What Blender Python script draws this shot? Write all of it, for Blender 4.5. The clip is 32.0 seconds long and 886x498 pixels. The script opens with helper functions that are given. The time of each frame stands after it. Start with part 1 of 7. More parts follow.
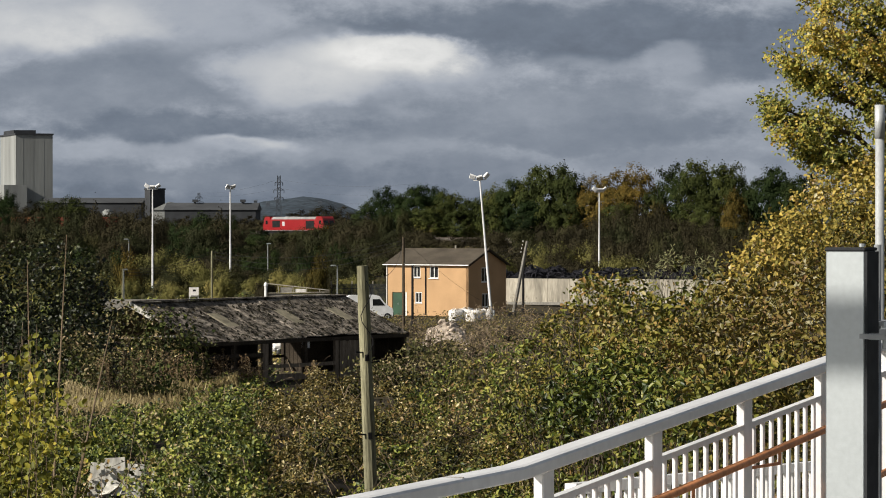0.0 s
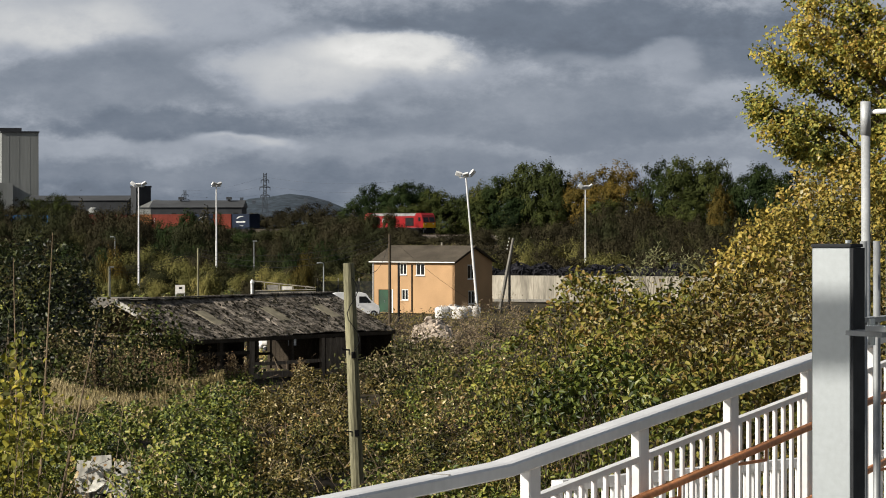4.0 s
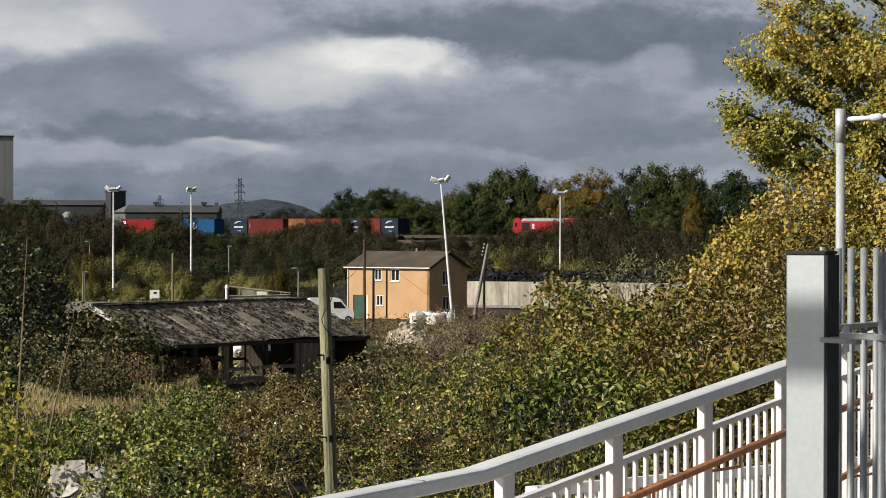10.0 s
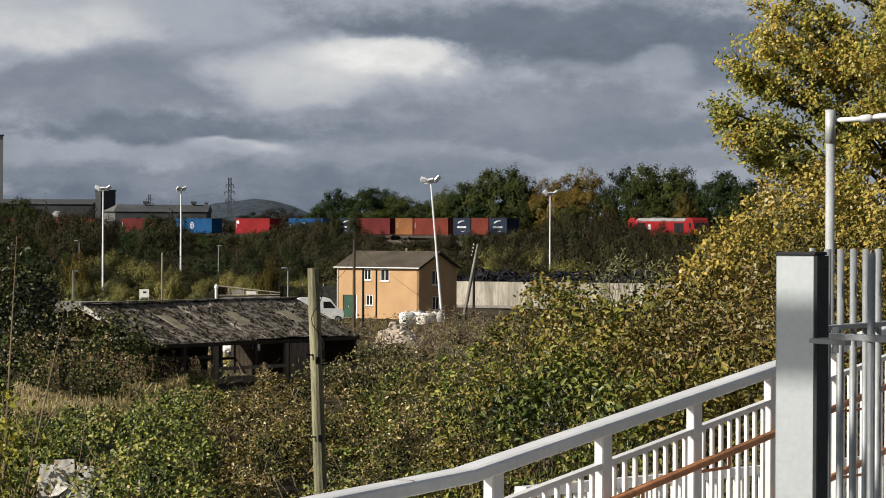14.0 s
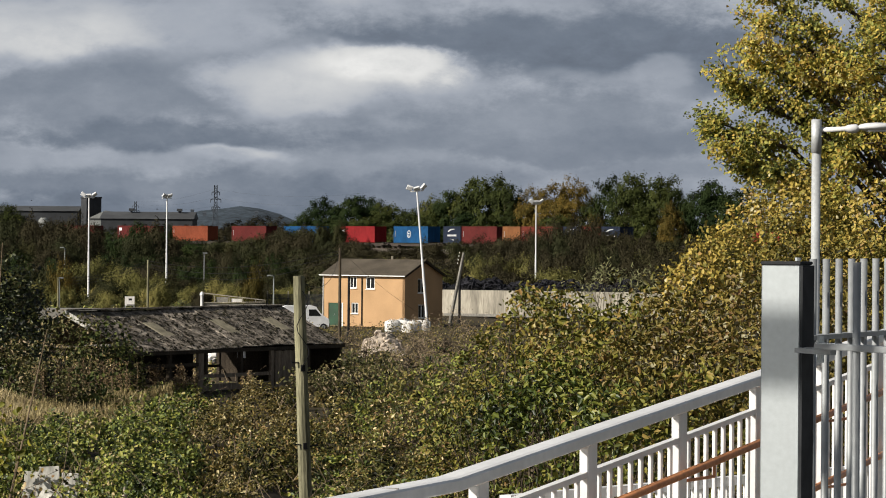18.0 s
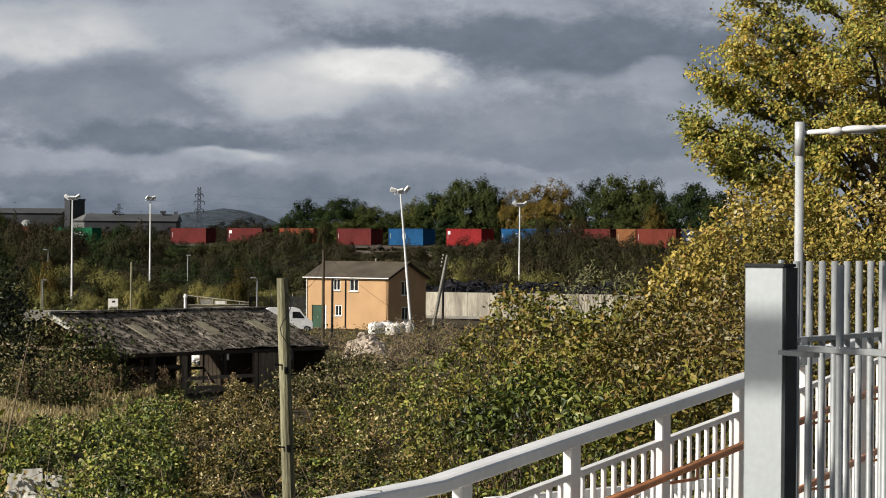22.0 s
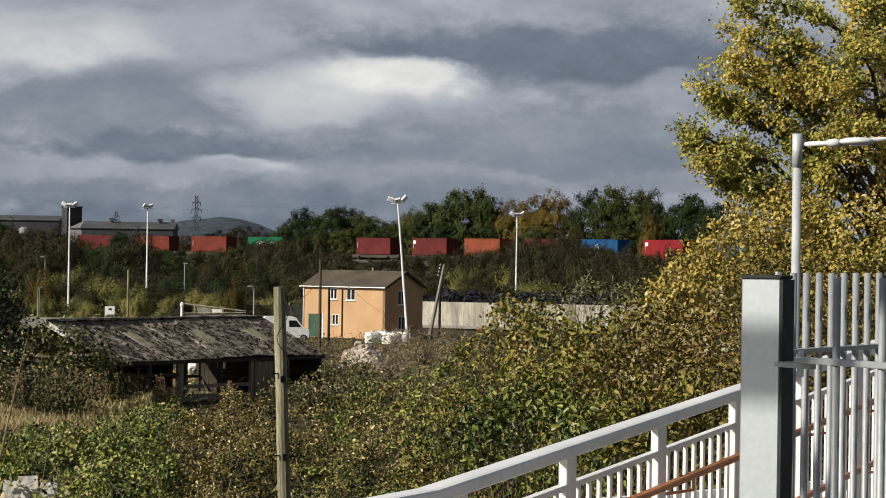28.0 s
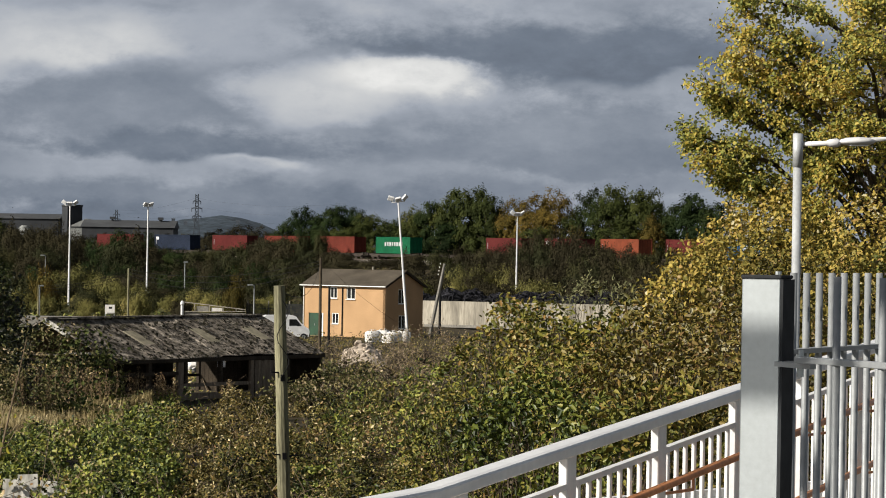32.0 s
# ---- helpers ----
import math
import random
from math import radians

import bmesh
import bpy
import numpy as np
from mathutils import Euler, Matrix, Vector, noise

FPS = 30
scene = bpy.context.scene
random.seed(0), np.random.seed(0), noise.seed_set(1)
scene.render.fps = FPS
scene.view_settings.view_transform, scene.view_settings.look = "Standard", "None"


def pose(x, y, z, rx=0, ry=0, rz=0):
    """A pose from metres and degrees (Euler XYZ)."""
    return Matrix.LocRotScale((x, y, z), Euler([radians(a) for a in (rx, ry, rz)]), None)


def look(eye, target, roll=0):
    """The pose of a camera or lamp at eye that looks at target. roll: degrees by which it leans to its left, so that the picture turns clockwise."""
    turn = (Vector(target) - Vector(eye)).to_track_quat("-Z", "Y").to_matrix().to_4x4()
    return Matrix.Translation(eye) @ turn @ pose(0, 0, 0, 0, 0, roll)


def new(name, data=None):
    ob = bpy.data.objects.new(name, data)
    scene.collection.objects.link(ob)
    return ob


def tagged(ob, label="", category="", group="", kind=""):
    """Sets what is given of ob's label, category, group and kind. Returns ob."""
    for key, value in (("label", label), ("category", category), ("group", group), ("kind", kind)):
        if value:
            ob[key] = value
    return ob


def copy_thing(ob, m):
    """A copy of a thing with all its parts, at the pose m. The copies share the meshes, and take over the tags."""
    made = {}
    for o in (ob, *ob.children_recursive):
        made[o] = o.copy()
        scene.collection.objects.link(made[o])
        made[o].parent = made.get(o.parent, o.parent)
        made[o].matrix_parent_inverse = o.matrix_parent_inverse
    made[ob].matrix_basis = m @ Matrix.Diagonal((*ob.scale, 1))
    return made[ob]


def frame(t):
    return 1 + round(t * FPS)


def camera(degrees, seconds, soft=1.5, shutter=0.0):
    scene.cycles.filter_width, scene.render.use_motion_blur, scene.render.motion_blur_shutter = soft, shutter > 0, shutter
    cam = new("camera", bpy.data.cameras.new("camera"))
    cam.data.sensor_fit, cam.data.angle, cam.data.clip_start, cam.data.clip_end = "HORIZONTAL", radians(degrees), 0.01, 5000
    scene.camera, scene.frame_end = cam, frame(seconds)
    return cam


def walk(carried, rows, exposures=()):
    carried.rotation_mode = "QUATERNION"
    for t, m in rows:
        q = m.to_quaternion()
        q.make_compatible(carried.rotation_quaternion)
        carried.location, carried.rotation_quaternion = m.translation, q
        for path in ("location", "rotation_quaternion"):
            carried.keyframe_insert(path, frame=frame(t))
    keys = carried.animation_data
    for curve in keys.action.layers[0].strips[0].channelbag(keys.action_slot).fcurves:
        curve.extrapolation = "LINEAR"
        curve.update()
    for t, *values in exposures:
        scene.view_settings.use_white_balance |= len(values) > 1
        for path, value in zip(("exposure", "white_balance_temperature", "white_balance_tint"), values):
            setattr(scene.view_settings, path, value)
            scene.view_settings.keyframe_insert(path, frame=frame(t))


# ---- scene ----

EYE = Vector((0.0, 0.0, 8.6))
cam = camera(15.398, 32.0, soft=1.0)


def aim(yaw, pitch, lean):
    """The camera's pose: degrees to the right, upwards, and of lean."""
    return Matrix.Translation(EYE) @ pose(0, 0, 0, 0, 0, -yaw) @ pose(0, 0, 0, 90 + pitch) @ pose(0, 0, 0, 0, 0, lean)


walk(cam, [(t, aim(a, b, c)) for t, a, b, c in (
        (0, 0.000, -0.385, -0.000),
        (0.5, 0.029, -0.398, -0.033),
        (1, 0.071, -0.392, 0.038),
        (1.5, 0.136, -0.384, 0.031),
        (2, 0.193, -0.388, 0.009),
        (2.5, 0.223, -0.392, -0.008),
        (3, 0.230, -0.413, -0.041),
        (3.5, 0.224, -0.437, -0.076),
        (5.5, 0.333, -0.380, -0.060),
        (6, 0.374, -0.343, -0.028),
        (6.5, 0.416, -0.318, -0.038),
        (7, 0.463, -0.305, -0.018),
        (7.5, 0.506, -0.299, 0.002),
        (8, 0.555, -0.292, 0.056),
        (8.5, 0.597, -0.284, 0.039),
        (9, 0.632, -0.289, 0.096),
        (9.5, 0.661, -0.304, 0.099),
        (10, 0.681, -0.334, 0.109),
        (10.5, 0.706, -0.349, 0.103),
        (11, 0.736, -0.361, 0.145),
        (11.5, 0.775, -0.359, 0.184),
        (12, 0.823, -0.347, 0.209),
        (12.5, 0.859, -0.335, 0.242),
        (13, 0.878, -0.343, 0.179),
        (13.5, 0.875, -0.346, 0.219),
        (14, 0.860, -0.333, 0.237),
        (14.5, 0.845, -0.298, 0.278),
        (16.5, 1.001, -0.185, 0.370),
        (17, 1.043, -0.191, 0.375),
        (17.5, 1.083, -0.192, 0.386),
        (18, 1.107, -0.187, 0.450),
        (18.5, 1.132, -0.158, 0.516),
        (19, 1.173, -0.111, 0.530),
        (19.5, 1.206, -0.087, 0.530),
        (20, 1.235, -0.079, 0.539),
        (20.5, 1.268, -0.093, 0.492),
        (21, 1.310, -0.127, 0.457),
        (21.5, 1.354, -0.150, 0.446),
        (22, 1.394, -0.145, 0.474),
        (22.5, 1.413, -0.128, 0.488),
        (23, 1.418, -0.099, 0.524),
        (23.5, 1.419, -0.080, 0.571),
        (24, 1.418, -0.069, 0.618),
        (24.5, 1.412, -0.065, 0.626),
        (25, 1.412, -0.054, 0.662),
        (25.5, 1.416, -0.025, 0.693),
        (27.5, 1.443, 0.034, 0.795),
        (28, 1.444, 0.024, 0.813),
        (28.5, 1.447, 0.019, 0.790),
        (29, 1.460, 0.027, 0.851),
        (29.5, 1.480, 0.045, 0.906),
        (30, 1.501, 0.053, 0.940),
        (30.5, 1.509, 0.041, 0.950),
        (31, 1.491, 0.023, 0.932),
        (31.5, 1.462, 0.011, 0.931),
        (32, 1.439, 0.009, 0.925))])

# ---- world and sun ----
SUN_TO = Vector((-0.90, -0.43, 0.56)).normalized()
world = bpy.data.worlds.new("sky")
scene.world = world
world.use_nodes = True
wn = world.node_tree
sky = wn.nodes.new("ShaderNodeTexSky")
sky.sky_type = "NISHITA"
sky.sun_disc = False
sky.sun_elevation = math.asin(SUN_TO.z)
sky.sun_rotation = math.atan2(SUN_TO.x, SUN_TO.y)
wn.nodes["Background"].inputs["Strength"].default_value = 0.065
grey = wn.nodes.new("ShaderNodeHueSaturation")
grey.inputs["Saturation"].default_value = 0.45
wn.links.new(sky.outputs["Color"], grey.inputs["Color"])
wn.links.new(grey.outputs["Color"], wn.nodes["Background"].inputs["Color"])
sun = new("sun", bpy.data.lights.new("sun", "SUN"))
sun.data.energy, sun.data.angle, sun.data.color = 6.55, radians(0.6), (1.0, 0.93, 0.82)
sun.matrix_world = look(SUN_TO * 100, (0, 0, 0))
scene.view_settings.exposure = 0.0

# ---- building helpers ----


class Geo:
    """Collects vertices and faces of one mesh."""

    def __init__(self):
        self.v, self.f = [], []

    def add(self, verts, faces, m=None):
        n = len(self.v)
        self.v += [tuple(m @ Vector(p)) if m else tuple(p) for p in verts]
        self.f += [tuple(i + n for i in f) for f in faces]
        return self

    def box(self, c, s, m=None, ch=0.0):
        """A box of size s about c; ch chamfers its upright edges and top."""
        x, y, z = [a / 2 for a in s]
        if ch <= 0:
            vs = [(c[0] + i * x, c[1] + j * y, c[2] + k * z) for k in (-1, 1) for j in (-1, 1) for i in (-1, 1)]
            return self.add(vs, [(0, 2, 3, 1), (4, 5, 7, 6), (0, 1, 5, 4), (2, 6, 7, 3), (0, 4, 6, 2), (1, 3, 7, 5)], m)
        o = []
        for zz, e in ((-z, ch), (-z + ch, 0), (z - ch, 0), (z, ch)):
            a, b = x - e, y - e
            q = ch
            o += [(c[0] + px, c[1] + py, c[2] + zz) for px, py in (
                (a - q, -b), (a, -b + q), (a, b - q), (a - q, b), (-a + q, b), (-a, b - q), (-a, -b + q), (-a + q, -b))]
        fs = [tuple(range(7, -1, -1)), tuple(range(24, 32))]
        for r in range(3):
            fs += [(r * 8 + i, r * 8 + (i + 1) % 8, r * 8 + 8 + (i + 1) % 8, r * 8 + 8 + i) for i in range(8)]
        return self.add(o, fs, m)

    def tube(self, p0, p1, r0, r1=None, n=8, cap=True):
        p0, p1 = Vector(p0), Vector(p1)
        r1 = r0 if r1 is None else r1
        m = (p1 - p0).to_track_quat("Z", "Y").to_matrix()
        vs = []
        for p, r in ((p0, r0), (p1, r1)):
            vs += [p + m @ Vector((r * math.cos(6.2832 * i / n), r * math.sin(6.2832 * i / n), 0)) for i in range(n)]
        fs = [(i, (i + 1) % n, n + (i + 1) % n, n + i) for i in range(n)]
        if cap:
            fs += [tuple(range(n - 1, -1, -1)), tuple(range(n, 2 * n))]
        return self.add(vs, fs)

    def lathe(self, p0, p1, profile, n=10):
        """A round body about the line from p0 to p1: (part of the length, radius) from end to end."""
        p0, p1 = Vector(p0), Vector(p1)
        m = (p1 - p0).to_track_quat("Z", "Y").to_matrix()
        vs, fs = [], [tuple(range(n - 1, -1, -1)), tuple(range((len(profile) - 1) * n, len(profile) * n))]
        for f, r in profile:
            c = p0.lerp(p1, f)
            vs += [c + m @ Vector((r * math.cos(6.2832 * i / n), r * math.sin(6.2832 * i / n), 0)) for i in range(n)]
        for k in range(len(profile) - 1):
            fs += [(k * n + i, k * n + (i + 1) % n, (k + 1) * n + (i + 1) % n, (k + 1) * n + i) for i in range(n)]
        return self.add(vs, fs)

    def beam(self, p0, p1, w, h, up=(0, 0, 1), ch=0.0):
        """A bar of width w and height h from p0 to p1."""
        p0, p1 = Vector(p0), Vector(p1)
        d = (p1 - p0)
        y = Vector(up).cross(d).normalized()
        z = d.normalized().cross(y)
        m = Matrix((d.normalized(), y, z)).transposed().to_4x4()
        m.translation = (p0 + p1) / 2
        return self.box((0, 0, 0), (d.length, w, h), m, ch)

    def prism(self, outline, axis, length, m=None):
        """Sweeps a closed 2D outline along one axis, from 0 to length."""
        n = len(outline)
        def put(a, b, c):
            return {"x": (c, a, b), "y": (a, c, b), "z": (a, b, c)}[axis]
        vs = [put(a, b, 0) for a, b in outline] + [put(a, b, length) for a, b in outline]
        fs = [(i, (i + 1) % n, n + (i + 1) % n, n + i) for i in range(n)] + [tuple(range(n - 1, -1, -1)), tuple(range(n, 2 * n))]
        return self.add(vs, fs, m)

    def sheet(self, rows):
        """A grid of points, row by row."""
        n, w = len(self.v), len(rows[0])
        for r in rows:
            self.v += [tuple(p) for p in r]
        for j in range(len(rows) - 1):
            for i in range(w - 1):
                a = n + j * w + i
                self.f.append((a, a + 1, a + w + 1, a + w))
        return self

    def mesh(self, name, material, smooth=False, weld=False):
        me = bpy.data.meshes.new(name)
        me.from_pydata(self.v, [], self.f)
        bm = bmesh.new()
        bm.from_mesh(me)
        if weld:
            bmesh.ops.remove_doubles(bm, verts=bm.verts, dist=0.0005)
        bmesh.ops.recalc_face_normals(bm, faces=bm.faces)
        bm.to_mesh(me)
        bm.free()
        if smooth:
            me.shade_smooth()
        me.materials.append(material)
        return me


def part(name, geo, material, parent=None, label="", smooth=False):
    """One mesh object, under a thing or a part of it."""
    me = geo if isinstance(geo, bpy.types.Mesh) else geo.mesh(name, material, smooth)
    ob = new(name, me)
    ob.parent = parent
    if label:
        tagged(ob, label)
    return ob


def thing(name, m, label, category, group="", kind=""):
    ob = new(name)
    ob.matrix_world = m
    ob.empty_display_size = 0.2
    return tagged(ob, label, category, group, kind)


def structure(name, geo, material, label, category, smooth=False):
    return tagged(part(name, geo, material, None, "", smooth), label, category, "", "structure")


# ---- materials ----


def material(name, colour, rough=0.7, metal=0.0, grain=8.0, mix=0.25, stain=0.7, stain_amount=0.3, bump=0.15, coat=0.0, vary=0.0, island=0.0, stretch=(1, 1, 1)):
    """A surface with grain and broader stains; colours are linear. vary: spread from object to object, island: from piece to piece."""
    mt = bpy.data.materials.new(name)
    mt.use_nodes = True
    nt = mt.node_tree
    b = nt.nodes["Principled BSDF"]
    b.inputs["Roughness"].default_value, b.inputs["Metallic"].default_value = rough, metal
    b.inputs["Coat Weight"].default_value = coat
    b.inputs["Specular IOR Level"].default_value = 0.5 if rough < 0.75 else 0.12
    tc = nt.nodes.new("ShaderNodeTexCoord")
    mp = nt.nodes.new("ShaderNodeMapping")
    mp.inputs["Scale"].default_value = stretch
    nt.links.new(tc.outputs["Object"], mp.inputs["Vector"])
    n1 = nt.nodes.new("ShaderNodeTexNoise")
    n1.inputs["Scale"].default_value, n1.inputs["Detail"].default_value = grain, 4
    n2 = nt.nodes.new("ShaderNodeTexNoise")
    n2.inputs["Scale"].default_value, n2.inputs["Detail"].default_value = stain, 5
    for n in (n1, n2):
        nt.links.new(mp.outputs["Vector"], n.inputs["Vector"])
    value = None

    def scaled(socket, low, high):
        r = nt.nodes.new("ShaderNodeMapRange")
        r.inputs["From Min"].default_value, r.inputs["From Max"].default_value = 0.3, 0.7
        r.inputs["To Min"].default_value, r.inputs["To Max"].default_value = low, high
        nt.links.new(socket, r.inputs["Value"])
        return r.outputs["Result"]

    def times(a, c):
        m = nt.nodes.new("ShaderNodeMath")
        m.operation = "MULTIPLY"
        nt.links.new(a, m.inputs[0])
        nt.links.new(c, m.inputs[1])
        return m.outputs[0]

    value = times(scaled(n1.outputs["Fac"], 1 - mix, 1 + mix), scaled(n2.outputs["Fac"], 1 - stain_amount, 1 + stain_amount))
    if vary:
        oi = nt.nodes.new("ShaderNodeObjectInfo")
        r = nt.nodes.new("ShaderNodeMapRange")
        r.inputs["To Min"].default_value, r.inputs["To Max"].default_value = 1 - vary, 1 + vary
        nt.links.new(oi.outputs["Random"], r.inputs["Value"])
        value = times(value, r.outputs["Result"])
    if island:
        gi = nt.nodes.new("ShaderNodeNewGeometry")
        r = nt.nodes.new("ShaderNodeMapRange")
        r.inputs["To Min"].default_value, r.inputs["To Max"].default_value = 1 - island, 1 + island
        nt.links.new(gi.outputs["Random Per Island"], r.inputs["Value"])
        value = times(value, r.outputs["Result"])
    v = nt.nodes.new("ShaderNodeVectorMath")
    v.operation = "SCALE"
    v.inputs[0].default_value = colour[:3]
    nt.links.new(value, v.inputs["Scale"])
    nt.links.new(v.outputs["Vector"], b.inputs["Base Color"])
    if bump:
        bp = nt.nodes.new("ShaderNodeBump")
        bp.inputs["Strength"].default_value, bp.inputs["Distance"].default_value = bump, 0.02
        nt.links.new(n1.outputs["Fac"], bp.inputs["Height"])
        nt.links.new(bp.outputs["Normal"], b.inputs["Normal"])
    return mt


def foliage(name, stops, rough=0.55, shine=0.2, spread=0.6, patch=0.5, through_light=0.1):
    """Leaves: a ramp of colours read by piece and by patches, a little light through them."""
    mt = bpy.data.materials.new(name)
    mt.use_nodes = True
    nt = mt.node_tree
    b = nt.nodes["Principled BSDF"]
    b.inputs["Roughness"].default_value, b.inputs["Specular IOR Level"].default_value = rough, shine
    gi = nt.nodes.new("ShaderNodeNewGeometry")
    tc = nt.nodes.new("ShaderNodeTexCoord")
    no = nt.nodes.new("ShaderNodeTexNoise")
    no.inputs["Scale"].default_value, no.inputs["Detail"].default_value = patch, 3
    nt.links.new(tc.outputs["Object"], no.inputs["Vector"])
    oi = nt.nodes.new("ShaderNodeObjectInfo")
    m1 = nt.nodes.new("ShaderNodeMath")
    m1.operation = "MULTIPLY_ADD"
    m1.inputs[1].default_value, m1.inputs[2].default_value = spread, -spread / 2
    nt.links.new(gi.outputs["Random Per Island"], m1.inputs[0])
    m2 = nt.nodes.new("ShaderNodeMapRange")
    m2.inputs["From Min"].default_value, m2.inputs["From Max"].default_value = 0.3, 0.7
    m2.inputs["To Min"].default_value, m2.inputs["To Max"].default_value = 0.15, 0.85
    nt.links.new(no.outputs["Fac"], m2.inputs["Value"])
    m3 = nt.nodes.new("ShaderNodeMath")
    nt.links.new(m1.outputs[0], m3.inputs[0])
    nt.links.new(m2.outputs["Result"], m3.inputs[1])
    m4 = nt.nodes.new("ShaderNodeMath")
    m4.operation = "MULTIPLY_ADD"
    m4.inputs[1].default_value, m4.inputs[2].default_value = 0.3, -0.15
    nt.links.new(oi.outputs["Random"], m4.inputs[0])
    m5 = nt.nodes.new("ShaderNodeMath")
    nt.links.new(m3.outputs[0], m5.inputs[0])
    nt.links.new(m4.outputs[0], m5.inputs[1])
    ra = nt.nodes.new("ShaderNodeValToRGB")
    el = ra.color_ramp.elements
    while len(el) < len(stops):
        el.new(0.5)
    for e, (p, c) in zip(el, stops):
        e.position, e.color = p, (*c, 1)
    nt.links.new(m5.outputs[0], ra.inputs["Fac"])
    nt.links.new(ra.outputs["Color"], b.inputs["Base Color"])
    tr = nt.nodes.new("ShaderNodeBsdfTranslucent")
    nt.links.new(ra.outputs["Color"], tr.inputs["Color"])
    mx = nt.nodes.new("ShaderNodeMixShader")
    mx.inputs["Fac"].default_value = through_light
    nt.links.new(b.outputs["BSDF"], mx.inputs[1])
    nt.links.new(tr.outputs["BSDF"], mx.inputs[2])
    nt.links.new(mx.outputs["Shader"], nt.nodes["Material Output"].inputs["Surface"])
    return mt


M_GROUND = material("earth_and_rough_grass", (0.045, 0.036, 0.02), 0.95, grain=3, mix=0.5, stain=0.08, stain_amount=0.5, bump=0.6)
# near-black: the shade between bramble leaves is put into this colour
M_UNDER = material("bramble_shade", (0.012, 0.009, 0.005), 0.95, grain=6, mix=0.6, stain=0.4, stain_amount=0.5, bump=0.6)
M_CONCRETE = material("pale_concrete", (0.31, 0.285, 0.235), 0.9, grain=5, mix=0.2, stain=0.7, stain_amount=0.5, bump=0.3, stretch=(1.6, 1.6, 0.25))
# for the unseen landing; paleness set to bounce light onto the railing
M_DECK = material("pale_deck_concrete", (0.38, 0.37, 0.35), 0.9, grain=6, mix=0.2, stain=0.5, stain_amount=0.25, bump=0.3)
M_DARKCONC = material("grey_concrete", (0.2, 0.19, 0.17), 0.9, grain=6, mix=0.25, stain=0.5, stain_amount=0.4, bump=0.3)
M_BRICK = material("orange_buff_brick", (0.42, 0.268, 0.145), 0.85, grain=18, mix=0.12, stain=0.5, stain_amount=0.12, bump=0.2)
M_ROOFTILE = material("brown_roof_tiles", (0.075, 0.064, 0.05), 0.85, grain=10, mix=0.25, stain=0.6, stain_amount=0.25, bump=0.3)
M_WHITE = material("white_paint", (0.69, 0.695, 0.7), 0.45, grain=20, mix=0.05, stain=1.5, stain_amount=0.1, bump=0.05)
M_UPVC = material("white_plastic_frame", (0.78, 0.78, 0.76), 0.4, grain=10, mix=0.04, stain=1, stain_amount=0.06, bump=0)
M_GALV = material("galvanised_steel", (0.48, 0.52, 0.54), 0.45, 0.8, grain=60, mix=0.05, stain=3, stain_amount=0.05, bump=0.02)
M_GALVLAMP = material("pale_galvanised_column", (0.43, 0.45, 0.46), 0.5, 0.25, grain=25, mix=0.1, stain=3, stain_amount=0.12, bump=0.04)
M_GALVBAR = material("dull_galvanised_bars", (0.26, 0.275, 0.285), 0.55, 0.3, grain=30, mix=0.12, stain=4, stain_amount=0.1, bump=0.06)
M_GALVDARK = material("dark_grey_cap", (0.032, 0.034, 0.037), 0.9, grain=20, mix=0.2, stain=3, bump=0.1)
M_RUST = material("rust_brown_handrail", (0.46, 0.2, 0.09), 0.5, 0.1, grain=30, mix=0.2, stain=3, stain_amount=0.3, bump=0.1)
M_WOOD = material("weathered_wood_pole", (0.205, 0.195, 0.125), 0.85, grain=14, mix=0.4, stain=1.4, stain_amount=0.5, bump=0.5, stretch=(3, 3, 0.25))
M_DARKWOOD = material("dark_timber", (0.042, 0.033, 0.024), 0.85, grain=12, mix=0.4, stain=1, stain_amount=0.4, bump=0.4)
M_WEATHER = material("weathered_grey_boards", (0.18, 0.145, 0.11), 0.9, grain=9, mix=0.35, stain=1.2, stain_amount=0.35, bump=0.4, stretch=(3, 3, 0.4))
M_ASBESTOS = material("mossy_cement_sheet", (0.19, 0.165, 0.135), 0.95, grain=5.0, mix=0.75, stain=1.6, stain_amount=0.75, bump=0.6, vary=0.25)
M_ROOFLIGHT = material("grimy_rooflight", (0.24, 0.215, 0.15), 0.7, grain=3, mix=0.3, stain=0.8, bump=0.2)
M_TOWER = material("stained_tower_cladding", (0.23, 0.24, 0.235), 0.85, grain=0.6, mix=0.08, stain=0.12, stain_amount=0.18, bump=0.05, stretch=(2, 2, 0.15))
M_SHEDGREY = material("grey_sheet_cladding", (0.042, 0.045, 0.05), 0.9, grain=0.6, mix=0.12, stain=0.1, stain_amount=0.25, bump=0.05)
M_SHEDROOF = material("weathered_sheet_roof", (0.065, 0.068, 0.072), 0.8, grain=0.6, mix=0.12, stain=0.1, stain_amount=0.25, bump=0.05)
# blue-grey distance haze is put into the hill's own colour
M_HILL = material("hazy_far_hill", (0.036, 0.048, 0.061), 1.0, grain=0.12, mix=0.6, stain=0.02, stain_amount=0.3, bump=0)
M_BARK = material("bark", (0.075, 0.06, 0.042), 0.95, grain=10, mix=0.4, stain=1, bump=0.5)
M_BALLAST = material("track_ballast", (0.1, 0.085, 0.07), 0.95, grain=6, mix=0.4, stain=0.3, bump=0.4)
M_STEEL = material("rail_steel", (0.25, 0.2, 0.17), 0.4, 0.7, grain=10, mix=0.2, bump=0.05)
M_LOCORED = material("locomotive_red", (0.23, 0.011, 0.013), 0.35, grain=4, mix=0.06, stain=0.6, stain_amount=0.12, bump=0.02, coat=0.3)
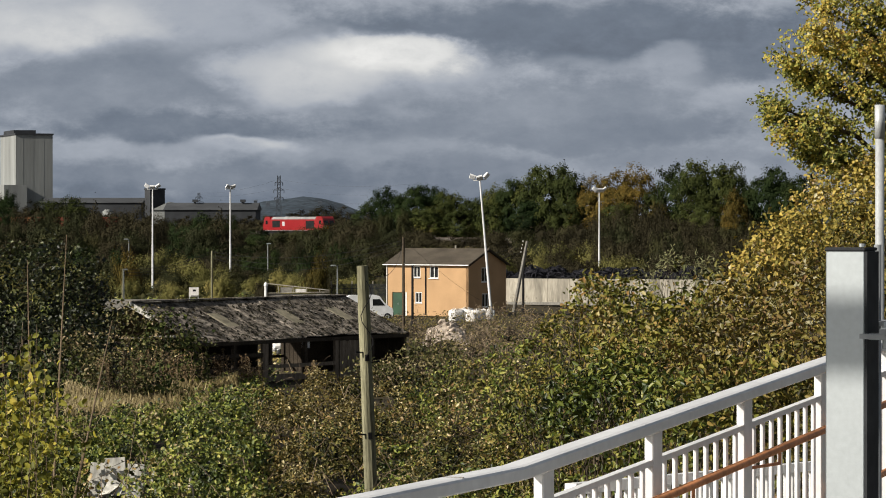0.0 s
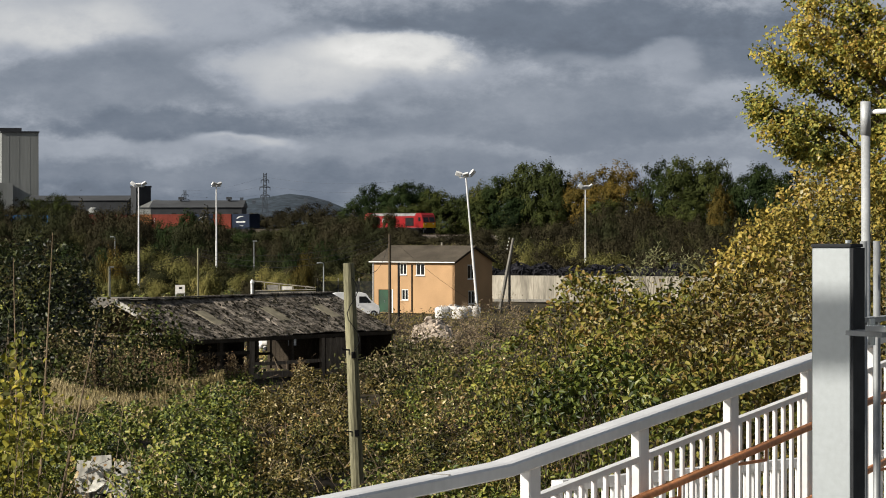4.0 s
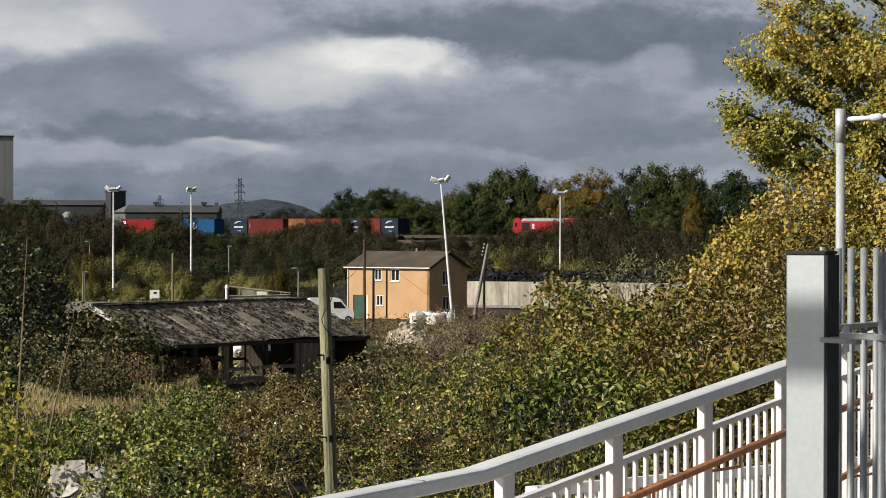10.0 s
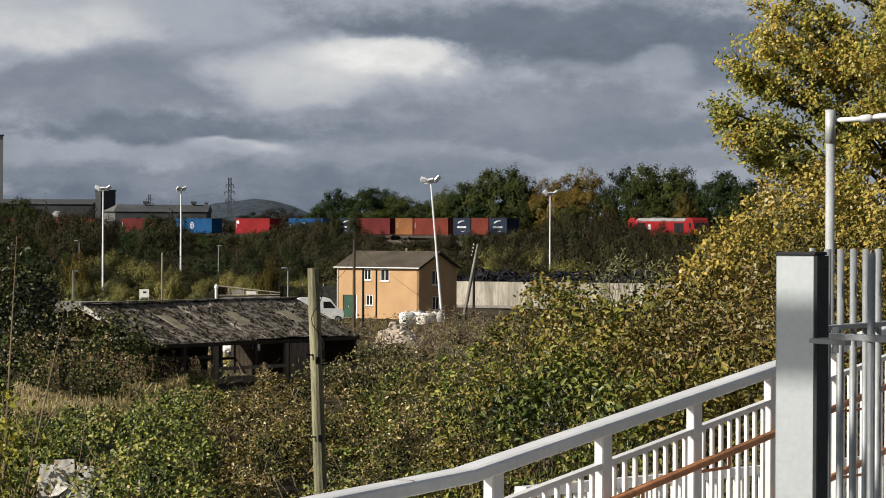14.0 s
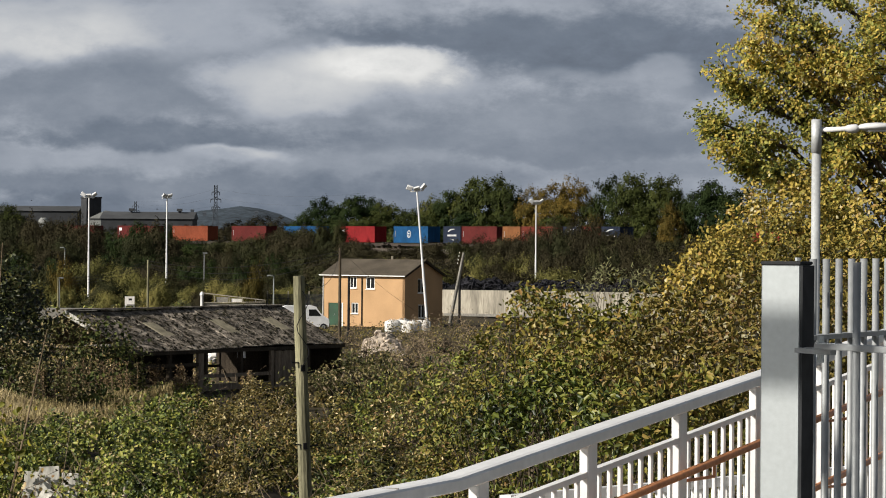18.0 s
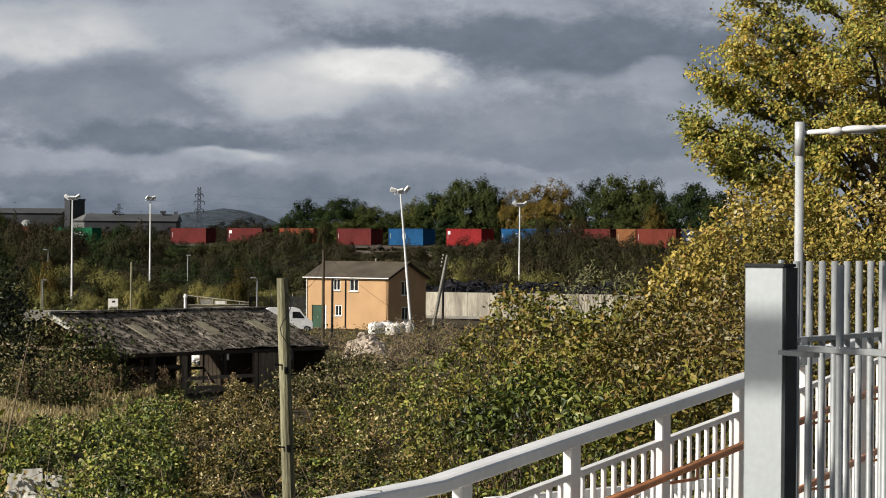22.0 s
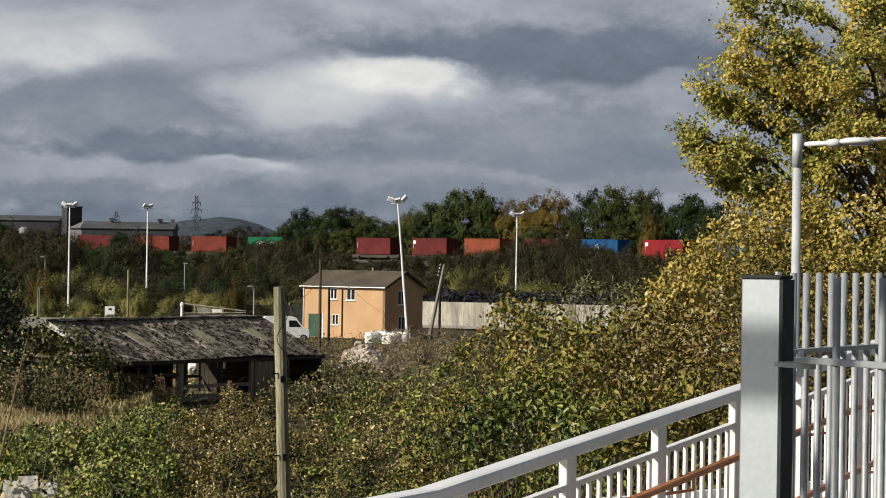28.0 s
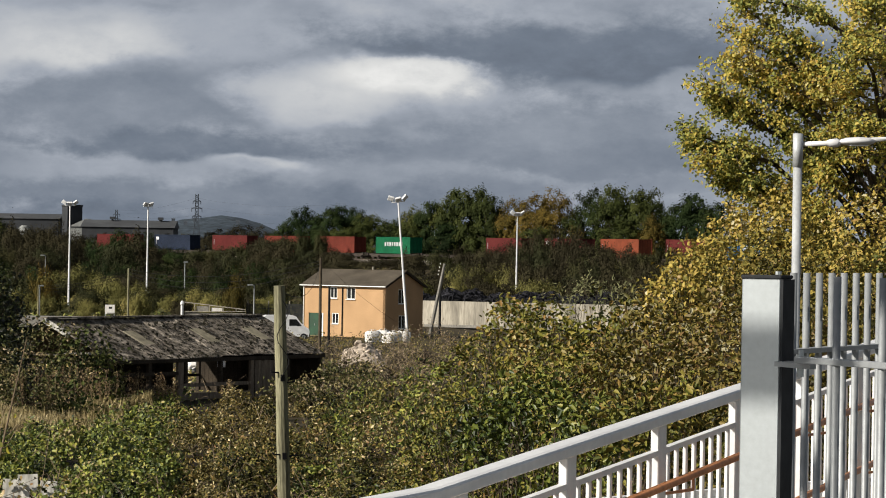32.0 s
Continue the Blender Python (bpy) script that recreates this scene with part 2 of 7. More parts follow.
M_GREYROOF = material("locomotive_roof_grey", (0.2, 0.2, 0.2), 0.7, grain=4, mix=0.2, stain=0.6, bump=0.05)
M_BLACK = material("sooty_black", (0.015, 0.015, 0.016), 0.9, grain=6, mix=0.3, stain=1, bump=0.1)
M_YELLOW = material("warning_yellow", (0.75, 0.4, 0.015), 0.4, grain=5, mix=0.06, stain=1, stain_amount=0.15, bump=0.02)
M_GLASS = material("dark_window_glass", (0.012, 0.014, 0.016), 0.08, grain=2, mix=0.1, bump=0)
M_GREENDOOR = material("green_painted_door", (0.008, 0.045, 0.02), 0.5, grain=10, mix=0.1, stain=1, bump=0.05)
M_PALE = material("white_bag_fabric", (0.68, 0.66, 0.63), 0.8, grain=4, mix=0.12, stain=0.9, stain_amount=0.2, bump=0.4)
M_DIRTY = material("dirty_white_panel", (0.43, 0.42, 0.38), 0.8, grain=7, mix=0.25, stain=2.5, stain_amount=0.4, bump=0.2, stretch=(2, 2, 0.6))
M_PINK = material("pale_rubble", (0.42, 0.355, 0.29), 0.9, grain=4, mix=0.25, stain=0.8, stain_amount=0.3, bump=0.5, island=0.4)
M_LAMPGLASS = material("frosted_lamp_face", (0.8, 0.82, 0.85), 0.25, grain=4, mix=0.03, bump=0)
M_LINEN = material("white_lettering", (0.8, 0.8, 0.8), 0.5, grain=5, mix=0.05, bump=0)
M_MARK = material("worn_white_marking", (0.42, 0.43, 0.44), 0.7, grain=6, mix=0.2, stain=1.5, stain_amount=0.3, bump=0)
M_MOSS = material("dark_moss", (0.03, 0.027, 0.018), 1.0, grain=6, mix=0.4, stain=1, bump=0, island=0.6)
M_LICHEN = material("pale_lichen", (0.26, 0.25, 0.22), 1.0, grain=6, mix=0.3, stain=1, bump=0, island=0.4)
# distance haze painted in as one blue-grey for pylons, lines and hill houses
M_HAZE = material("haze_tinted_blue_grey", (0.06, 0.07, 0.085), 0.9, grain=1, mix=0.1, stain=0.2, bump=0)
M_RUBBER = material("black_tyre_rubber", (0.02, 0.02, 0.025), 0.8, grain=8, mix=0.3, stain=1, bump=0.2, island=0.5)
M_CHASSIS = material("wagon_grey_brown", (0.05, 0.042, 0.036), 0.8, grain=4, mix=0.3, stain=0.8, bump=0.1)

L_BRAMBLE = foliage("bramble_leaves", [(0.0, (0.0089, 0.0097, 0.0028)), (0.33, (0.0734, 0.0789, 0.0189)), (0.55, (0.2043, 0.1871, 0.0474)), (0.75, (0.2502, 0.1856, 0.0592)), (0.9, (0.2159, 0.1206, 0.0513)), (1.0, (0.6848, 0.578, 0.3352))], patch=0.6, spread=0.9)
L_IVY = foliage("ivy_leaves", [(0.0, (0.0045, 0.0077, 0.0021)), (0.44, (0.0594, 0.0851, 0.0162)), (0.72, (0.1954, 0.2214, 0.0385)), (0.92, (0.322, 0.3069, 0.0628)), (1.0, (0.3487, 0.2818, 0.1369))], rough=0.5, shine=0.3, patch=0.8, spread=0.75)
L_SYCAMORE = foliage("sycamore_leaves", [(0.0, (0.0139, 0.0189, 0.0045)), (0.3, (0.0941, 0.1047, 0.0209)), (0.6, (0.1988, 0.1858, 0.0305)), (0.8, (0.2389, 0.1797, 0.0466)), (0.93, (0.2391, 0.1385, 0.0441)), (1.0, (0.3732, 0.3198, 0.1513))], spread=0.8, patch=0.35)
L_GOLD = foliage("golden_leaves", [(0.0, (0.0986, 0.1217, 0.0364)), (0.3, (0.3005, 0.322, 0.0779)), (0.55, (0.4823, 0.4184, 0.0988)), (0.8, (0.6517, 0.4998, 0.1112)), (0.93, (0.4589, 0.2814, 0.0691)), (1.0, (0.7104, 0.6451, 0.2956))], spread=0.8, patch=0.5, through_light=0.4)
L_GOLDB = foliage("bright_gold_leaves", [(0.0, (0.0498, 0.0515, 0.0129)), (0.3, (0.1782, 0.1597, 0.0342)), (0.55, (0.3284, 0.2502, 0.0528)), (0.8, (0.4698, 0.3564, 0.0819)), (0.93, (0.288, 0.1728, 0.0576)), (1.0, (0.4957, 0.452, 0.277))], spread=0.8, patch=0.5, through_light=0.16)
L_DARK = foliage("dark_green_leaves", [(0.0, (0.0059, 0.011, 0.0044)), (0.4, (0.0161, 0.0279, 0.0081)), (0.75, (0.0331, 0.0439, 0.0117)), (1.0, (0.0587, 0.066, 0.0176))], rough=0.8, shine=0.08, patch=0.25, spread=0.12)
L_FAR = foliage("mixed_green_leaves", [(0.0, (0.0113, 0.0132, 0.0068)), (0.4, (0.0289, 0.0318, 0.0131)), (0.7, (0.05, 0.0463, 0.018)), (0.88, (0.0684, 0.0495, 0.0199)), (1.0, (0.1046, 0.0661, 0.025))], rough=0.8, shine=0.08, patch=0.16, spread=0.12)
L_TREE = foliage("far_tree_leaves", [(0.0, (0.012, 0.017, 0.006)), (0.4, (0.036, 0.046, 0.012)), (0.7, (0.066, 0.073, 0.018)), (0.88, (0.092, 0.084, 0.022)), (1.0, (0.13, 0.1, 0.028))], rough=0.8, shine=0.08, spread=0.15, patch=0.9)
L_ORANGE = foliage("orange_autumn_leaves", [(0.0, (0.0298, 0.0289, 0.0085)), (0.4, (0.0765, 0.0595, 0.0136)), (0.7, (0.128, 0.085, 0.017)), (1.0, (0.187, 0.128, 0.0255))], rough=0.8, shine=0.08, spread=0.4, patch=0.2)
L_BROWN = foliage("brown_scrub", [(0.0, (0.0169, 0.0155, 0.0091)), (0.4, (0.0351, 0.0306, 0.0169)), (0.7, (0.0476, 0.0429, 0.0213)), (1.0, (0.0525, 0.0598, 0.0244))], rough=0.85, shine=0.05, patch=0.15, spread=0.1)
L_RUSSET = foliage("russet_leaves", [(0.0, (0.0111, 0.0095, 0.0032)), (0.35, (0.0754, 0.0647, 0.0174)), (0.65, (0.1593, 0.1309, 0.0364)), (0.88, (0.1927, 0.1286, 0.0363)), (1.0, (0.479, 0.4071, 0.2155))], patch=0.8, spread=0.9)
L_OLIVE = foliage("olive_leaves", [(0.0, (0.0478, 0.0483, 0.0187)), (0.4, (0.1258, 0.121, 0.0376)), (0.75, (0.1976, 0.172, 0.0563)), (1.0, (0.287, 0.23, 0.0782))], rough=0.8, shine=0.08, patch=0.3, spread=0.15)
L_EVERGREEN = foliage("dark_glossy_leaves", [(0.0, (0.005, 0.009, 0.002)), (0.4, (0.0347, 0.0545, 0.0079)), (0.75, (0.114, 0.138, 0.0192)), (1.0, (0.24, 0.228, 0.048))], rough=0.45, shine=0.35, spread=0.8, patch=0.5)
L_HAWTHORN = foliage("hawthorn_leaves", [(0.0, (0.0071, 0.0112, 0.0043)), (0.4, (0.0395, 0.0556, 0.016)), (0.75, (0.0953, 0.11, 0.0264)), (1.0, (0.1758, 0.1758, 0.0439))], rough=0.7, shine=0.15, spread=0.6, patch=0.5)
L_BLACKTHORN = foliage("blackish_green_leaves", [(0.0, (0.0033, 0.0053, 0.002)), (0.45, (0.0106, 0.0158, 0.0046)), (0.8, (0.0321, 0.0415, 0.0114)), (1.0, (0.0847, 0.0924, 0.0308))], rough=0.45, shine=0.3, spread=0.8, patch=0.8)
L_OCHRE = foliage("ochre_leaves", [(0.0, (0.0186, 0.018, 0.0048)), (0.3, (0.087, 0.0798, 0.0165)), (0.55, (0.1693, 0.1365, 0.0292)), (0.75, (0.2076, 0.155, 0.0465)), (0.9, (0.1562, 0.091, 0.035)), (1.0, (0.3069, 0.282, 0.168))], spread=0.8, patch=0.5)
L_YELLOWGREEN = foliage("yellow_green_leaves", [(0.0, (0.05, 0.055, 0.01)), (0.4, (0.16, 0.165, 0.025)), (0.7, (0.3, 0.27, 0.035)), (0.9, (0.45, 0.36, 0.05)), (1.0, (0.5, 0.44, 0.16))], spread=0.7, patch=1.2, through_light=0.25)
L_HEDGE = foliage("hedge_leaves", [(0.0, (0.016, 0.0186, 0.0067)), (0.4, (0.0899, 0.0954, 0.0288)), (0.7, (0.177, 0.149, 0.0634)), (0.9, (0.2794, 0.2143, 0.1211)), (1.0, (0.4324, 0.3459, 0.2249))], spread=0.7, patch=0.7)
L_WILLOW = foliage("willow_leaves", [(0.0, (0.052, 0.0585, 0.026)), (0.5, (0.13, 0.137, 0.0585)), (1.0, (0.247, 0.234, 0.117))], rough=0.7, spread=0.6, patch=0.5)
L_SEED = foliage("brown_seed_heads", [(0.0, (0.075, 0.0495, 0.0275)), (0.5, (0.168, 0.119, 0.063)), (1.0, (0.2808, 0.2125, 0.12))], rough=0.8, shine=0.08, spread=0.8, patch=0.8)
L_GRASS = foliage("dry_grass", [(0.0, (0.15, 0.117, 0.0515)), (0.5, (0.337, 0.272, 0.131)), (1.0, (0.468, 0.403, 0.243))], spread=0.8, patch=0.3, shine=0.1)
L_TWIG = foliage("bare_twigs", [(0.0, (0.09, 0.0675, 0.045)), (0.6, (0.21, 0.1575, 0.105)), (1.0, (0.3, 0.24, 0.15))], spread=0.8, patch=0.3, shine=0.1, through_light=0.05)

# ---- leaf shapes ----
QUAD = np.array([(-0.5, 0, 0), (-0.05, -0.27, 0.07), (0.5, 0, -0.02), (-0.05, 0.27, 0.07)])
LEAF = np.array([(-0.5, 0, 0.0), (-0.25, -0.3, 0.07), (0.0, -0.16, 0.03), (0.15, -0.36, 0.08), (0.5, 0, -0.06), (0.15, 0.36, 0.08), (0.0, 0.16, 0.03), (-0.25, 0.3, 0.07)])
# folded leaves, two halves along the rib: base, tip, left edge, right edge
FOLD = np.array([(-0.5, 0.0, 0.0), (0.55, 0.0, -0.22), (-0.22, 0.27, 0.2), (0.2, 0.22, 0.12), (0.2, -0.22, 0.1), (-0.22, -0.27, 0.16)])
MAPLE = np.array([(-0.5, 0.0, 0.0), (0.6, 0.0, -0.3), (-0.3, 0.24, 0.2), (0.16, 0.27, 0.06), (0.2, -0.25, 0.04), (-0.24, -0.26, 0.16)])
OVAL = np.array([(-0.5, 0.0, 0.0), (0.5, 0.0, -0.12), (-0.2, 0.34, 0.16), (0.2, 0.28, 0.1), (0.2, -0.28, 0.1), (-0.2, -0.34, 0.16)])
BLADE = np.array([(-0.5, -0.03, 0), (-0.5, 0.03, 0), (0.1, 0.022, 0.04), (0.5, 0.0, 0.14), (0.1, -0.022, 0.04)])


def leaves(name, rng, at, normal, size, mat, shape=QUAD, along=None):
    """One mesh of many single leaves: places, facing, sizes."""
    n, k = len(at), len(shape)
    nz = normal / np.maximum(np.linalg.norm(normal, axis=1, keepdims=True), 1e-6)
    ref = rng.normal(size=(n, 3)) if along is None else along
    tx = ref - (ref * nz).sum(1, keepdims=True) * nz
    tx /= np.maximum(np.linalg.norm(tx, axis=1, keepdims=True), 1e-6)
    ty = np.cross(nz, tx)
    s = size[:, None, None]
    v = at[:, None, :] + s * (shape[None, :, 0:1] * tx[:, None, :] + shape[None, :, 1:2] * ty[:, None, :] + shape[None, :, 2:3] * nz[:, None, :])
    me = bpy.data.meshes.new(name)
    me.vertices.add(n * k)
    me.vertices.foreach_set("co", v.astype(np.float32).ravel())
    if k == 6:
        # two quads that share the rib
        loops = (np.arange(n, dtype=np.int32)[:, None] * 6 + np.array([0, 1, 3, 2, 1, 0, 5, 4], np.int32)).ravel()
        step = 4
    else:
        loops, step = np.arange(n * k, dtype=np.int32), k
    me.loops.add(len(loops))
    me.loops.foreach_set("vertex_index", loops)
    me.polygons.add(len(loops) // step)
    me.polygons.foreach_set("loop_start", np.arange(0, len(loops), step, dtype=np.int32))
    me.update(calc_edges=True)
    me.materials.append(mat)
    return me


# ---- sky backdrop, ground and far hills ----


def track_y(x):
    return 585 - 1.732 * x - 0.006 * x * x


def cloud_sky():
    """The cloud deck: a far curved sheet with soft cloud forms, glowing by itself."""
    rows = []
    for j in range(9):
        el = -0.02 + 0.06 * j
        rows.append([(4700 * math.sin(radians(a)), 4700 * math.cos(radians(a)), 4700 * el) for a in range(-40, 41, 4)])
    mt = bpy.data.materials.new("cloud_deck")
    mt.use_nodes = True
    nt = mt.node_tree
    nt.nodes.remove(nt.nodes["Principled BSDF"])
    N, K = nt.nodes.new, nt.links.new

    def math_node(op, a, b=None, c=None):
        n = N("ShaderNodeMath")
        n.operation = op
        for s, val in zip(n.inputs, (a, b, c)):
            if val is None:
                continue
            if isinstance(val, (int, float)):
                s.default_value = val
            else:
                K(val, s)
        return n.outputs[0]

    tc = N("ShaderNodeTexCoord")
    sp = N("ShaderNodeSeparateXYZ")
    K(tc.outputs["Object"], sp.inputs[0])
    u = math_node("MULTIPLY", math_node("ARCTAN2", sp.outputs[0], sp.outputs[1]), 5.8)
    v = math_node("MULTIPLY", sp.outputs[2], 5.8 / 4700)
    co = N("ShaderNodeCombineXYZ")
    K(u, co.inputs[0])
    K(math_node("MULTIPLY", v, 1.9), co.inputs[1])

    def fbm(scale, detail, seed, rough=0.55):
        n = N("ShaderNodeTexNoise")
        n.noise_dimensions = "4D"
        n.inputs["W"].default_value = seed
        n.inputs["Scale"].default_value, n.inputs["Detail"].default_value = scale, detail
        n.inputs["Roughness"].default_value = rough
        K(co.outputs[0], n.inputs["Vector"])
        return n

    warp = fbm(4.0, 5, 1.7)
    ws = N("ShaderNodeSeparateColor")
    K(warp.outputs["Color"], ws.inputs[0])
    uu = math_node("MULTIPLY_ADD", math_node("SUBTRACT", ws.outputs[0], 0.5), 0.22, u)
    vv = math_node("MULTIPLY_ADD", math_node("SUBTRACT", ws.outputs[1], 0.5), 0.11, v)
    # broad tone, then soft forms: centre, half size, tone, strength
    big = fbm(2.6, 5, 4.2)
    tone = N("ShaderNodeMapRange")
    tone.inputs["From Min"].default_value, tone.inputs["From Max"].default_value = 0.32, 0.68
    tone.inputs["To Min"].default_value, tone.inputs["To Max"].default_value = 0.19, 0.40
    K(big.outputs["Fac"], tone.inputs["Value"])
    value = tone.outputs["Result"]
    fine = fbm(7, 9, 9.1, 0.66)
    ragged = math_node("MULTIPLY", math_node("SUBTRACT", fine.outputs["Fac"], 0.5), 1.3)
    for cx, cy, rx, ry, shade, strength in CLOUDS:
        dx = math_node("DIVIDE", math_node("SUBTRACT", uu, cx), rx)
        dy = math_node("DIVIDE", math_node("SUBTRACT", vv, cy), ry)
        d = math_node("SQRT", math_node("ADD", math_node("MULTIPLY", dx, dx), math_node("MULTIPLY", dy, dy)))
        d = math_node("ADD", d, ragged)
        fall = N("ShaderNodeMapRange")
        fall.interpolation_type = "SMOOTHSTEP"
        fall.inputs["From Min"].default_value, fall.inputs["From Max"].default_value = 1.0, 0.42
        fall.inputs["To Min"].default_value, fall.inputs["To Max"].default_value = 0.0, strength
        K(d, fall.inputs["Value"])
        mx = N("ShaderNodeMix")
        K(fall.outputs["Result"], mx.inputs["Factor"])
        K(value, mx.inputs["A"])
        mx.inputs["B"].default_value = shade
        value = mx.outputs["Result"]
    fr = N("ShaderNodeMapRange")
    fr.inputs["From Min"].default_value, fr.inputs["From Max"].default_value = 0.25, 0.75
    fr.inputs["To Min"].default_value, fr.inputs["To Max"].default_value = 0.8, 1.2
    K(fine.outputs["Fac"], fr.inputs["Value"])
    value = math_node("MULTIPLY", math_node("MULTIPLY", value, fr.outputs["Result"]), 1.2)
    # towards grey-blue where dark, warm white where bright
    ra = N("ShaderNodeValToRGB")
    el = ra.color_ramp.elements
    el[0].position, el[0].color = 0.0, (0.0, 0.0, 0.0, 1)
    el[1].position, el[1].color = 1.0, (1.0, 0.99, 0.96, 1)
    for p, c in ((0.1, (0.085, 0.1, 0.13)), (0.2, (0.166, 0.198, 0.249)), (0.4, (0.365, 0.398, 0.455)), (0.7, (0.69, 0.695, 0.69))):
        e = el.new(p)
        e.color = (*c, 1)
    K(value, ra.inputs["Fac"])
    em = N("ShaderNodeEmission")
    K(ra.outputs["Color"], em.inputs["Color"])
    K(em.outputs["Emission"], nt.nodes["Material Output"].inputs["Surface"])
    ob = structure("cloud_backdrop", Geo().sheet(rows), mt, "heavy grey cloud deck with one bright white gap", "sky", True)
    ob.location = (0, 0, 8.6)
    return ob


CLOUDS = (
    (-0.664, 0.357, 0.380, 0.080, 0.460, 0.75),
    (-0.654, 0.342, 0.220, 0.050, 0.580, 0.50),
    (-0.354, 0.377, 0.220, 0.060, 0.340, 0.70),
    (0.216, 0.352, 0.560, 0.080, 0.145, 0.85),
    (0.466, 0.312, 0.300, 0.090, 0.150, 0.80),
    (-0.604, 0.237, 0.400, 0.095, 0.195, 0.80),
    (-0.404, 0.292, 0.120, 0.060, 0.240, 0.50),
    (-0.155, 0.287, 0.285, 0.068, 0.470, 0.92),
    (-0.080, 0.300, 0.180, 0.042, 0.700, 0.85),
    (-0.224, 0.262, 0.170, 0.050, 0.500, 0.50),
    (0.310, 0.262, 0.200, 0.055, 0.330, 0.75),
    (0.396, 0.297, 0.090, 0.030, 0.360, 0.60),
    (0.116, 0.170, 0.620, 0.034, 0.190, 0.75),
    (-0.454, 0.182, 0.420, 0.042, 0.150, 0.80),
    (-0.614, 0.130, 0.230, 0.028, 0.300, 0.80),
    (-0.334, 0.140, 0.130, 0.022, 0.440, 0.85),
    (-0.484, 0.127, 0.330, 0.024, 0.310, 0.50),
    (-0.054, 0.132, 0.120, 0.042, 0.270, 0.70),
    (0.296, 0.157, 0.330, 0.026, 0.180, 0.65),
    (0.396, 0.122, 0.260, 0.030, 0.220, 0.75),
    (0.066, 0.107, 0.200, 0.028, 0.190, 0.60),
    (-0.484, 0.084, 0.700, 0.040, 0.185, 0.85),
    (-0.560, 0.020, 0.560, 0.060, 0.150, 0.80),
    (-0.164, 0.072, 0.300, 0.025, 0.220, 0.50),
    (0.200, 0.205, 0.330, 0.090, 0.215, 0.80),
    (-0.200, 0.050, 0.900, 0.050, 0.165, 0.60),
)
backdrop = cloud_sky()


def smooth(a, b, x):
    t = min(1, max(0, (x - a) / (b - a)))
    return t * t * (3 - 2 * t)


def land(x, y):
    """Height of the ground: a yard at 0, the railway embankment, higher land behind it."""
    slope = math.sqrt(1 + (1.732 + 0.012 * x) ** 2)
    off = (y - track_y(max(-320, min(150, x)))) / slope
    if off < 0:
        h = 6.1 * smooth(-18, -3.8, off)
    else:
        h = 6.1 - 2.6 * smooth(4, 40, off)
    if abs(off) > 4.5:
        h += 0.5 * noise.noise(Vector((x * 0.06, y * 0.06, 0))) * smooth(4.5, 9, abs(off))
    near = smooth(60, 20, y) if y > 0 else 1.0
    return h + near * 1.5 * smooth(0, 14, x) if y > -60 else h


def ground():
    xs = sorted({-4000, -2500, -1500, -900, -600, -400, -300, -230} | set(range(-180, 181, 5)) | {230, 300, 400, 600, 900, 1500, 2500, 4000})
    ys = sorted({-600, -300, -120, -60} | set(range(-30, 330, 10)) | set(range(330, 820, 5)) | {850, 900, 1000, 1150, 1400, 1800, 2400, 3200, 4300, 4900})
    return structure("ground", Geo().sheet([[(x, y, land(x, y)) for x in xs] for y in ys]), M_GROUND, "rough earth and grass with a raised railway bank", "ground", True)


ground()


def far_hill():
    rows = []
    for j, (d, f) in enumerate(((3300, 0.0), (3500, 0.55), (3700, 1.0), (3900, 0.7), (4300, 0.0))):
        r = []
        for i in range(61):
            x = -620 + i * 22
            top = 18 + 14 * smooth(-330, -215, x) + 9.5 * smooth(-222, -190, x) * smooth(-95, -128, x) - 6 * smooth(-128, -92, x) - 6 * smooth(-95, -70, x) + 1.6 * math.exp(-((x + 152) / 22.0) ** 2) + 1.2 * math.sin(x * 0.11)
            r.append((x, d, -1 + f * (top + 0.15 * noise.noise(Vector((x * 0.05, d * 0.01, 0))))))
        rows.append(r)
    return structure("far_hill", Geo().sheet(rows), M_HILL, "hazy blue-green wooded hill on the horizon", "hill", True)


far_hill()
for hx, hz in ((-218, 32.5), (-212, 34.0), (-205, 33.0), (-199, 36.0), (-186, 33.5), (-176, 37.0), (-131, 35.0)):
    house = thing("hillside_house", pose(hx, 3480, hz - 3), "tiny pale house on the hazy hillside", "house", "houses on the hill")
    part("wall", Geo().box((0, 0, 1.5), (3.6, 3, 3)), M_HAZE, house)
    part("roof", Geo().prism([(-1.7, 3.0), (1.7, 3.0), (0, 4.2)], "x", 4.0, Matrix.Translation((-2.0, 0, 0.01))), M_HAZE, house)

# ---- far buildings and pylon ----


def box_building(name, m, size, mat, label, roof=None, rise=0.0, category="building"):
    """A plain block with a shallow pitched or flat roof in its own mesh."""
    ob = thing(name, m, label, category)
    w, d, h = size
    part("wall", Geo().box((0, 0, h / 2), (w, d, h)), mat, ob)
    g = Geo()
    if rise:
        g.prism([(-d / 2 - 0.4, h), (d / 2 + 0.4, h), (0, h + rise)], "x", w + 0.8, Matrix.Translation((-w / 2 - 0.4, 0, 0.004)))
    else:
        g.box((0, 0, h + 0.35), (w + 0.8, d + 0.8, 0.7))
    part("roof", g, roof or mat, ob)
    return ob


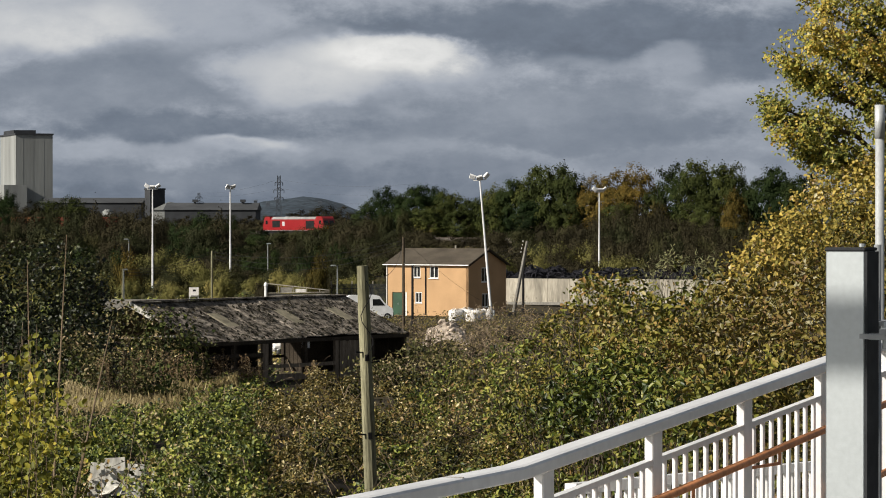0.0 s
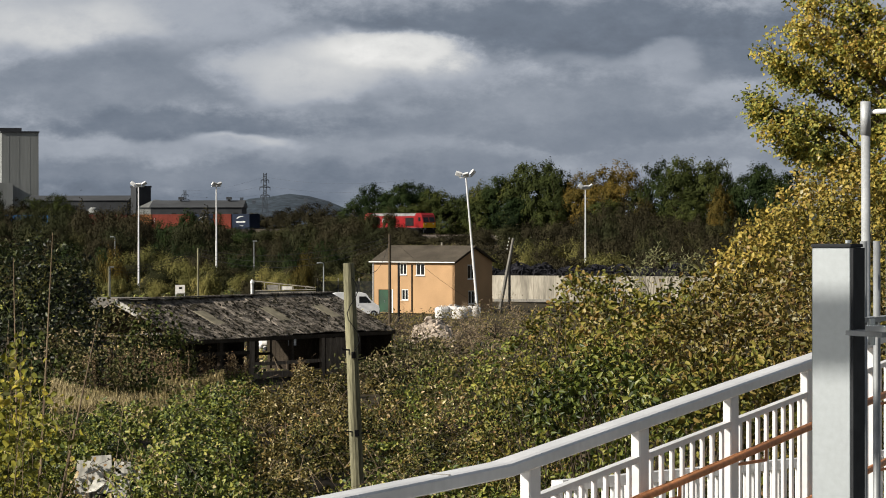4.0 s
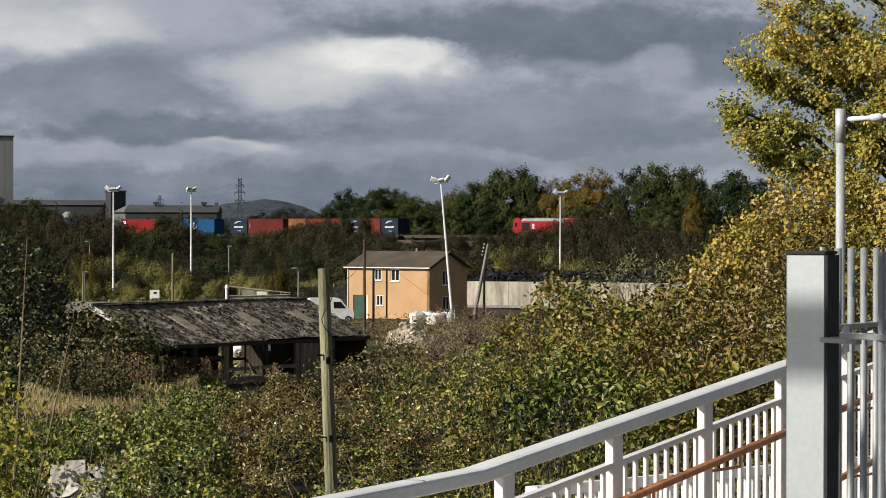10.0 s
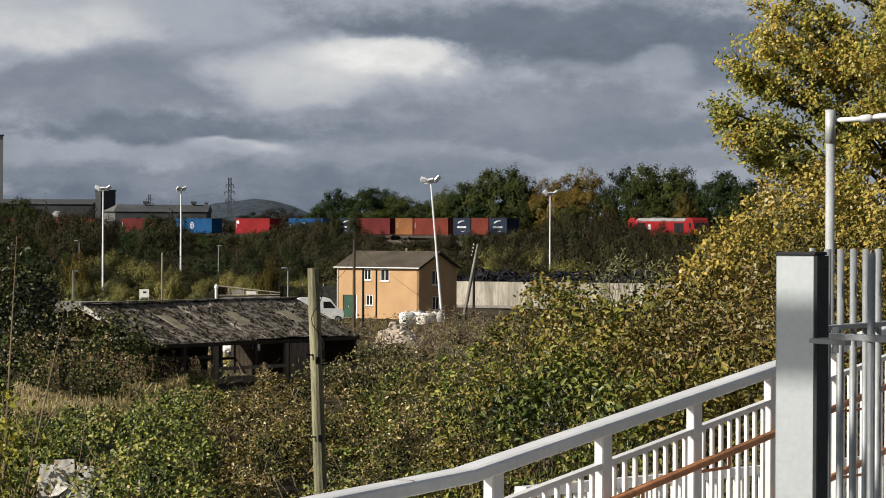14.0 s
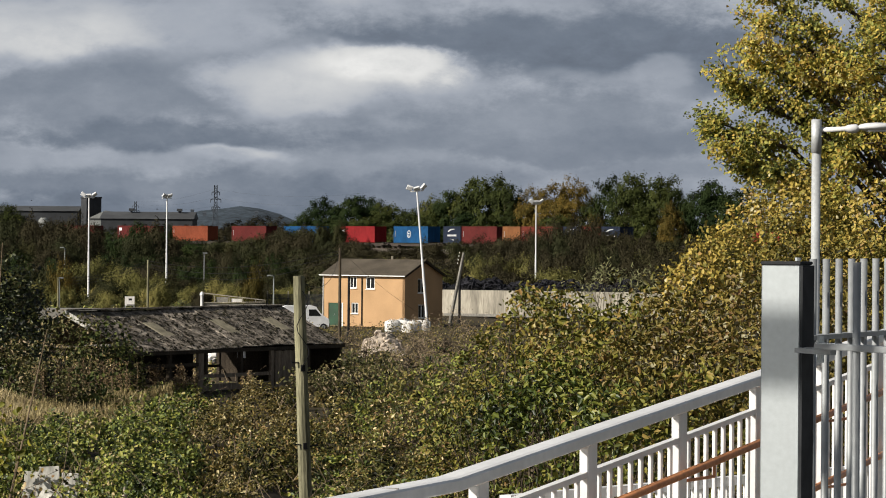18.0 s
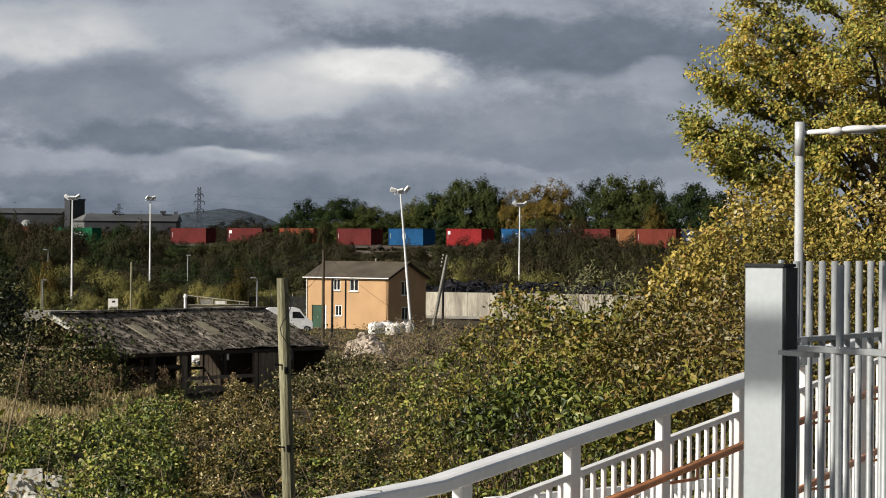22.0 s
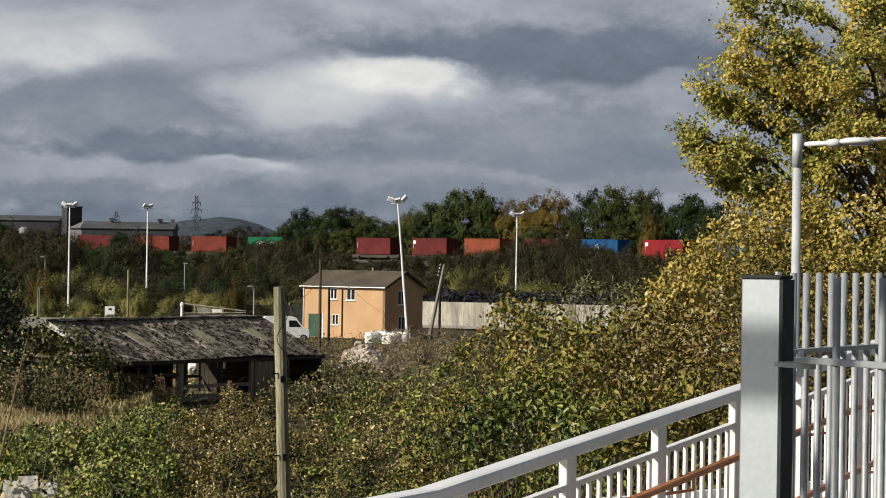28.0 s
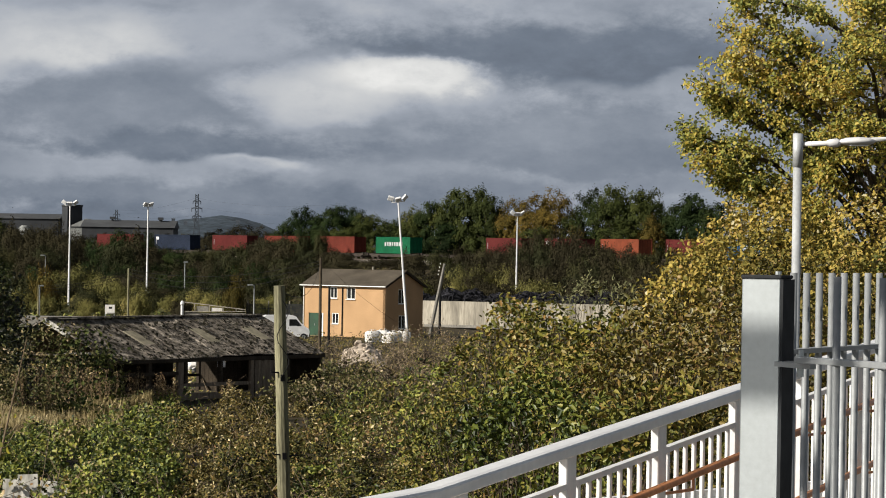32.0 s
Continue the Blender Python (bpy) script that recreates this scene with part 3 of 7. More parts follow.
def grain_tower():
    ob = thing("grain_silo_tower", pose(-130.345, 1000, 0, 0, 0, 18), "tall pale grey concrete grain silo tower with stained walls", "silo")
    w, e, h = 11.4, 26.0, 36.703
    part("wall", Geo().box((w / 2, e / 2, h / 2), (w, e, h)), M_TOWER, ob)
    for i in range(6):
        part("pilaster", Geo().box((-0.01, 2 + i * 4.3, h / 2), (0.03, 0.25, h - 2)), M_TOWER, ob)
    for i in range(3):
        part("pilaster", Geo().box((2.2 + i * 3.2, -0.01, h / 2), (0.25, 0.03, h - 2)), M_TOWER, ob)
    part("parapet", Geo().box((w / 2, e / 2, h + 0.25), (w + 0.5, e + 0.5, 0.5)), M_SHEDGREY, ob, "dark parapet edge")
    part("roof_hut", Geo().box((w / 2 - 1.5, e / 2 + 3, h + 1.1), (w - 4.5, e - 9, 1.2)), M_SHEDGREY, ob)
    part("lower_annex", Geo().box((-1.2, 9, 21.359 / 2), (7, 30, 21.359)), M_TOWER, ob)
    for i in range(3):
        part("window", Geo().box((-4.75, 2.0 + i * 3.2, 20.324), (0.2, 0.9, 1.4)), M_GLASS, ob)
    return ob


grain_tower()
box_building("mill_warehouse", pose(-103.745, 980, 0), (29.569, 30, 16.710 - 1), M_SHEDGREY, "long dark grey mill warehouse with a pale roof edge", M_SHEDROOF, 1.6)
t_hut = thing("lift_tower", pose(-84.414, 960, 0, 0, 0, 25), "square grey lift tower above the warehouse roofs", "tower")
part("wall", Geo().box((0, 0, 19.524 / 2), (4.6, 4.6, 19.524)), M_SHEDGREY, t_hut)
part("parapet", Geo().box((0, 0, 19.524 + 0.15), (4.9, 4.9, 0.5)), M_SHEDGREY, t_hut)
box_building("gabled_store", pose(-77.126, 930, 0, 0, 0, 90), (16, 8.979, 13.410), M_TOWER, "small pale store with a low white gable", M_TOWER, 2.245)
box_building("low_industrial_shed", pose(-63.466, 905, 0), (24.828, 24, 13.255), M_SHEDGREY, "long low industrial shed with a dark grey roof", M_SHEDROOF, 2.017)
for bx, bw in ((345, 4), (430, 5)):
    box_building("roof_vent", pose((bx - 784) * 903 / 5800, 903, 15.117), (bw * 0.13, 1.0, 0.35), M_SHEDGREY, "small roof vent on the long shed", category="vent")
dome = thing("storage_tank", pose(-96.269, 940, 0), "small pale domed storage tank", "tank")
gd = Geo().tube((0, 0, 0), (0, 0, 12.814), 1.6, n=14)
gd.tube((0, 0, 12.814), (0, 0, 13.624), 1.6, 0.7, n=14)
part("tank_wall", gd, M_TOWER, dome, smooth=True)


def pylon(name, x, d, top, wide):
    """A lattice transmission tower: four legs, bracing and three pairs of arms."""
    ob = thing(name, pose(x, d, 0), "grey steel lattice electricity pylon", "pylon")
    g = Geo()
    hw = lambda z: wide * (1 - 0.82 * min(1, z / (top * 0.72))) + 0.35
    lv = [top * k for k in (0, 0.16, 0.3, 0.42, 0.52, 0.61, 0.69, 0.76, 0.84, 0.92)]
    t = top * 0.0055
    for a, b in zip(lv, lv[1:] + [top]):
        for sx in (-1, 1):
            for sy in (-1, 1):
                g.tube((sx * hw(a), sy * hw(a), a), (sx * hw(b), sy * hw(b), b), t, n=4)
        for s in (-1, 1):
            g.tube((-hw(a), s * hw(a), a), (hw(b), s * hw(b), b), t * 0.7, n=3)
            g.tube((hw(a), s * hw(a), a), (-hw(b), s * hw(b), b), t * 0.7, n=3)
    tagged(part("lattice", g, M_HAZE, ob), kind="stuff")
    for k, w in ((0.66, 0.85), (0.78, 1.0), (0.89, 0.75)):
        a = Geo()
        for s in (-1, 1):
            a.tube((0, 0, top * k), (s * wide * 1.2 * w, 0, top * k), t * 0.8, n=3)
            a.tube((0, 0, top * (k + 0.035)), (s * wide * 1.2 * w, 0, top * k), t * 0.8, n=3)
            a.tube((s * wide * 1.15 * w, 0, top * k), (s * wide * 1.15 * w, 0, top * (k - 0.045)), t * 0.9, n=4)
        part("cross_arm", a, M_HAZE, ob)
    return ob


pylon("electricity_pylon", -95.164, 1900, 38.410, 2.6)
pylon("electricity_pylon", -223.448, 3000, 40.152, 3.5)
wires = Geo()
for i, (ya, yb) in enumerate(((330, 344), (336, 348), (342, 351))):
    pa, pb, pc = Vector((-95.328, 1900.000, 32.186)), Vector((-223.448, 3000.000, 38.083)), Vector((-6.207, 1500.000, 25.152))
    for a, b, da, db in ((pa, pb, 4 - 5 * i, 2 - 2 * i), (pa, pc, 4 - 5 * i, 4 - 4 * i)):
        prev = None
        for k in range(9):
            f = k / 8
            p = a.lerp(b, f) + Vector((0, 0, da * (1 - f) + db * f - 12 * f * (1 - f)))
            if prev:
                wires.tube(prev, p, 0.035, n=3, cap=False)
            prev = p
tagged(part("power_line", wires, M_HAZE), "thin overhead power lines between the pylons", "wires")

# ---- the yard: house, shed, floodlights, walls ----


def roofed_house():
    L, W, H, R = 10.1, 5.85, 4.98, 6.42
    # the near corner stands at the origin, the long front runs along -x, the gable along +y
    m = pose(2.432, 313.5, 0, 0, 0, -39)
    ob = thing("two_storey_house", m, "two-storey orange brick house with a brown tiled roof", "house")
    t = 0.28

    def wall_with(holes, length, height):
        """Boxes of a wall along x from 0 to -length, outer face at y=0, with openings (x0, x1, z0, z1)."""
        g = Geo()
        xs = sorted({0.0, length} | {a for h in holes for a in h[:2]})
        for a, b in zip(xs, xs[1:]):
            hz = sorted([h for h in holes if h[0] <= a + 1e-6 and h[1] >= b - 1e-6], key=lambda h: h[2])
            z = 0.0
            for h in hz:
                if h[2] > z:
                    g.box((-(a + b) / 2, t / 2, (z + h[2]) / 2), (b - a, t, h[2] - z))
                z = h[3]
            g.box((-(a + b) / 2, t / 2, (z + height) / 2), (b - a, t, height - z))
        return g

    front = [(3.7, 4.8, 3.65, 4.8), (5.95, 6.85, 3.7, 4.8), (5.75, 6.6, 1.25, 2.3), (7.8, 9.5, 0.02, 2.25)]
    part("front_wall", wall_with(front, L, H).mesh("front_wall", M_BRICK, weld=True), M_BRICK, ob)
    side = [(2.0, 3.15, 3.3, 4.7), (2.1, 3.15, 0.9, 2.2)]
    gw = wall_with(side, W, H)
    turn = Matrix.Rotation(-math.pi / 2, 4, "Z")
    g2 = Geo().add(gw.v, gw.f, Matrix.Translation((0.003, 0, 0)) @ Matrix.Rotation(math.pi / 2, 4, "Z") @ Matrix.Scale(-1, 4, (1, 0, 0)))
    g2.prism([(0, H), (W, H), (W / 2, R - 0.12)], "x", -t, None)
    part("gable_wall", g2.mesh("gable_wall", M_BRICK, weld=True), M_BRICK, ob)
    part("rear_wall", Geo().box((-L / 2, W - t / 2, H / 2), (L - 0.6, t, H)), M_BRICK, ob)
    g3 = Geo().box((-L + t / 2, W / 2, H / 2), (t, W - 0.01, H))
    g3.prism([(0, H), (W, H), (W / 2, R - 0.12)], "x", t, Matrix.Translation((-L, 0, 0)))
    part("far_gable_wall", g3, M_BRICK, ob)
    part("upper_floor", Geo().box((-L / 2, W / 2, 2.62), (L - 0.7, W - 0.7, 0.2)), M_DARKWOOD, ob)
    # roof slopes with courses of tiles
    for sgn in (0, 1):
        y0, y1 = (-0.32, W / 2) if sgn == 0 else (W + 0.32, W / 2)
        z0, z1 = H - 0.08, R
        n = 14
        line = []
        for k in range(n):
            f, e = k / n, (k + 1) / n
            line += [(y0 + (y1 - y0) * f, z0 + (z1 - z0) * f + 0.075), (y0 + (y1 - y0) * e, z0 + (z1 - z0) * e + 0.035)]
        line += [(y1, z1 - 0.05), (y0, z0 - 0.02)]
        part("roof_slope", Geo().prism(line, "x", L + 0.6, Matrix.Translation((-L - 0.3, 0, 0))), M_ROOFTILE, ob)
    part("ridge", Geo().beam((0.31, W / 2, R + 0.06), (-L - 0.31, W / 2, R + 0.06), 0.24, 0.1), M_ROOFTILE, ob)
    part("roof_vent", Geo().tube((-3.9, W / 2, R), (-3.9, W / 2, R + 0.4), 0.1, n=8), M_CONCRETE, ob)
    part("gutter", Geo().beam((0.3, -0.36, H - 0.04), (-L - 0.3, -0.36, H - 0.04), 0.1, 0.08), M_UPVC, ob, "white gutter")
    part("soffit", Geo().box((-L / 2, -0.16, H - 0.1), (L + 0.5, 0.3, 0.03)), M_UPVC, ob)
    for s in (0, 1):
        a = (0.3, -0.32, H - 0.1) if s == 0 else (0.3, W + 0.32, H - 0.1)
        part("bargeboard", Geo().beam(a, (0.3, W / 2, R - 0.02), 0.04, 0.2), M_DARKWOOD, ob)

    def window(x0, x1, z0, z1, gable=False, bars=1):
        def put(g):
            if gable:
                return Geo().add(g.v, g.f, Matrix.Rotation(math.pi / 2, 4, "Z") @ Matrix.Scale(-1, 4, (1, 0, 0)))
            return g
        g = Geo()
        e = 0.075
        for a, b, c, d in ((x0, x1, z0, z0 + e), (x0, x1, z1 - e, z1), (x0, x0 + e, z0 + e, z1 - e), (x1 - e, x1, z0 + e, z1 - e)):
            g.box((-(a + b) / 2, 0.08, (c + d) / 2), (b - a, 0.09, d - c))
        w = part("window", put(g), M_UPVC, ob)
        xs = [x0 + e] + [x0 + (x1 - x0) * (i + 1) / (bars + 1) for i in range(bars)] + [x1 - e]
        for i in range(bars):
            part("mullion", put(Geo().box((-xs[i + 1], 0.08, (z0 + z1) / 2), (0.07, 0.085, z1 - z0 - 2 * e))), M_UPVC, w)
        for a, b in zip(xs, xs[1:]):
            part("pane", put(Geo().box((-(a + b) / 2, 0.1, (z0 + z1) / 2), (b - a - 0.04, 0.02, z1 - z0 - 2 * e))), M_GLASS, w)
        part("sill", put(Geo().box((-(x0 + x1) / 2, -0.03, z0 - 0.03), (x1 - x0 + 0.1, 0.16, 0.05))), M_UPVC, w)

    window(3.7, 4.8, 3.65, 4.8)
    window(5.95, 6.85, 3.7, 4.8)
    window(5.75, 6.6, 1.25, 2.3)
    window(2.0, 3.15, 3.3, 4.7, True)
    window(2.1, 3.15, 0.9, 2.2, True)
    door = part("door", Geo().box((-8.88, 0.1, 1.12), (1.2, 0.06, 2.2)), M_GREENDOOR, ob, "dark green door")
    # thin dark panel closes the opening and paints its unlit inside
    part("doorway", Geo().box((-8.02, 0.2, 1.12), (0.42, 0.03, 2.2)), M_GLASS, ob, "dark panel standing in for the unlit doorway")
    part("door_jamb", Geo().box((-7.72, -0.01, 1.12), (0.14, 0.05, 2.3)), M_UPVC, ob, "white door jamb")
    part("handle", Geo().tube((-8.8, 0.05, 1.0), (-8.8, 0.05, 1.2), 0.02, n=6), M_GALV, door)
    # downpipes
    for x in (5.25,):
        part("downpipe", Geo().tube((-x, -0.08, 0.1), (-x, -0.08, 4.7), 0.055, n=6), M_BLACK, ob, "black downpipe")
    part("corner_pipe", Geo().tube((-10.12, -0.07, 0.1), (-10.12, -0.07, 4.85), 0.05, n=6), M_UPVC, ob, "white downpipe")
    return ob


roofed_house()


def floodlight(x, d, top, lean=0.0, tilt=0.0, spread=1.0, heads=3, turn=0.0):
    """A slender mast with a cross bar and box lamps."""
    ob = thing("floodlight_mast", pose(x, d, 0, 0, lean, turn), "slender white floodlight mast with angled lamps", "floodlight", "yard floodlights")
    part("base_plate", Geo().box((0, 0, 0.05), (0.5, 0.5, 0.1), None, 0.02), M_DARKCONC, ob)
    part("pole", Geo().lathe((0, 0, 0), (0, 0, top), ((0, 0.13), (0.5, 0.115), (0.505, 0.10), (1, 0.075)), n=10), M_WHITE, ob)
    part("cross_bar", Geo().beam((-0.62 * spread, 0, top), (0.62 * spread, 0, top), 0.1, 0.1), M_WHITE, ob)
    for i in range(heads):
        k = (i - (heads - 1) / 2)
        a = pose(k * 0.66 * spread, -0.12, top + 0.22 + 0.14 * abs(k), -50 + 6 * i, -34 * k * spread + tilt, 0)
        g = Geo().box((0, 0, 0), (0.6, 0.5, 0.2), a, 0.03)
        h = part("lamp_head", g, M_WHITE, ob)
        part("lens", Geo().box((0, 0, -0.103), (0.5, 0.4, 0.012), a), M_LAMPGLASS, h)
        part("bracket", Geo().tube((k * 0.6 * spread, 0, top), (k * 0.66 * spread, -0.1, top + 0.18), 0.03, n=5), M_GALV, ob)
    return ob


floodlight(-34.473, 389, 13.1)
floodlight(-25.251, 389, 13.1, heads=2, turn=30)
floodlight(4.611, 311, 13.1, lean=-4.9, tilt=-10, turn=0)
floodlight(20.022, 420, 13.1, turn=15)


def open_shed():
    """A derelict open-fronted store: posts, rails and a sagging cement-sheet roof."""
    # origin at the near eave's end, x runs along the eave, y towards the ridge
    m = pose(-2.1, 191, 0, 0, 0, math.degrees(math.atan2(-0.83, -0.557)))
    ob = thing("open_shed", m, "derelict open-fronted shed with a mossy grey sheet roof", "shed")
    n, bay = 20, 1.0
    E_, R_, W_ = 2.42, 4.5, 4.55
    for side in (0, 1):
        for row in range(3):
            for i in range(n):
                sag = 0.07 * math.sin(i * 0.31) + 0.025 * math.sin(i * 2.3 + row)
                a, b = row / 3, (row + 1) / 3 + 0.025
                y0 = (-W_ * a, -W_ * b) if side == 0 else (-2 * W_ + W_ * a, -2 * W_ + W_ * b)
                z0 = (E_ + (R_ - E_) * a + sag, E_ + (R_ - E_) * b + sag)
                x0, x1 = i * bay - 0.15, i * bay + bay - 0.11
                g = Geo()
                rows = []
                for yy, zz in zip(y0, z0):
                    rows.append([(x0 + (x1 - x0) * k / 14, yy, zz + 0.035 * (1 if (k // 1) % 2 else -1) + 0.012 * (2 - row)) for k in range(15)])
                g.sheet(rows)
                glazed = side == 0 and row == 1 and i in (3, 8, 14)
                part("roof_sheet", g, M_ROOFLIGHT if glazed else M_ASBESTOS, ob, "dull translucent rooflight sheet" if glazed else "", True)
    # moss and lichen cover on the near slope
    rng = np.random.default_rng(12)
    for nm, mt, q, sz in (("moss", M_MOSS, 1500, 0.27), ("lichen", M_LICHEN, 700, 0.11)):
        f, xx = rng.uniform(0, 1, q), rng.uniform(-0.1, n * bay - 0.2, q)
        at = np.stack([xx, -W_ * f, E_ + (R_ - E_) * f + 0.07 * np.sin(np.floor(xx) * 0.31) + 0.06], 1)
        keep = ~(np.isin(np.floor(xx), (3, 8, 14)) & (f > 0.33) & (f < 0.66)) & ((f < 0.86) | (rng.random(q) < 0.3))
        at, q = at[keep], int(keep.sum())
        up = np.array([0, 0.42, 0.9]) + rng.normal(size=(q, 3)) * 0.25
        tagged(part(nm, leaves(nm, rng, at, up, sz * rng.uniform(0.4, 1.5, q), mt), mt, ob), kind="stuff")
    part("ridge_cap", Geo().beam((-0.2, -W_, R_ + 0.08), (n * bay - 0.1, -W_, R_ + 0.08), 0.4, 0.08), M_ASBESTOS, ob)
    part("eave_board", Geo().beam((-0.2, -0.02, E_ - 0.13), (n * bay - 0.1, -0.02, E_ - 0.13), 0.06, 0.2), M_DARKWOOD, ob)
    part("verge_board", Geo().beam((-0.19, 0, E_ - 0.06), (-0.19, -W_, R_ - 0.06), 0.05, 0.16), M_DARKWOOD, ob)
    part("verge_board", Geo().beam((n * bay - 0.08, -W_ * 0.62, E_ + (R_ - E_) * 0.62 - 0.03), (n * bay - 0.08, -W_, R_ - 0.06), 0.05, 0.3), M_DIRTY, ob, "flaking white verge board")
    for i in range(7):
        x = 0.1 + i * 3.25
        part("post", Geo().box((x, -0.15, (E_ - 0.2) / 2), (0.22, 0.22, E_ - 0.2)), M_DARKWOOD, ob)
        part("rear_post", Geo().box((x, -2 * W_ + 0.2, (E_ - 0.2) / 2), (0.2, 0.2, E_ - 0.2)), M_DARKWOOD, ob)
        part("tie_beam", Geo().beam((x, -0.15, E_ - 0.12), (x, -2 * W_ + 0.2, E_ - 0.12), 0.12, 0.18), M_DARKWOOD, ob)
    for a, b, z in ((7.0, 13.4, 0.92), (13.6, 19.7, 0.85), (13.6, 19.7, 1.6)):
        part("side_rail", Geo().beam((a, -0.03, z), (b, -0.03, z), 0.05, 0.2), M_WEATHER if b < 14 else M_DARKWOOD, ob, "weathered grey side rail" if b < 14 else "")
    part("low_board", Geo().beam((7.0, -0.04, 0.3), (13.4, -0.04, 0.3), 0.05, 0.36), M_WEATHER, ob)
    part("stout_post", Geo().box((13.65, -0.1, 1.1), (0.5, 0.2, 2.2), None, 0.02), M_WEATHER, ob, "stout weathered post")
    part("stout_post", Geo().box((6.95, -0.1, 1.1), (0.32, 0.2, 2.2), None, 0.02), M_WEATHER, ob, "stout weathered post")
    for k in range(8):
        part("board", Geo().box((4.35 + k * 0.31, -0.05, 1.08 + 0.02 * math.sin(k * 2.2)), (0.29, 0.04, 2.16)), M_WEATHER, ob)
    for k in range(28):
        y0 = -0.3 - k * 0.3
        z1 = 2.2 + 0.03 * math.sin(k * 1.7)
        if k in (22, 23):
            part("board", Geo().box((0.15, y0 - 0.14, 0.7), (0.05, 0.28, 1.4)), M_DARKWOOD, ob)
        else:
            part("board", Geo().box((0.15, y0 - 0.14, z1 / 2), (0.05, 0.28, z1)), M_DARKWOOD, ob)
    part("low_wall", Geo().box((2.0, -0.2, 0.4), (3.2, 0.16, 0.8)), M_DARKWOOD, ob)
    # dark boards added at the back to stand in for the bay's shade
    for k in range(22):
        part("rear_board", Geo().box((2.9 + k * 0.3, -2 * W_ + 0.28, 1.1 + 0.03 * math.sin(k * 1.9)), (0.285, 0.04, 2.2)), M_DARKWOOD, ob)
    part("back_rail", Geo().beam((0.3, -2 * W_ + 0.35, 0.9), (19.6, -2 * W_ + 0.35, 0.9), 0.06, 0.16), M_DARKWOOD, ob)
    return ob


open_shed()


def heap(name, m, size, n, piece, mat, label, category, seed):
    """A pile of many irregular lumps on a mound."""
    r = random.Random(seed)
    ob = tagged(thing(name, m, label, category), kind="stuff")
    g = Geo()
    a, b, h = size
    for _ in range(n):
        x, y = r.uniform(-1, 1), r.uniform(-1, 1)
        z = h * max(0, 1 - (x * x + y * y) * 0.7) * r.uniform(0.75, 1.0)
        s = piece * r.uniform(0.5, 1.4)
        mm = pose(x * a, y * b, z, r.uniform(0, 360), r.uniform(0, 360), r.uniform(0, 360))
        g.box((0, 0, 0), (s, s * r.uniform(0.5, 1), s * r.uniform(0.4, 0.9)), mm, s * 0.12)
    part("lumps", g, mat, ob)
    g = Geo()
    rows = [[(a * 1.15 * (i / 6 - 1), b * 1.15 * (j / 4 - 1), max(-0.2, h * 0.9 * (1 - ((i / 6 - 1) ** 2 + (j / 4 - 1) ** 2) * 0.75))) for i in range(13)] for j in range(9)]
    part("core", g.sheet(rows), mat, ob)
    return ob


def yard_wall():
    """A cast concrete bunker wall in panels with posts between."""
    a, b = Vector((*(6.841, 364.000), 0)), Vector((*(33.137, 352.000), 0))
    d = (b - a)
    n = 11
    ob = thing("concrete_bunker_wall", Matrix.Translation(a), "long pale grey cast concrete bunker wall, streaked", "wall")
    for i in range(n):
        p, q = d * (i / n), d * ((i + 1) / n)
        e = d.normalized() * 0.004
        part("panel", Geo().beam(p + e + Vector((0, 0, 1.45)), q - e + Vector((0, 0, 1.45)), 0.35, 2.9, ch=0.02), M_CONCRETE, ob)
    part("footing", Geo().beam(Vector((0, -0.3, 0.15)), d + Vector((0, -0.3, 0.15)), 0.5, 0.3), M_DARKCONC, ob)
    return ob


yard_wall()


def tyre_pile():
    """A long pile of worn black tyres behind the wall."""
    r = random.Random(6)
    x0, x1 = 6.991, 29.247
    ob = tagged(thing("tyre_pile", pose((x0 + x1) / 2, 372, 0), "long pile of worn black tyres behind the concrete wall", "tyres"), kind="stuff")
    g = Geo()
    w = (x1 - x0) / 2
    for i in range(640):
        x = r.uniform(-w, w)
        y = r.uniform(-3.5, 4.5)
        h = 3.6 + 0.25 * math.sin(x * 0.7) + 0.25 * math.sin(x * 2.1) - 0.035 * y * y
        z = h - 0.45 * r.random()
        m = pose(x, y, z, r.uniform(-75, 75), r.uniform(-60, 60), r.uniform(0, 360))
        ro = r.uniform(0.34, 0.5)
        rows = []
        for k in range(5):
            a = 6.2832 * k / 4
            rr, zz = ro - 0.085 + 0.085 * math.cos(a), 0.085 * math.sin(a)
            rows.append([m @ Vector((rr * math.cos(6.2832 * j / 10), rr * math.sin(6.2832 * j / 10), zz)) for j in range(11)])
        g.sheet(rows)
    part("tyres", g, M_RUBBER, ob)
    n = 24
    core = Geo().sheet([[(-w * 1.03 + 2.06 * w * i / n, y, z if 0 < i < n else 0) for i in range(n + 1)] for y, z in ((-4.2, 0), (-3.4, 3.05), (0, 3.2), (4, 2.5), (5, 0))])
    part("core", core, M_BLACK, ob)


tyre_pile()
heap("rubble_heap", pose(0.25, 240.0, 0), (1.5, 1.4, 1.75), 90, 0.4, M_PINK, "pale pinkish rubble heap in the yard", "rubble", 4)


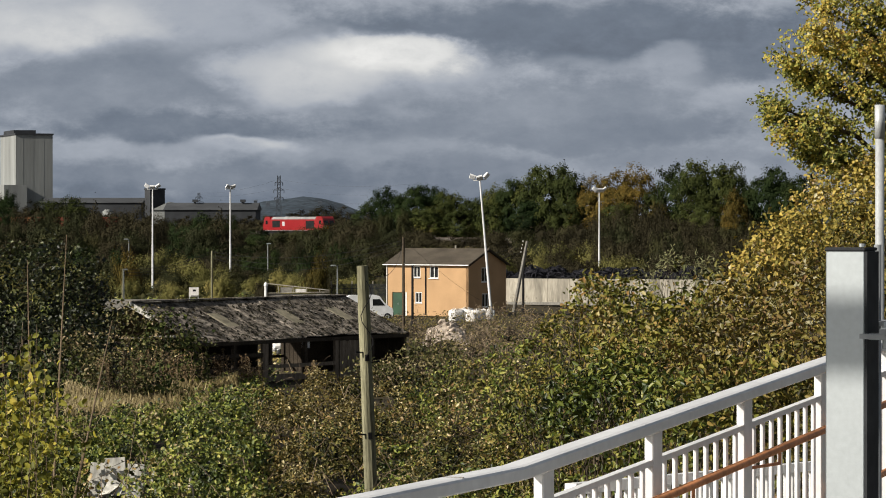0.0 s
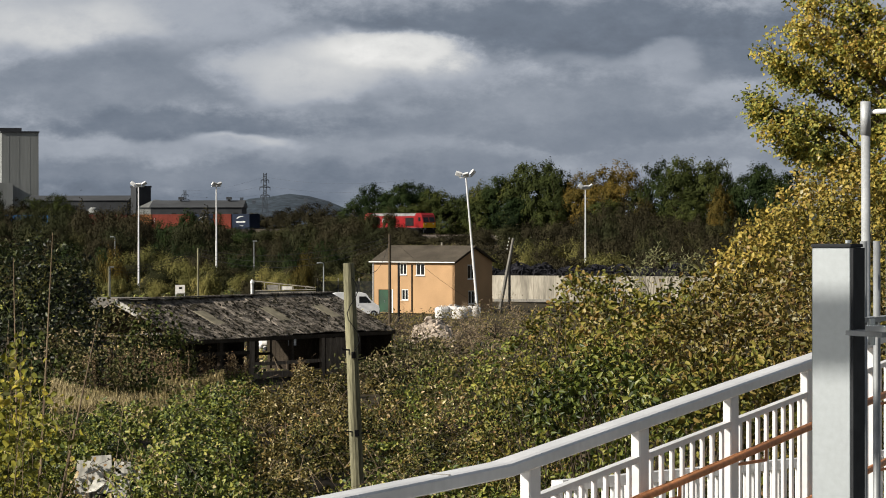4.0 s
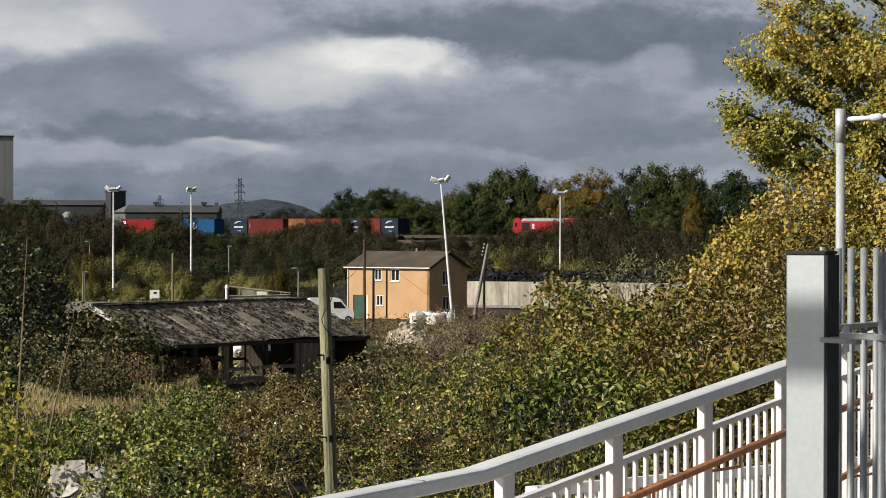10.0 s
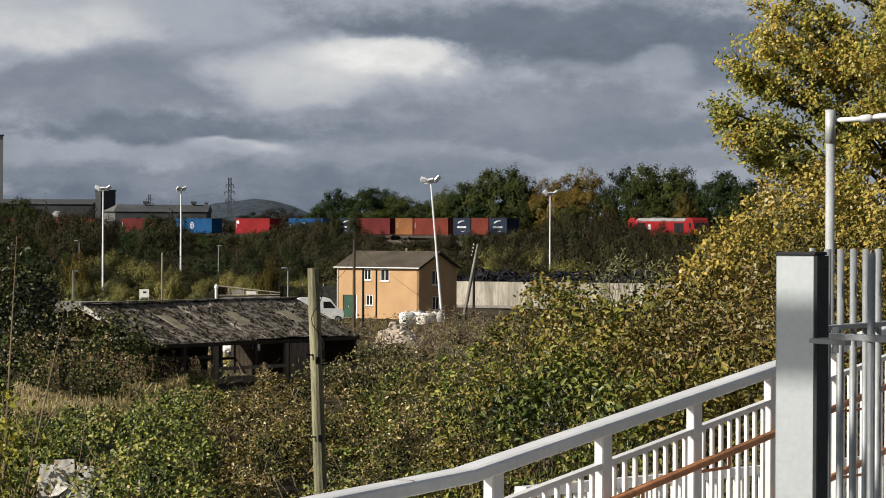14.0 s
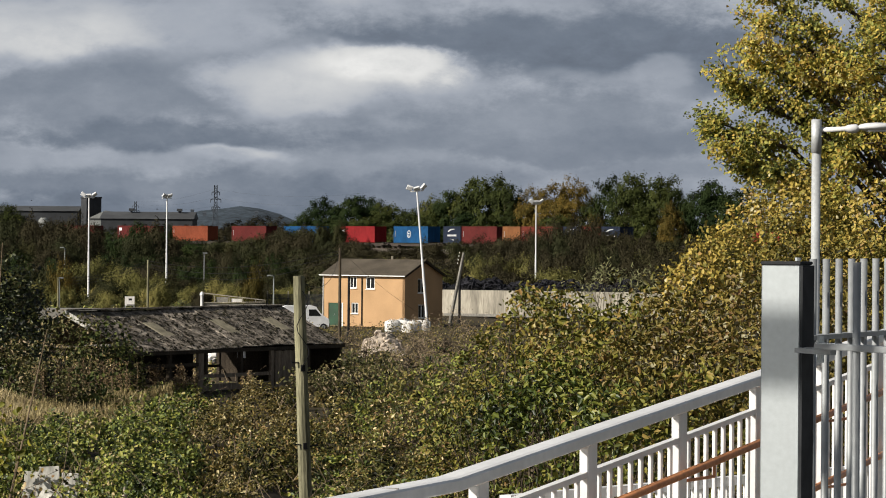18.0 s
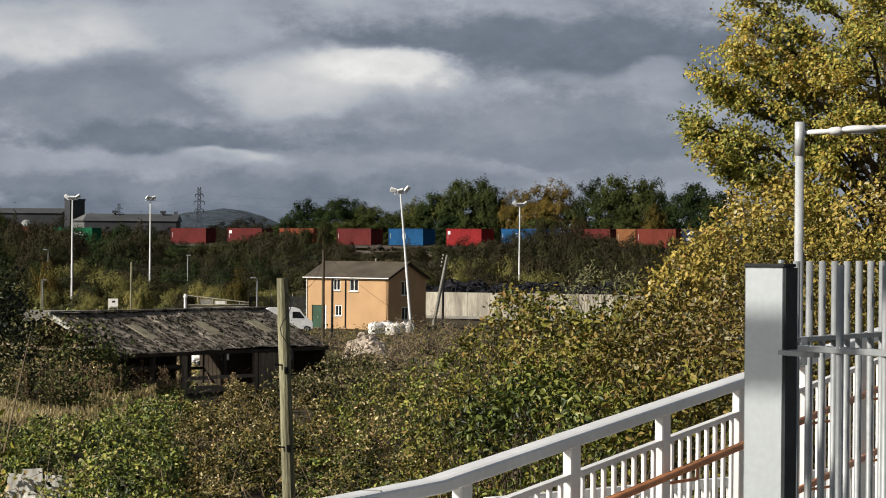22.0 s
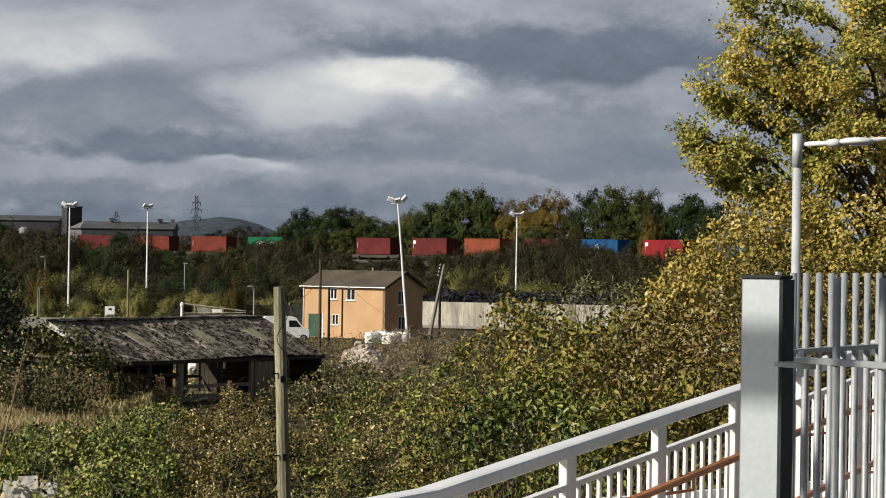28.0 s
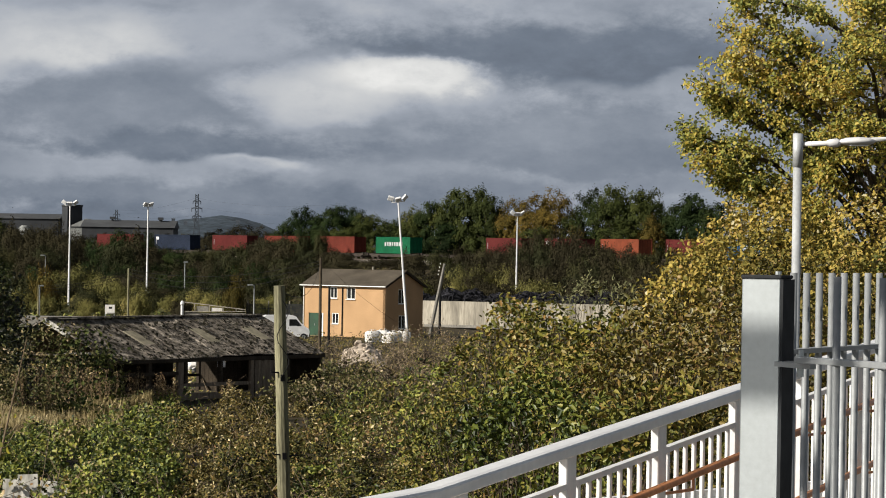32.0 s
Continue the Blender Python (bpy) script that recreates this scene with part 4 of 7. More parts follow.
def bulk_bag(x, d, s, seed):
    r = random.Random(seed)
    ob = thing("bulk_bag", pose(x, d, 0, 0, 0, r.uniform(-30, 30)), "white woven bulk bag, slumped and full", "bag", "bags by the house")
    g = Geo()
    rows = []
    for j in range(9):
        z = s * j / 8
        row = []
        for i in range(17):
            a = 6.2832 * i / 16
            k = (abs(math.cos(a)) ** 7 + abs(math.sin(a)) ** 7) ** (-1 / 7)
            w = s * 0.5 * k * (1 + 0.1 * math.sin(3.14 * j / 8)) * (1 if j < 8 else 0.7) + 0.05 * s * noise.noise(Vector((a * 2, z * 3, seed)))
            row.append((w * math.cos(a), w * math.sin(a), z + 0.06 * s * noise.noise(Vector((a, z, seed + 5)))))
        rows.append(row)
    g.sheet(rows)
    part("bag", g, M_PALE, ob, smooth=True)
    for i in range(4):
        a = 0.8 + i * 1.57
        part("strap", Geo().beam((0.45 * s * math.cos(a), 0.45 * s * math.sin(a), s * 0.9), (0.2 * s * math.cos(a), 0.2 * s * math.sin(a), s * 1.12), 0.07, 0.02), M_PALE, ob)
    return ob


for i, (px, dd, s) in enumerate(((808, 296, 1.15), (826, 297, 1.2), (845, 296, 1.1), (862, 298, 1.15), (835, 292, 0.95))):
    bulk_bag((px - 784) / 5800 * dd, dd, s, i)
for px, dd, w, h, seed in ((506, 222, 1.25, 2.2, 14), (566, 224, 0.9, 2.0, 15)):
    heap("pale_rubble_heap", pose((px - 784) / 5800 * dd, dd, 0), (w, 1.3, h), 70, 0.5, M_PALE, "whitish broken rubble heap beyond the open shed", "rubble", seed)


def timber_pole(x, d, z0, top, r, label, lean=0.0, mat=None, arms=0, rx=0.0):
    ob = thing("telegraph_pole", pose(x, d, z0, rx, lean, 20), label, "pole")
    g = Geo().lathe((0, 0, 0), (0, 0, top - z0), [(i / 8, r * (1.12 - 0.2 * i / 8) * (1 + 0.03 * math.sin(i * 2.1))) for i in range(9)] , n=12)
    part("pole", g, mat or M_WOOD, ob, smooth=False)
    for k in range(arms):
        z = (top - z0) - 0.35 - 0.32 * k
        am = part("cross_arm", Geo().box((0, -r, z), (1.1, 0.08, 0.1)), M_DARKWOOD, ob)
        for s in (-0.5, -0.28, 0.28, 0.5):
            part("insulator", Geo().tube((s, -r, z + 0.05), (s, -r, z + 0.18), 0.035, 0.045, n=6), M_PALE, am)
    return ob


near_pole = timber_pole(-1.672, 80, 0.0, 7.662, 0.155, "weathered wooden telegraph pole with rusty fittings", -2.35)
for z, sx in ((5.55, -1), (5.3, 1), (3.55, -1), (3.5, 1), (1.6, -1)):
    part("step_iron", Geo().tube((sx * 0.1, -0.1, z), (sx * 0.29, -0.12, z + 0.02), 0.02, n=5).tube((sx * 0.29, -0.12, z), (sx * 0.3, -0.12, z + 0.07), 0.02, n=5), M_BLACK, near_pole)
for z in (3.52, 5.42):
    part("clamp_plate", Geo().box((-0.02, -0.16, z), (0.1, 0.03, 0.16)), M_BLACK, near_pole)
prev = Vector((0.02, -0.175, 7.3))
tail = Geo()
for k in range(1, 12):
    q = Vector((0.15 * math.sin(k * 0.9), -0.175, 7.3 - k * 0.17))
    tail.tube(prev, q, 0.011, n=4, cap=False)
    prev = q
part("loose_wire", tail, M_BLACK, near_pole)
timber_pole(-3.259, 270, 0, 7.762, 0.12, "brown timber pole standing before the house", 0, M_BARK)
timber_pole(-2.439, 262, 0, 5.528, 0.10, "short dark timber post before the house", 0, M_BLACK)
timber_pole(-23.271, 330, 0, 6.210, 0.11, "bare pale timber pole in the yard", 0)
timber_pole(-32.260, 330, 0, 4.390, 0.09, "thin pale timber post in the yard", 0)
timber_pole(8.128, 332, 0, 4.135, 0.13, "short dark tarred timber post by the wall", 0, M_BLACK)
lean_a, lean_b = Vector((7.112, 330, 0)), Vector((8.478, 330.000, 7.178))
stay = thing("leaning_wire_pole", Matrix.Translation(lean_a), "grey pole leaning over with insulators and loose wires", "pole")
part("pole", Geo().lathe((0, 0, 0), lean_b - lean_a, ((0, 0.19), (0.5, 0.17), (1, 0.14)), n=8), M_DARKCONC, stay)
for k in range(4):
    q = (lean_b - lean_a) * (0.985 - 0.05 * k)
    am = part("cross_arm", Geo().beam(q + Vector((-0.45, 0, 0)), q + Vector((0.05, 0, 0.0)), 0.06, 0.07), M_DARKWOOD, stay)
    part("insulator", Geo().tube(q + Vector((-0.4, 0, 0.03)), q + Vector((-0.4, 0, 0.17)), 0.035, 0.05, n=6), M_PALE, am)


# ---- small things about the yard ----


def loading_ramp():
    a, b, c, e = Vector((-17.963, 335.000, 2.824)), Vector((-11.609, 335.000, 2.131)), Vector((-17.847, 335.000, 1.842)), Vector((-11.609, 335.000, 1.958))
    ob = thing("railed_loading_ramp", Matrix.Identity(4), "pale timber-railed loading ramp with a white end post", "ramp")
    part("top_rail", Geo().beam(a, b, 0.06, 0.09), M_CONCRETE, ob)
    part("lower_rail", Geo().beam(c, e, 0.06, 0.07), M_CONCRETE, ob)
    part("end_post", Geo().lathe((a.x - 0.15, a.y, 0), (a.x - 0.15, a.y, a.z + 0.15), ((0, 0.15), (0.84, 0.15), (0.88, 0.22), (0.95, 0.17), (1, 0.04)), n=8), M_WHITE, ob, "white capped end post")
    for k, f in enumerate((0.17, 0.41, 0.63, 0.84)):
        part("rail_post", Geo().beam(c.lerp(e, f), a.lerp(b, f), 0.07, 0.08, up=(0, 1, 0)), M_CONCRETE, ob)
    for f0, f1, mt in ((0.43, 0.62, M_PALE), (0.19, 0.40, M_DARKCONC)):
        p, q = c.lerp(e, f0), a.lerp(b, f1)
        part("panel", Geo().box(((p.x + q.x) / 2, 335.1, (p.z + q.z) / 2 - 0.05), (q.x - p.x, 0.04, max(0.15, q.z - p.z - 0.15))), mt, ob)
    part("side_wall", Geo().box(((c.x + e.x) / 2, 335.25, c.z / 2 - 0.05), (e.x - c.x, 0.3, c.z - 0.05)), M_DARKCONC, ob, "dark grey side wall")


loading_ramp()


def yard_fence():
    x0, x1, d = -11.931, -5.488, 346.0
    ob = thing("palisade_fence", pose(x0, d, 0), "dark grey steel palisade fence behind the house", "fence")
    n = 60
    for i in range(n + 1):
        x = (x1 - x0) * i / n
        part("pale", Geo().box((x, 0, 1.3), (0.06, 0.03, 2.6)), M_SHEDGREY, ob)
    for z in (0.5, 2.1):
        part("rail", Geo().box(((x1 - x0) / 2, 0.04, z), (x1 - x0, 0.04, 0.06)), M_SHEDGREY, ob)
    for f in (0.02, 0.36, 0.7, 0.98):
        part("post", Geo().box(((x1 - x0) * f, 0.1, 1.45), (0.12, 0.12, 2.9)), M_CONCRETE, ob)


yard_fence()


def small_lamp(px, top, d, arm, label):
    x = (px - 784) / 5800 * d
    zt = 8.6 + (402 - top) / 5800 * d
    ob = thing("small_street_lamp", pose(x, d, 0), label, "street lamp")
    part("column", Geo().lathe((0, 0, 0), (0, 0, zt), ((0, 0.09), (0.3, 0.08), (1, 0.05)), n=8), M_GALVBAR, ob)
    part("arm", Geo().tube((0, 0, zt - 0.05), (arm, -0.1, zt + 0.03), 0.035, n=6), M_GALVBAR, ob)
    part("lamp_head", Geo().box((arm * 1.3, -0.13, zt + 0.04), (0.6, 0.24, 0.14), None, 0.03), M_GALVBAR, ob)


small_lamp(597, 471, 342, -0.3, "short pale street lamp by the yard fence")
small_lamp(228, 424, 470, -0.3, "distant pale street lamp among the scrub")
small_lamp(219, 478, 345, 0.1, "short lamp post at the yard edge")
small_lamp(474, 432, 440, 0.1, "small lamp post in the far scrub")


def notice_board():
    x, d = -22.810, 300.0
    ob = thing("notice_board", pose(x, d, 0), "white notice board on two posts at the yard", "sign")
    zt = 3.066
    for s in (-0.4, 0.4):
        part("post", Geo().tube((s, 0.03, 0), (s, 0.03, zt), 0.04, n=6), M_GALV, ob)
    part("board", Geo().box((0, 0, zt - 0.42), (0.88, 0.04, 0.84)), M_PALE, ob)
    part("print_bar", Geo().box((0.05, -0.024, zt - 0.28), (0.3, 0.008, 0.18)), M_BLACK, ob)
    part("print_bar", Geo().box((0.1, -0.024, zt - 0.78), (0.7, 0.008, 0.1)), M_DARKCONC, ob)


notice_board()


def white_van():
    ob = thing("white_van", pose(-6.739, 303, 0, 0, 0, 8), "white panel van parked beside the house", "van")
    o = [(2.0, 0.35), (-2.3, 0.35), (-2.35, 1.3), (-2.25, 2.1), (-2.0, 2.3), (0.45, 2.32), (0.8, 2.2), (1.25, 1.6), (1.7, 1.25), (1.98, 1.1), (2.05, 0.8)]
    part("body", Geo().prism(o, "y", 1.8, Matrix.Translation((0, -0.9, 0))), M_WHITE, ob)
    for y in (-0.905, 0.905):
        part("side_window", Geo().prism([(0.15, 1.35), (1.3, 1.35), (0.8, 1.95), (0.15, 1.95)], "y", 0.02, Matrix.Translation((0, y - 0.01, 0))), M_GLASS, ob)
    part("windscreen", Geo().beam((0.84, 0, 2.17), (1.26, 0, 1.61), 1.5, 0.02), M_GLASS, ob)
    part("bonnet_edge", Geo().beam((1.72, -0.88, 1.26), (1.72, 0.88, 1.26), 0.04, 0.03), M_BLACK, ob)
    for x in (-1.2, 1.5):
        for y in (-0.85, 0.85):
            w = part("wheel", Geo().tube((x, y - 0.1, 0.33), (x, y + 0.1, 0.33), 0.33, n=16), M_RUBBER, ob)
            part("hub", Geo().tube((x, y - 0.115, 0.33), (x, y - 0.1, 0.33), 0.18, n=12), M_GALV, w)
    part("bumper", Geo().box((2.03, 0, 0.55), (0.12, 1.75, 0.25)), M_BLACK, ob)
    part("rear_light", Geo().box((-2.33, -0.75, 1.1), (0.03, 0.14, 0.4)), M_LOCORED, ob)


white_van()
box_building("low_store", pose(-21.707, 238, 0, 0, 0, -4), (4.924, 4.0, 2.937 - 0.35), M_DARKCONC, "low flat-roofed concrete store behind the shed", M_DARKCONC)


def wire(points, r, sag, label):
    way = [Vector(points[0])]
    for a, b in zip(points, points[1:]):
        a, b = Vector(a), Vector(b)
        way += [a.lerp(b, k / 8) - Vector((0, 0, sag * k / 8 * (1 - k / 8) * 4)) for k in range(1, 9)]
    m = (way[-1] - way[0]).to_track_quat("Z", "Y").to_matrix()
    ring = [m @ Vector((r * math.cos(1.5708 * i), r * math.sin(1.5708 * i), 0)) for i in range(4)]
    g = Geo()
    g.add([c + q for c in way for q in ring], [(4 * k + i, 4 * k + (i + 1) % 4, 4 * k + 4 + (i + 1) % 4, 4 * k + 4 + i) for k in range(len(way) - 1) for i in range(4)])
    tagged(part("overhead_wire", g, M_BLACK), label, "wire")


wire(((-3.259, 270.000, 7.576), (3.550, 312.000, 1.607)), 0.012, 0.3, "thin black service wire to the house")
for k in range(4):
    zz = 0.35 + 0.32 * k
    a = Vector((8.136, 330.000, 7.178)) - Vector((0.4, 0, zz - 0.1))
    wire((a, a + Vector((-4.6, 4, -0.9 - 0.1 * k))), 0.014, 0.5, "thin wire sagging from the old pole")
for k in range(3):
    wire(((-23.271, 330.0, 6.1 - 0.3 * k), (-3.259, 270.0, 7.5 - 0.25 * k)), 0.016, 1.0 + 0.3 * k, "thin wire strung across the yard")
    wire(((-32.26, 330.0, 4.3 - 0.3 * k), (-23.271, 330.0, 6.1 - 0.3 * k)), 0.016, 0.5, "thin wire strung across the yard")
wire(((-1.986, 80.000, 7.552), (-3.259, 270.000, 7.576)), 0.012, 1.2, "thin wire from the near pole to the yard")


def dumped_sheets():
    """White broken panels lying in the brambles, and a pointed stake."""
    r = random.Random(9)
    x, d = -7.072, 70.0
    ob = thing("dumped_white_panels", pose(x + 0.1, d, 1.94), "broken white panels dumped among the brambles", "panels")
    for cx, cz, w, h, lean in ((-0.42, 1.2, 0.34, 0.85, 4), (-0.02, 1.26, 0.44, 0.95, -3), (0.4, 1.2, 0.36, 0.8, 2), (0.72, 1.12, 0.24, 0.62, -8)):
        m = pose(cx, r.uniform(-0.04, 0.04), cz, 78, lean, r.uniform(-4, 4))
        part("panel", Geo().box((0, 0, 0), (w, h, 0.025), m, 0.006), M_DIRTY, ob)
    rng = np.random.default_rng(3)
    q = 420
    at = np.stack([rng.uniform(-0.75, 0.95, q), -0.12 - 0.1 * rng.random(q), 0.85 + rng.random(q) ** 1.7 * 0.85], 1)
    at = at[(np.abs(at[:, 0] - 0.1) > 0.62) | (rng.random(q) < 0.22)]
    tagged(part("overgrowth", leaves("overgrowth", rng, at, rng.normal(size=at.shape) * 0.5 + np.array([-0.3, -0.7, 0.4]), 0.12 * rng.uniform(0.6, 1.3, len(at)), L_BRAMBLE, LEAF), L_BRAMBLE, ob, "bramble leaves grown over it"), kind="stuff")
    for i in range(4):
        m = pose(r.uniform(-1.0, 0.9), -0.25, 1.0 + r.uniform(-0.1, 0.1), r.uniform(20, 60), r.uniform(-20, 20), r.uniform(-60, 60))
        part("panel", Geo().box((0, 0, 0), (0.4, 0.3, 0.025), m, 0.006), M_DIRTY, ob)
    part("support", Geo().box((0, 0.25, 0.5), (1.3, 0.3, 1.2), None, 0.05), M_DARKCONC, ob)
    st = thing("timber_stake", pose(-5.419, 70, 1.6), "pointed pale timber stake in the brambles", "stake")
    part("shaft", Geo().lathe((0, 0, 0), (0.02, 0, 3.290 - 1.6), ((0, 0.11), (0.75, 0.10), (1, 0.008)), n=6), M_PINK, st)


dumped_sheets()

# ---- the footbridge ramp: railings, gate post, fence, lamp column ----
RAMP0, RAMPD = Vector((0.336, 10.9, 0)), Vector((0.364, 0.932, 0)).normalized()
RAMPN = Vector((RAMPD.y, -RAMPD.x, 0))


def ramp_point(s, z, off=0.0):
    """A point s metres along the railing, z above its handrail, off to the walking side."""
    rise = max(0.0, s + 0.29) * 0.05
    p = RAMP0 + RAMPD * s + RAMPN * off
    return Vector((p.x, p.y, 7.802 + rise + z))


def ramp_railing():
    ob = thing("ramp_railing", Matrix.Identity(4), "white painted steel railing along the footbridge ramp", "railing")
    for a, b, nm in ((-5.2, -0.29, "handrail"), (-0.29, 11.2, "handrail")):
        g = Geo()
        for s in (a, b):
            g.v += [tuple(ramp_point(s, z, o)) for o, z in ((-0.04, -0.022), (0.04, -0.022), (0.045, -0.017), (0.045, 0.014), (0.037, 0.021), (0.02, 0.024), (-0.037, 0.024), (-0.045, 0.016))]
        g.f += [(i, (i + 1) % 8, 8 + (i + 1) % 8, 8 + i) for i in range(8)] + [tuple(range(7, -1, -1)), tuple(range(8, 16))]
        part(nm, g, M_WHITE, ob)
    part("rail_joint", Geo().beam(ramp_point(-0.84, -0.001), ramp_point(-0.83, -0.001), 0.066, 0.053), M_DARKCONC, ob)
    n0 = -4
    for n in range(n0, 10):
        s = n * 1.2
        p = ramp_point(s, -0.56)
        z0 = -1.1
        g = Geo().beam(ramp_point(s, z0), ramp_point(s, -0.02), 0.036, 0.11, up=RAMPD, ch=0.005)
        part("post", g, M_WHITE, ob)
        if n == 9:
            break
        part("top_bar", Geo().beam(ramp_point(s + 0.055, -0.135), ramp_point(s + 1.145, -0.135), 0.03, 0.022), M_WHITE, ob)
        part("bottom_bar", Geo().beam(ramp_point(s + 0.055, -1.0), ramp_point(s + 1.145, -1.0), 0.03, 0.022), M_WHITE, ob)
        for k in range(8):
            q = s + 0.13 + k * 0.134
            part("baluster", Geo().tube(ramp_point(q, -1.0), ramp_point(q, -0.14), 0.0105, n=8), M_WHITE, ob)
    for h, lab in ((-0.248, "rust-brown inner handrail"), (-0.56, "rust-brown lower handrail")):
        hr = part("inner_handrail", Geo().tube(ramp_point(-0.29, h, 0.085), ramp_point(11, h, 0.085), 0.0165, n=10), M_RUST, ob, lab, True)
        for n in range(0, 9):
            s = n * 1.2 + 0.22
            part("bracket", Geo().tube(ramp_point(s, h - 0.015, 0.085), ramp_point(s, h - 0.06, 0.085), 0.007, n=6).tube(
                ramp_point(s, h - 0.06, 0.085), ramp_point(s - 0.2, h - 0.06, 0.0), 0.007, n=6), M_RUST, hr)
    return ob


ramp_railing()


def lower_railing():
    """The railing of the next flight, which falls away behind the first."""
    a, b = Vector((0.518, 13.300, 7.536)), Vector((3.159, 20.000, 7.228))
    ob = thing("lower_flight_railing", Matrix.Translation(a), "white railing of the lower ramp flight behind", "railing")
    d = b - a
    part("handrail", Geo().beam((0, 0, 0), d, 0.05, 0.045), M_WHITE, ob)
    part("bottom_bar", Geo().beam((0, 0, -0.95), d + Vector((0, 0, -0.95)), 0.03, 0.025), M_WHITE, ob)
    n = 60
    for i in range(n + 1):
        p = d * (i / n)
        part("baluster" if i % 8 else "post", Geo().tube(p + Vector((0, 0, -0.98)), p, 0.011 if i % 8 else 0.026, n=7), M_WHITE, ob)
    return ob


lower_railing()


def landing():
    g = Geo().box((0.0, 4.0, 6.58), (7.0, 14.0, 0.24))
    structure("landing_deck", g, M_DECK, "plain grey concrete landing of the footbridge", "deck")
    g = Geo()
    for s in (0.6, 6.4, 11.4):
        for o in (-1.5, 1.5):
            p = ramp_point(s, 0, o + 0.4)
            g.tube((p.x, p.y, 0), (p.x, p.y, p.z - 1.25), 0.12, n=10)
    for x in (-3, 3):
        for y in (-2, 4, 10):
            g.tube((x, y, 0), (x, y, 6.46), 0.15, n=10)
    structure("ramp_columns", g, M_DARKCONC, "plain columns below the footbridge ramp", "column")
    a, b = ramp_point(0.0, -1.18, 0.75), ramp_point(11.4, -1.18, 0.75)
    structure("ramp_deck", Geo().beam(a, b, 1.7, 0.16), M_CONCRETE, "sloping concrete deck of the ramp", "deck")
    a, b = Vector((0.518, 13.300, 7.536)), Vector((3.159, 20.000, 7.228))
    structure("lower_ramp_deck", Geo().beam(a + Vector((0, 0, -1.1)), b + Vector((0, 0, -1.1)), 1.2, 0.16), M_CONCRETE, "deck of the lower ramp flight", "deck")


landing()


def gate_post():
    z0, top = 6.7, 8.541
    ob = thing("gate_post", pose(1.013, 8.135, z0, 0, 0, -24), "square galvanised steel gate post with a dark cap", "post")
    part("shaft", Geo().box((0, 0, (top - z0) / 2), (0.1, 0.1, top - z0), None, 0.003), M_GALV, ob)
    part("cap", Geo().box((0, 0, top - z0 + 0.004), (0.104, 0.104, 0.009), None, 0.002), M_GALVDARK, ob, "dark plastic cap")
    # dark grey strip over the whole +x side of the shaft
    part("side_strip", Geo().box((0.0535, 0, (top - z0) / 2), (0.006, 0.1, top - z0 - 0.003)), M_GALVDARK, ob, "thin dark grey strip down the post's side")
    part("base_plate", Geo().box((0, 0, 0.006), (0.2, 0.2, 0.012)), M_GALV, ob)
    for z in (1.63, 0.4):
        part("hinge_lug", Geo().box((0.075, -0.02, z), (0.06, 0.03, 0.016)), M_GALVBAR, ob)
        part("hinge_pin", Geo().tube((0.095, -0.02, z - 0.03), (0.095, -0.02, z + 0.035), 0.009, n=8), M_GALV, ob)
    part("cap_screw", Geo().tube((0.035, -0.02, top - z0 + 0.01), (0.035, -0.02, top - z0 + 0.018), 0.008, n=8), M_GALV, ob)
    return ob


gate_post()
# out-of-view beam and column, added to throw the shade band on the post
bm = Geo().beam((-1.98, 5.06, 11.27), (-5.46, 6.6, 11.27), 0.10, 0.125).tube((-3.3, 5.64, 6.7), (-3.3, 5.64, 11.33), 0.06, n=8)
structure("bridge_beam", bm, M_GALV, "unseen steel beam and column added to shade the gate post", "beam")


def bar_fence():
    a, d = Vector((1.105, 8.33, 0)), Vector((0.455, 0.89, 0)).normalized()
    ob = thing("bar_fence", Matrix.Translation((a.x, a.y, 6.7)), "galvanised vertical bar fence beside the gate post", "fence")
    n = 26
    top = 8.555 - 6.7
    for i in range(n):
        p = d * (0.1 * i)
        part("bar", Geo().tube((p.x, p.y, 0.08), (p.x, p.y, top), 0.0095, n=14), M_GALVBAR, ob, smooth=True)
    e = d * (0.1 * n)
    for z in (1.655, 0.16):
        part("rail", Geo().beam(Vector((0, 0, z)) - d * 0.05, Vector((e.x, e.y, z)), 0.04, 0.012), M_GALVBAR, ob)
    part("end_post", Geo().box((e.x, e.y, 0.95), (0.06, 0.06, 1.9)), M_GALVBAR, ob)
    return ob


bar_fence()


def gate_leaf():
    a, b = Vector((1.075, 7.985, 0)), Vector((1.52, 6.985, 0))
    d = (b - a).normalized()
    ob = thing("bar_gate", Matrix.Translation((a.x, a.y, 6.7)), "galvanised bar gate standing open from its post", "gate")
    w = (b - a).length
    for z in (1.645, 0.2):
        part("rail", Geo().beam(Vector((0, 0, z)), d * w + Vector((0, 0, z)), 0.03, 0.016, ch=0.002), M_GALVBAR, ob)
    part("hinge_arm", Geo().beam(Vector((-0.045, 0.06, 1.632)), Vector((0.035, 0.0, 1.628)), 0.03, 0.012), M_GALVBAR, ob)
    n = 22
    for i in range(n):
        p = d * (0.02 + 0.05 * i)
        if i % 4 != 3:
            continue
        tall = True
        part("bar", Geo().tube((p.x, p.y, 0.1), (p.x, p.y, 1.85 if tall else 1.638), 0.0095 if tall else 0.0085, n=14), M_GALVBAR, ob, smooth=True)
    return ob


gate_leaf()


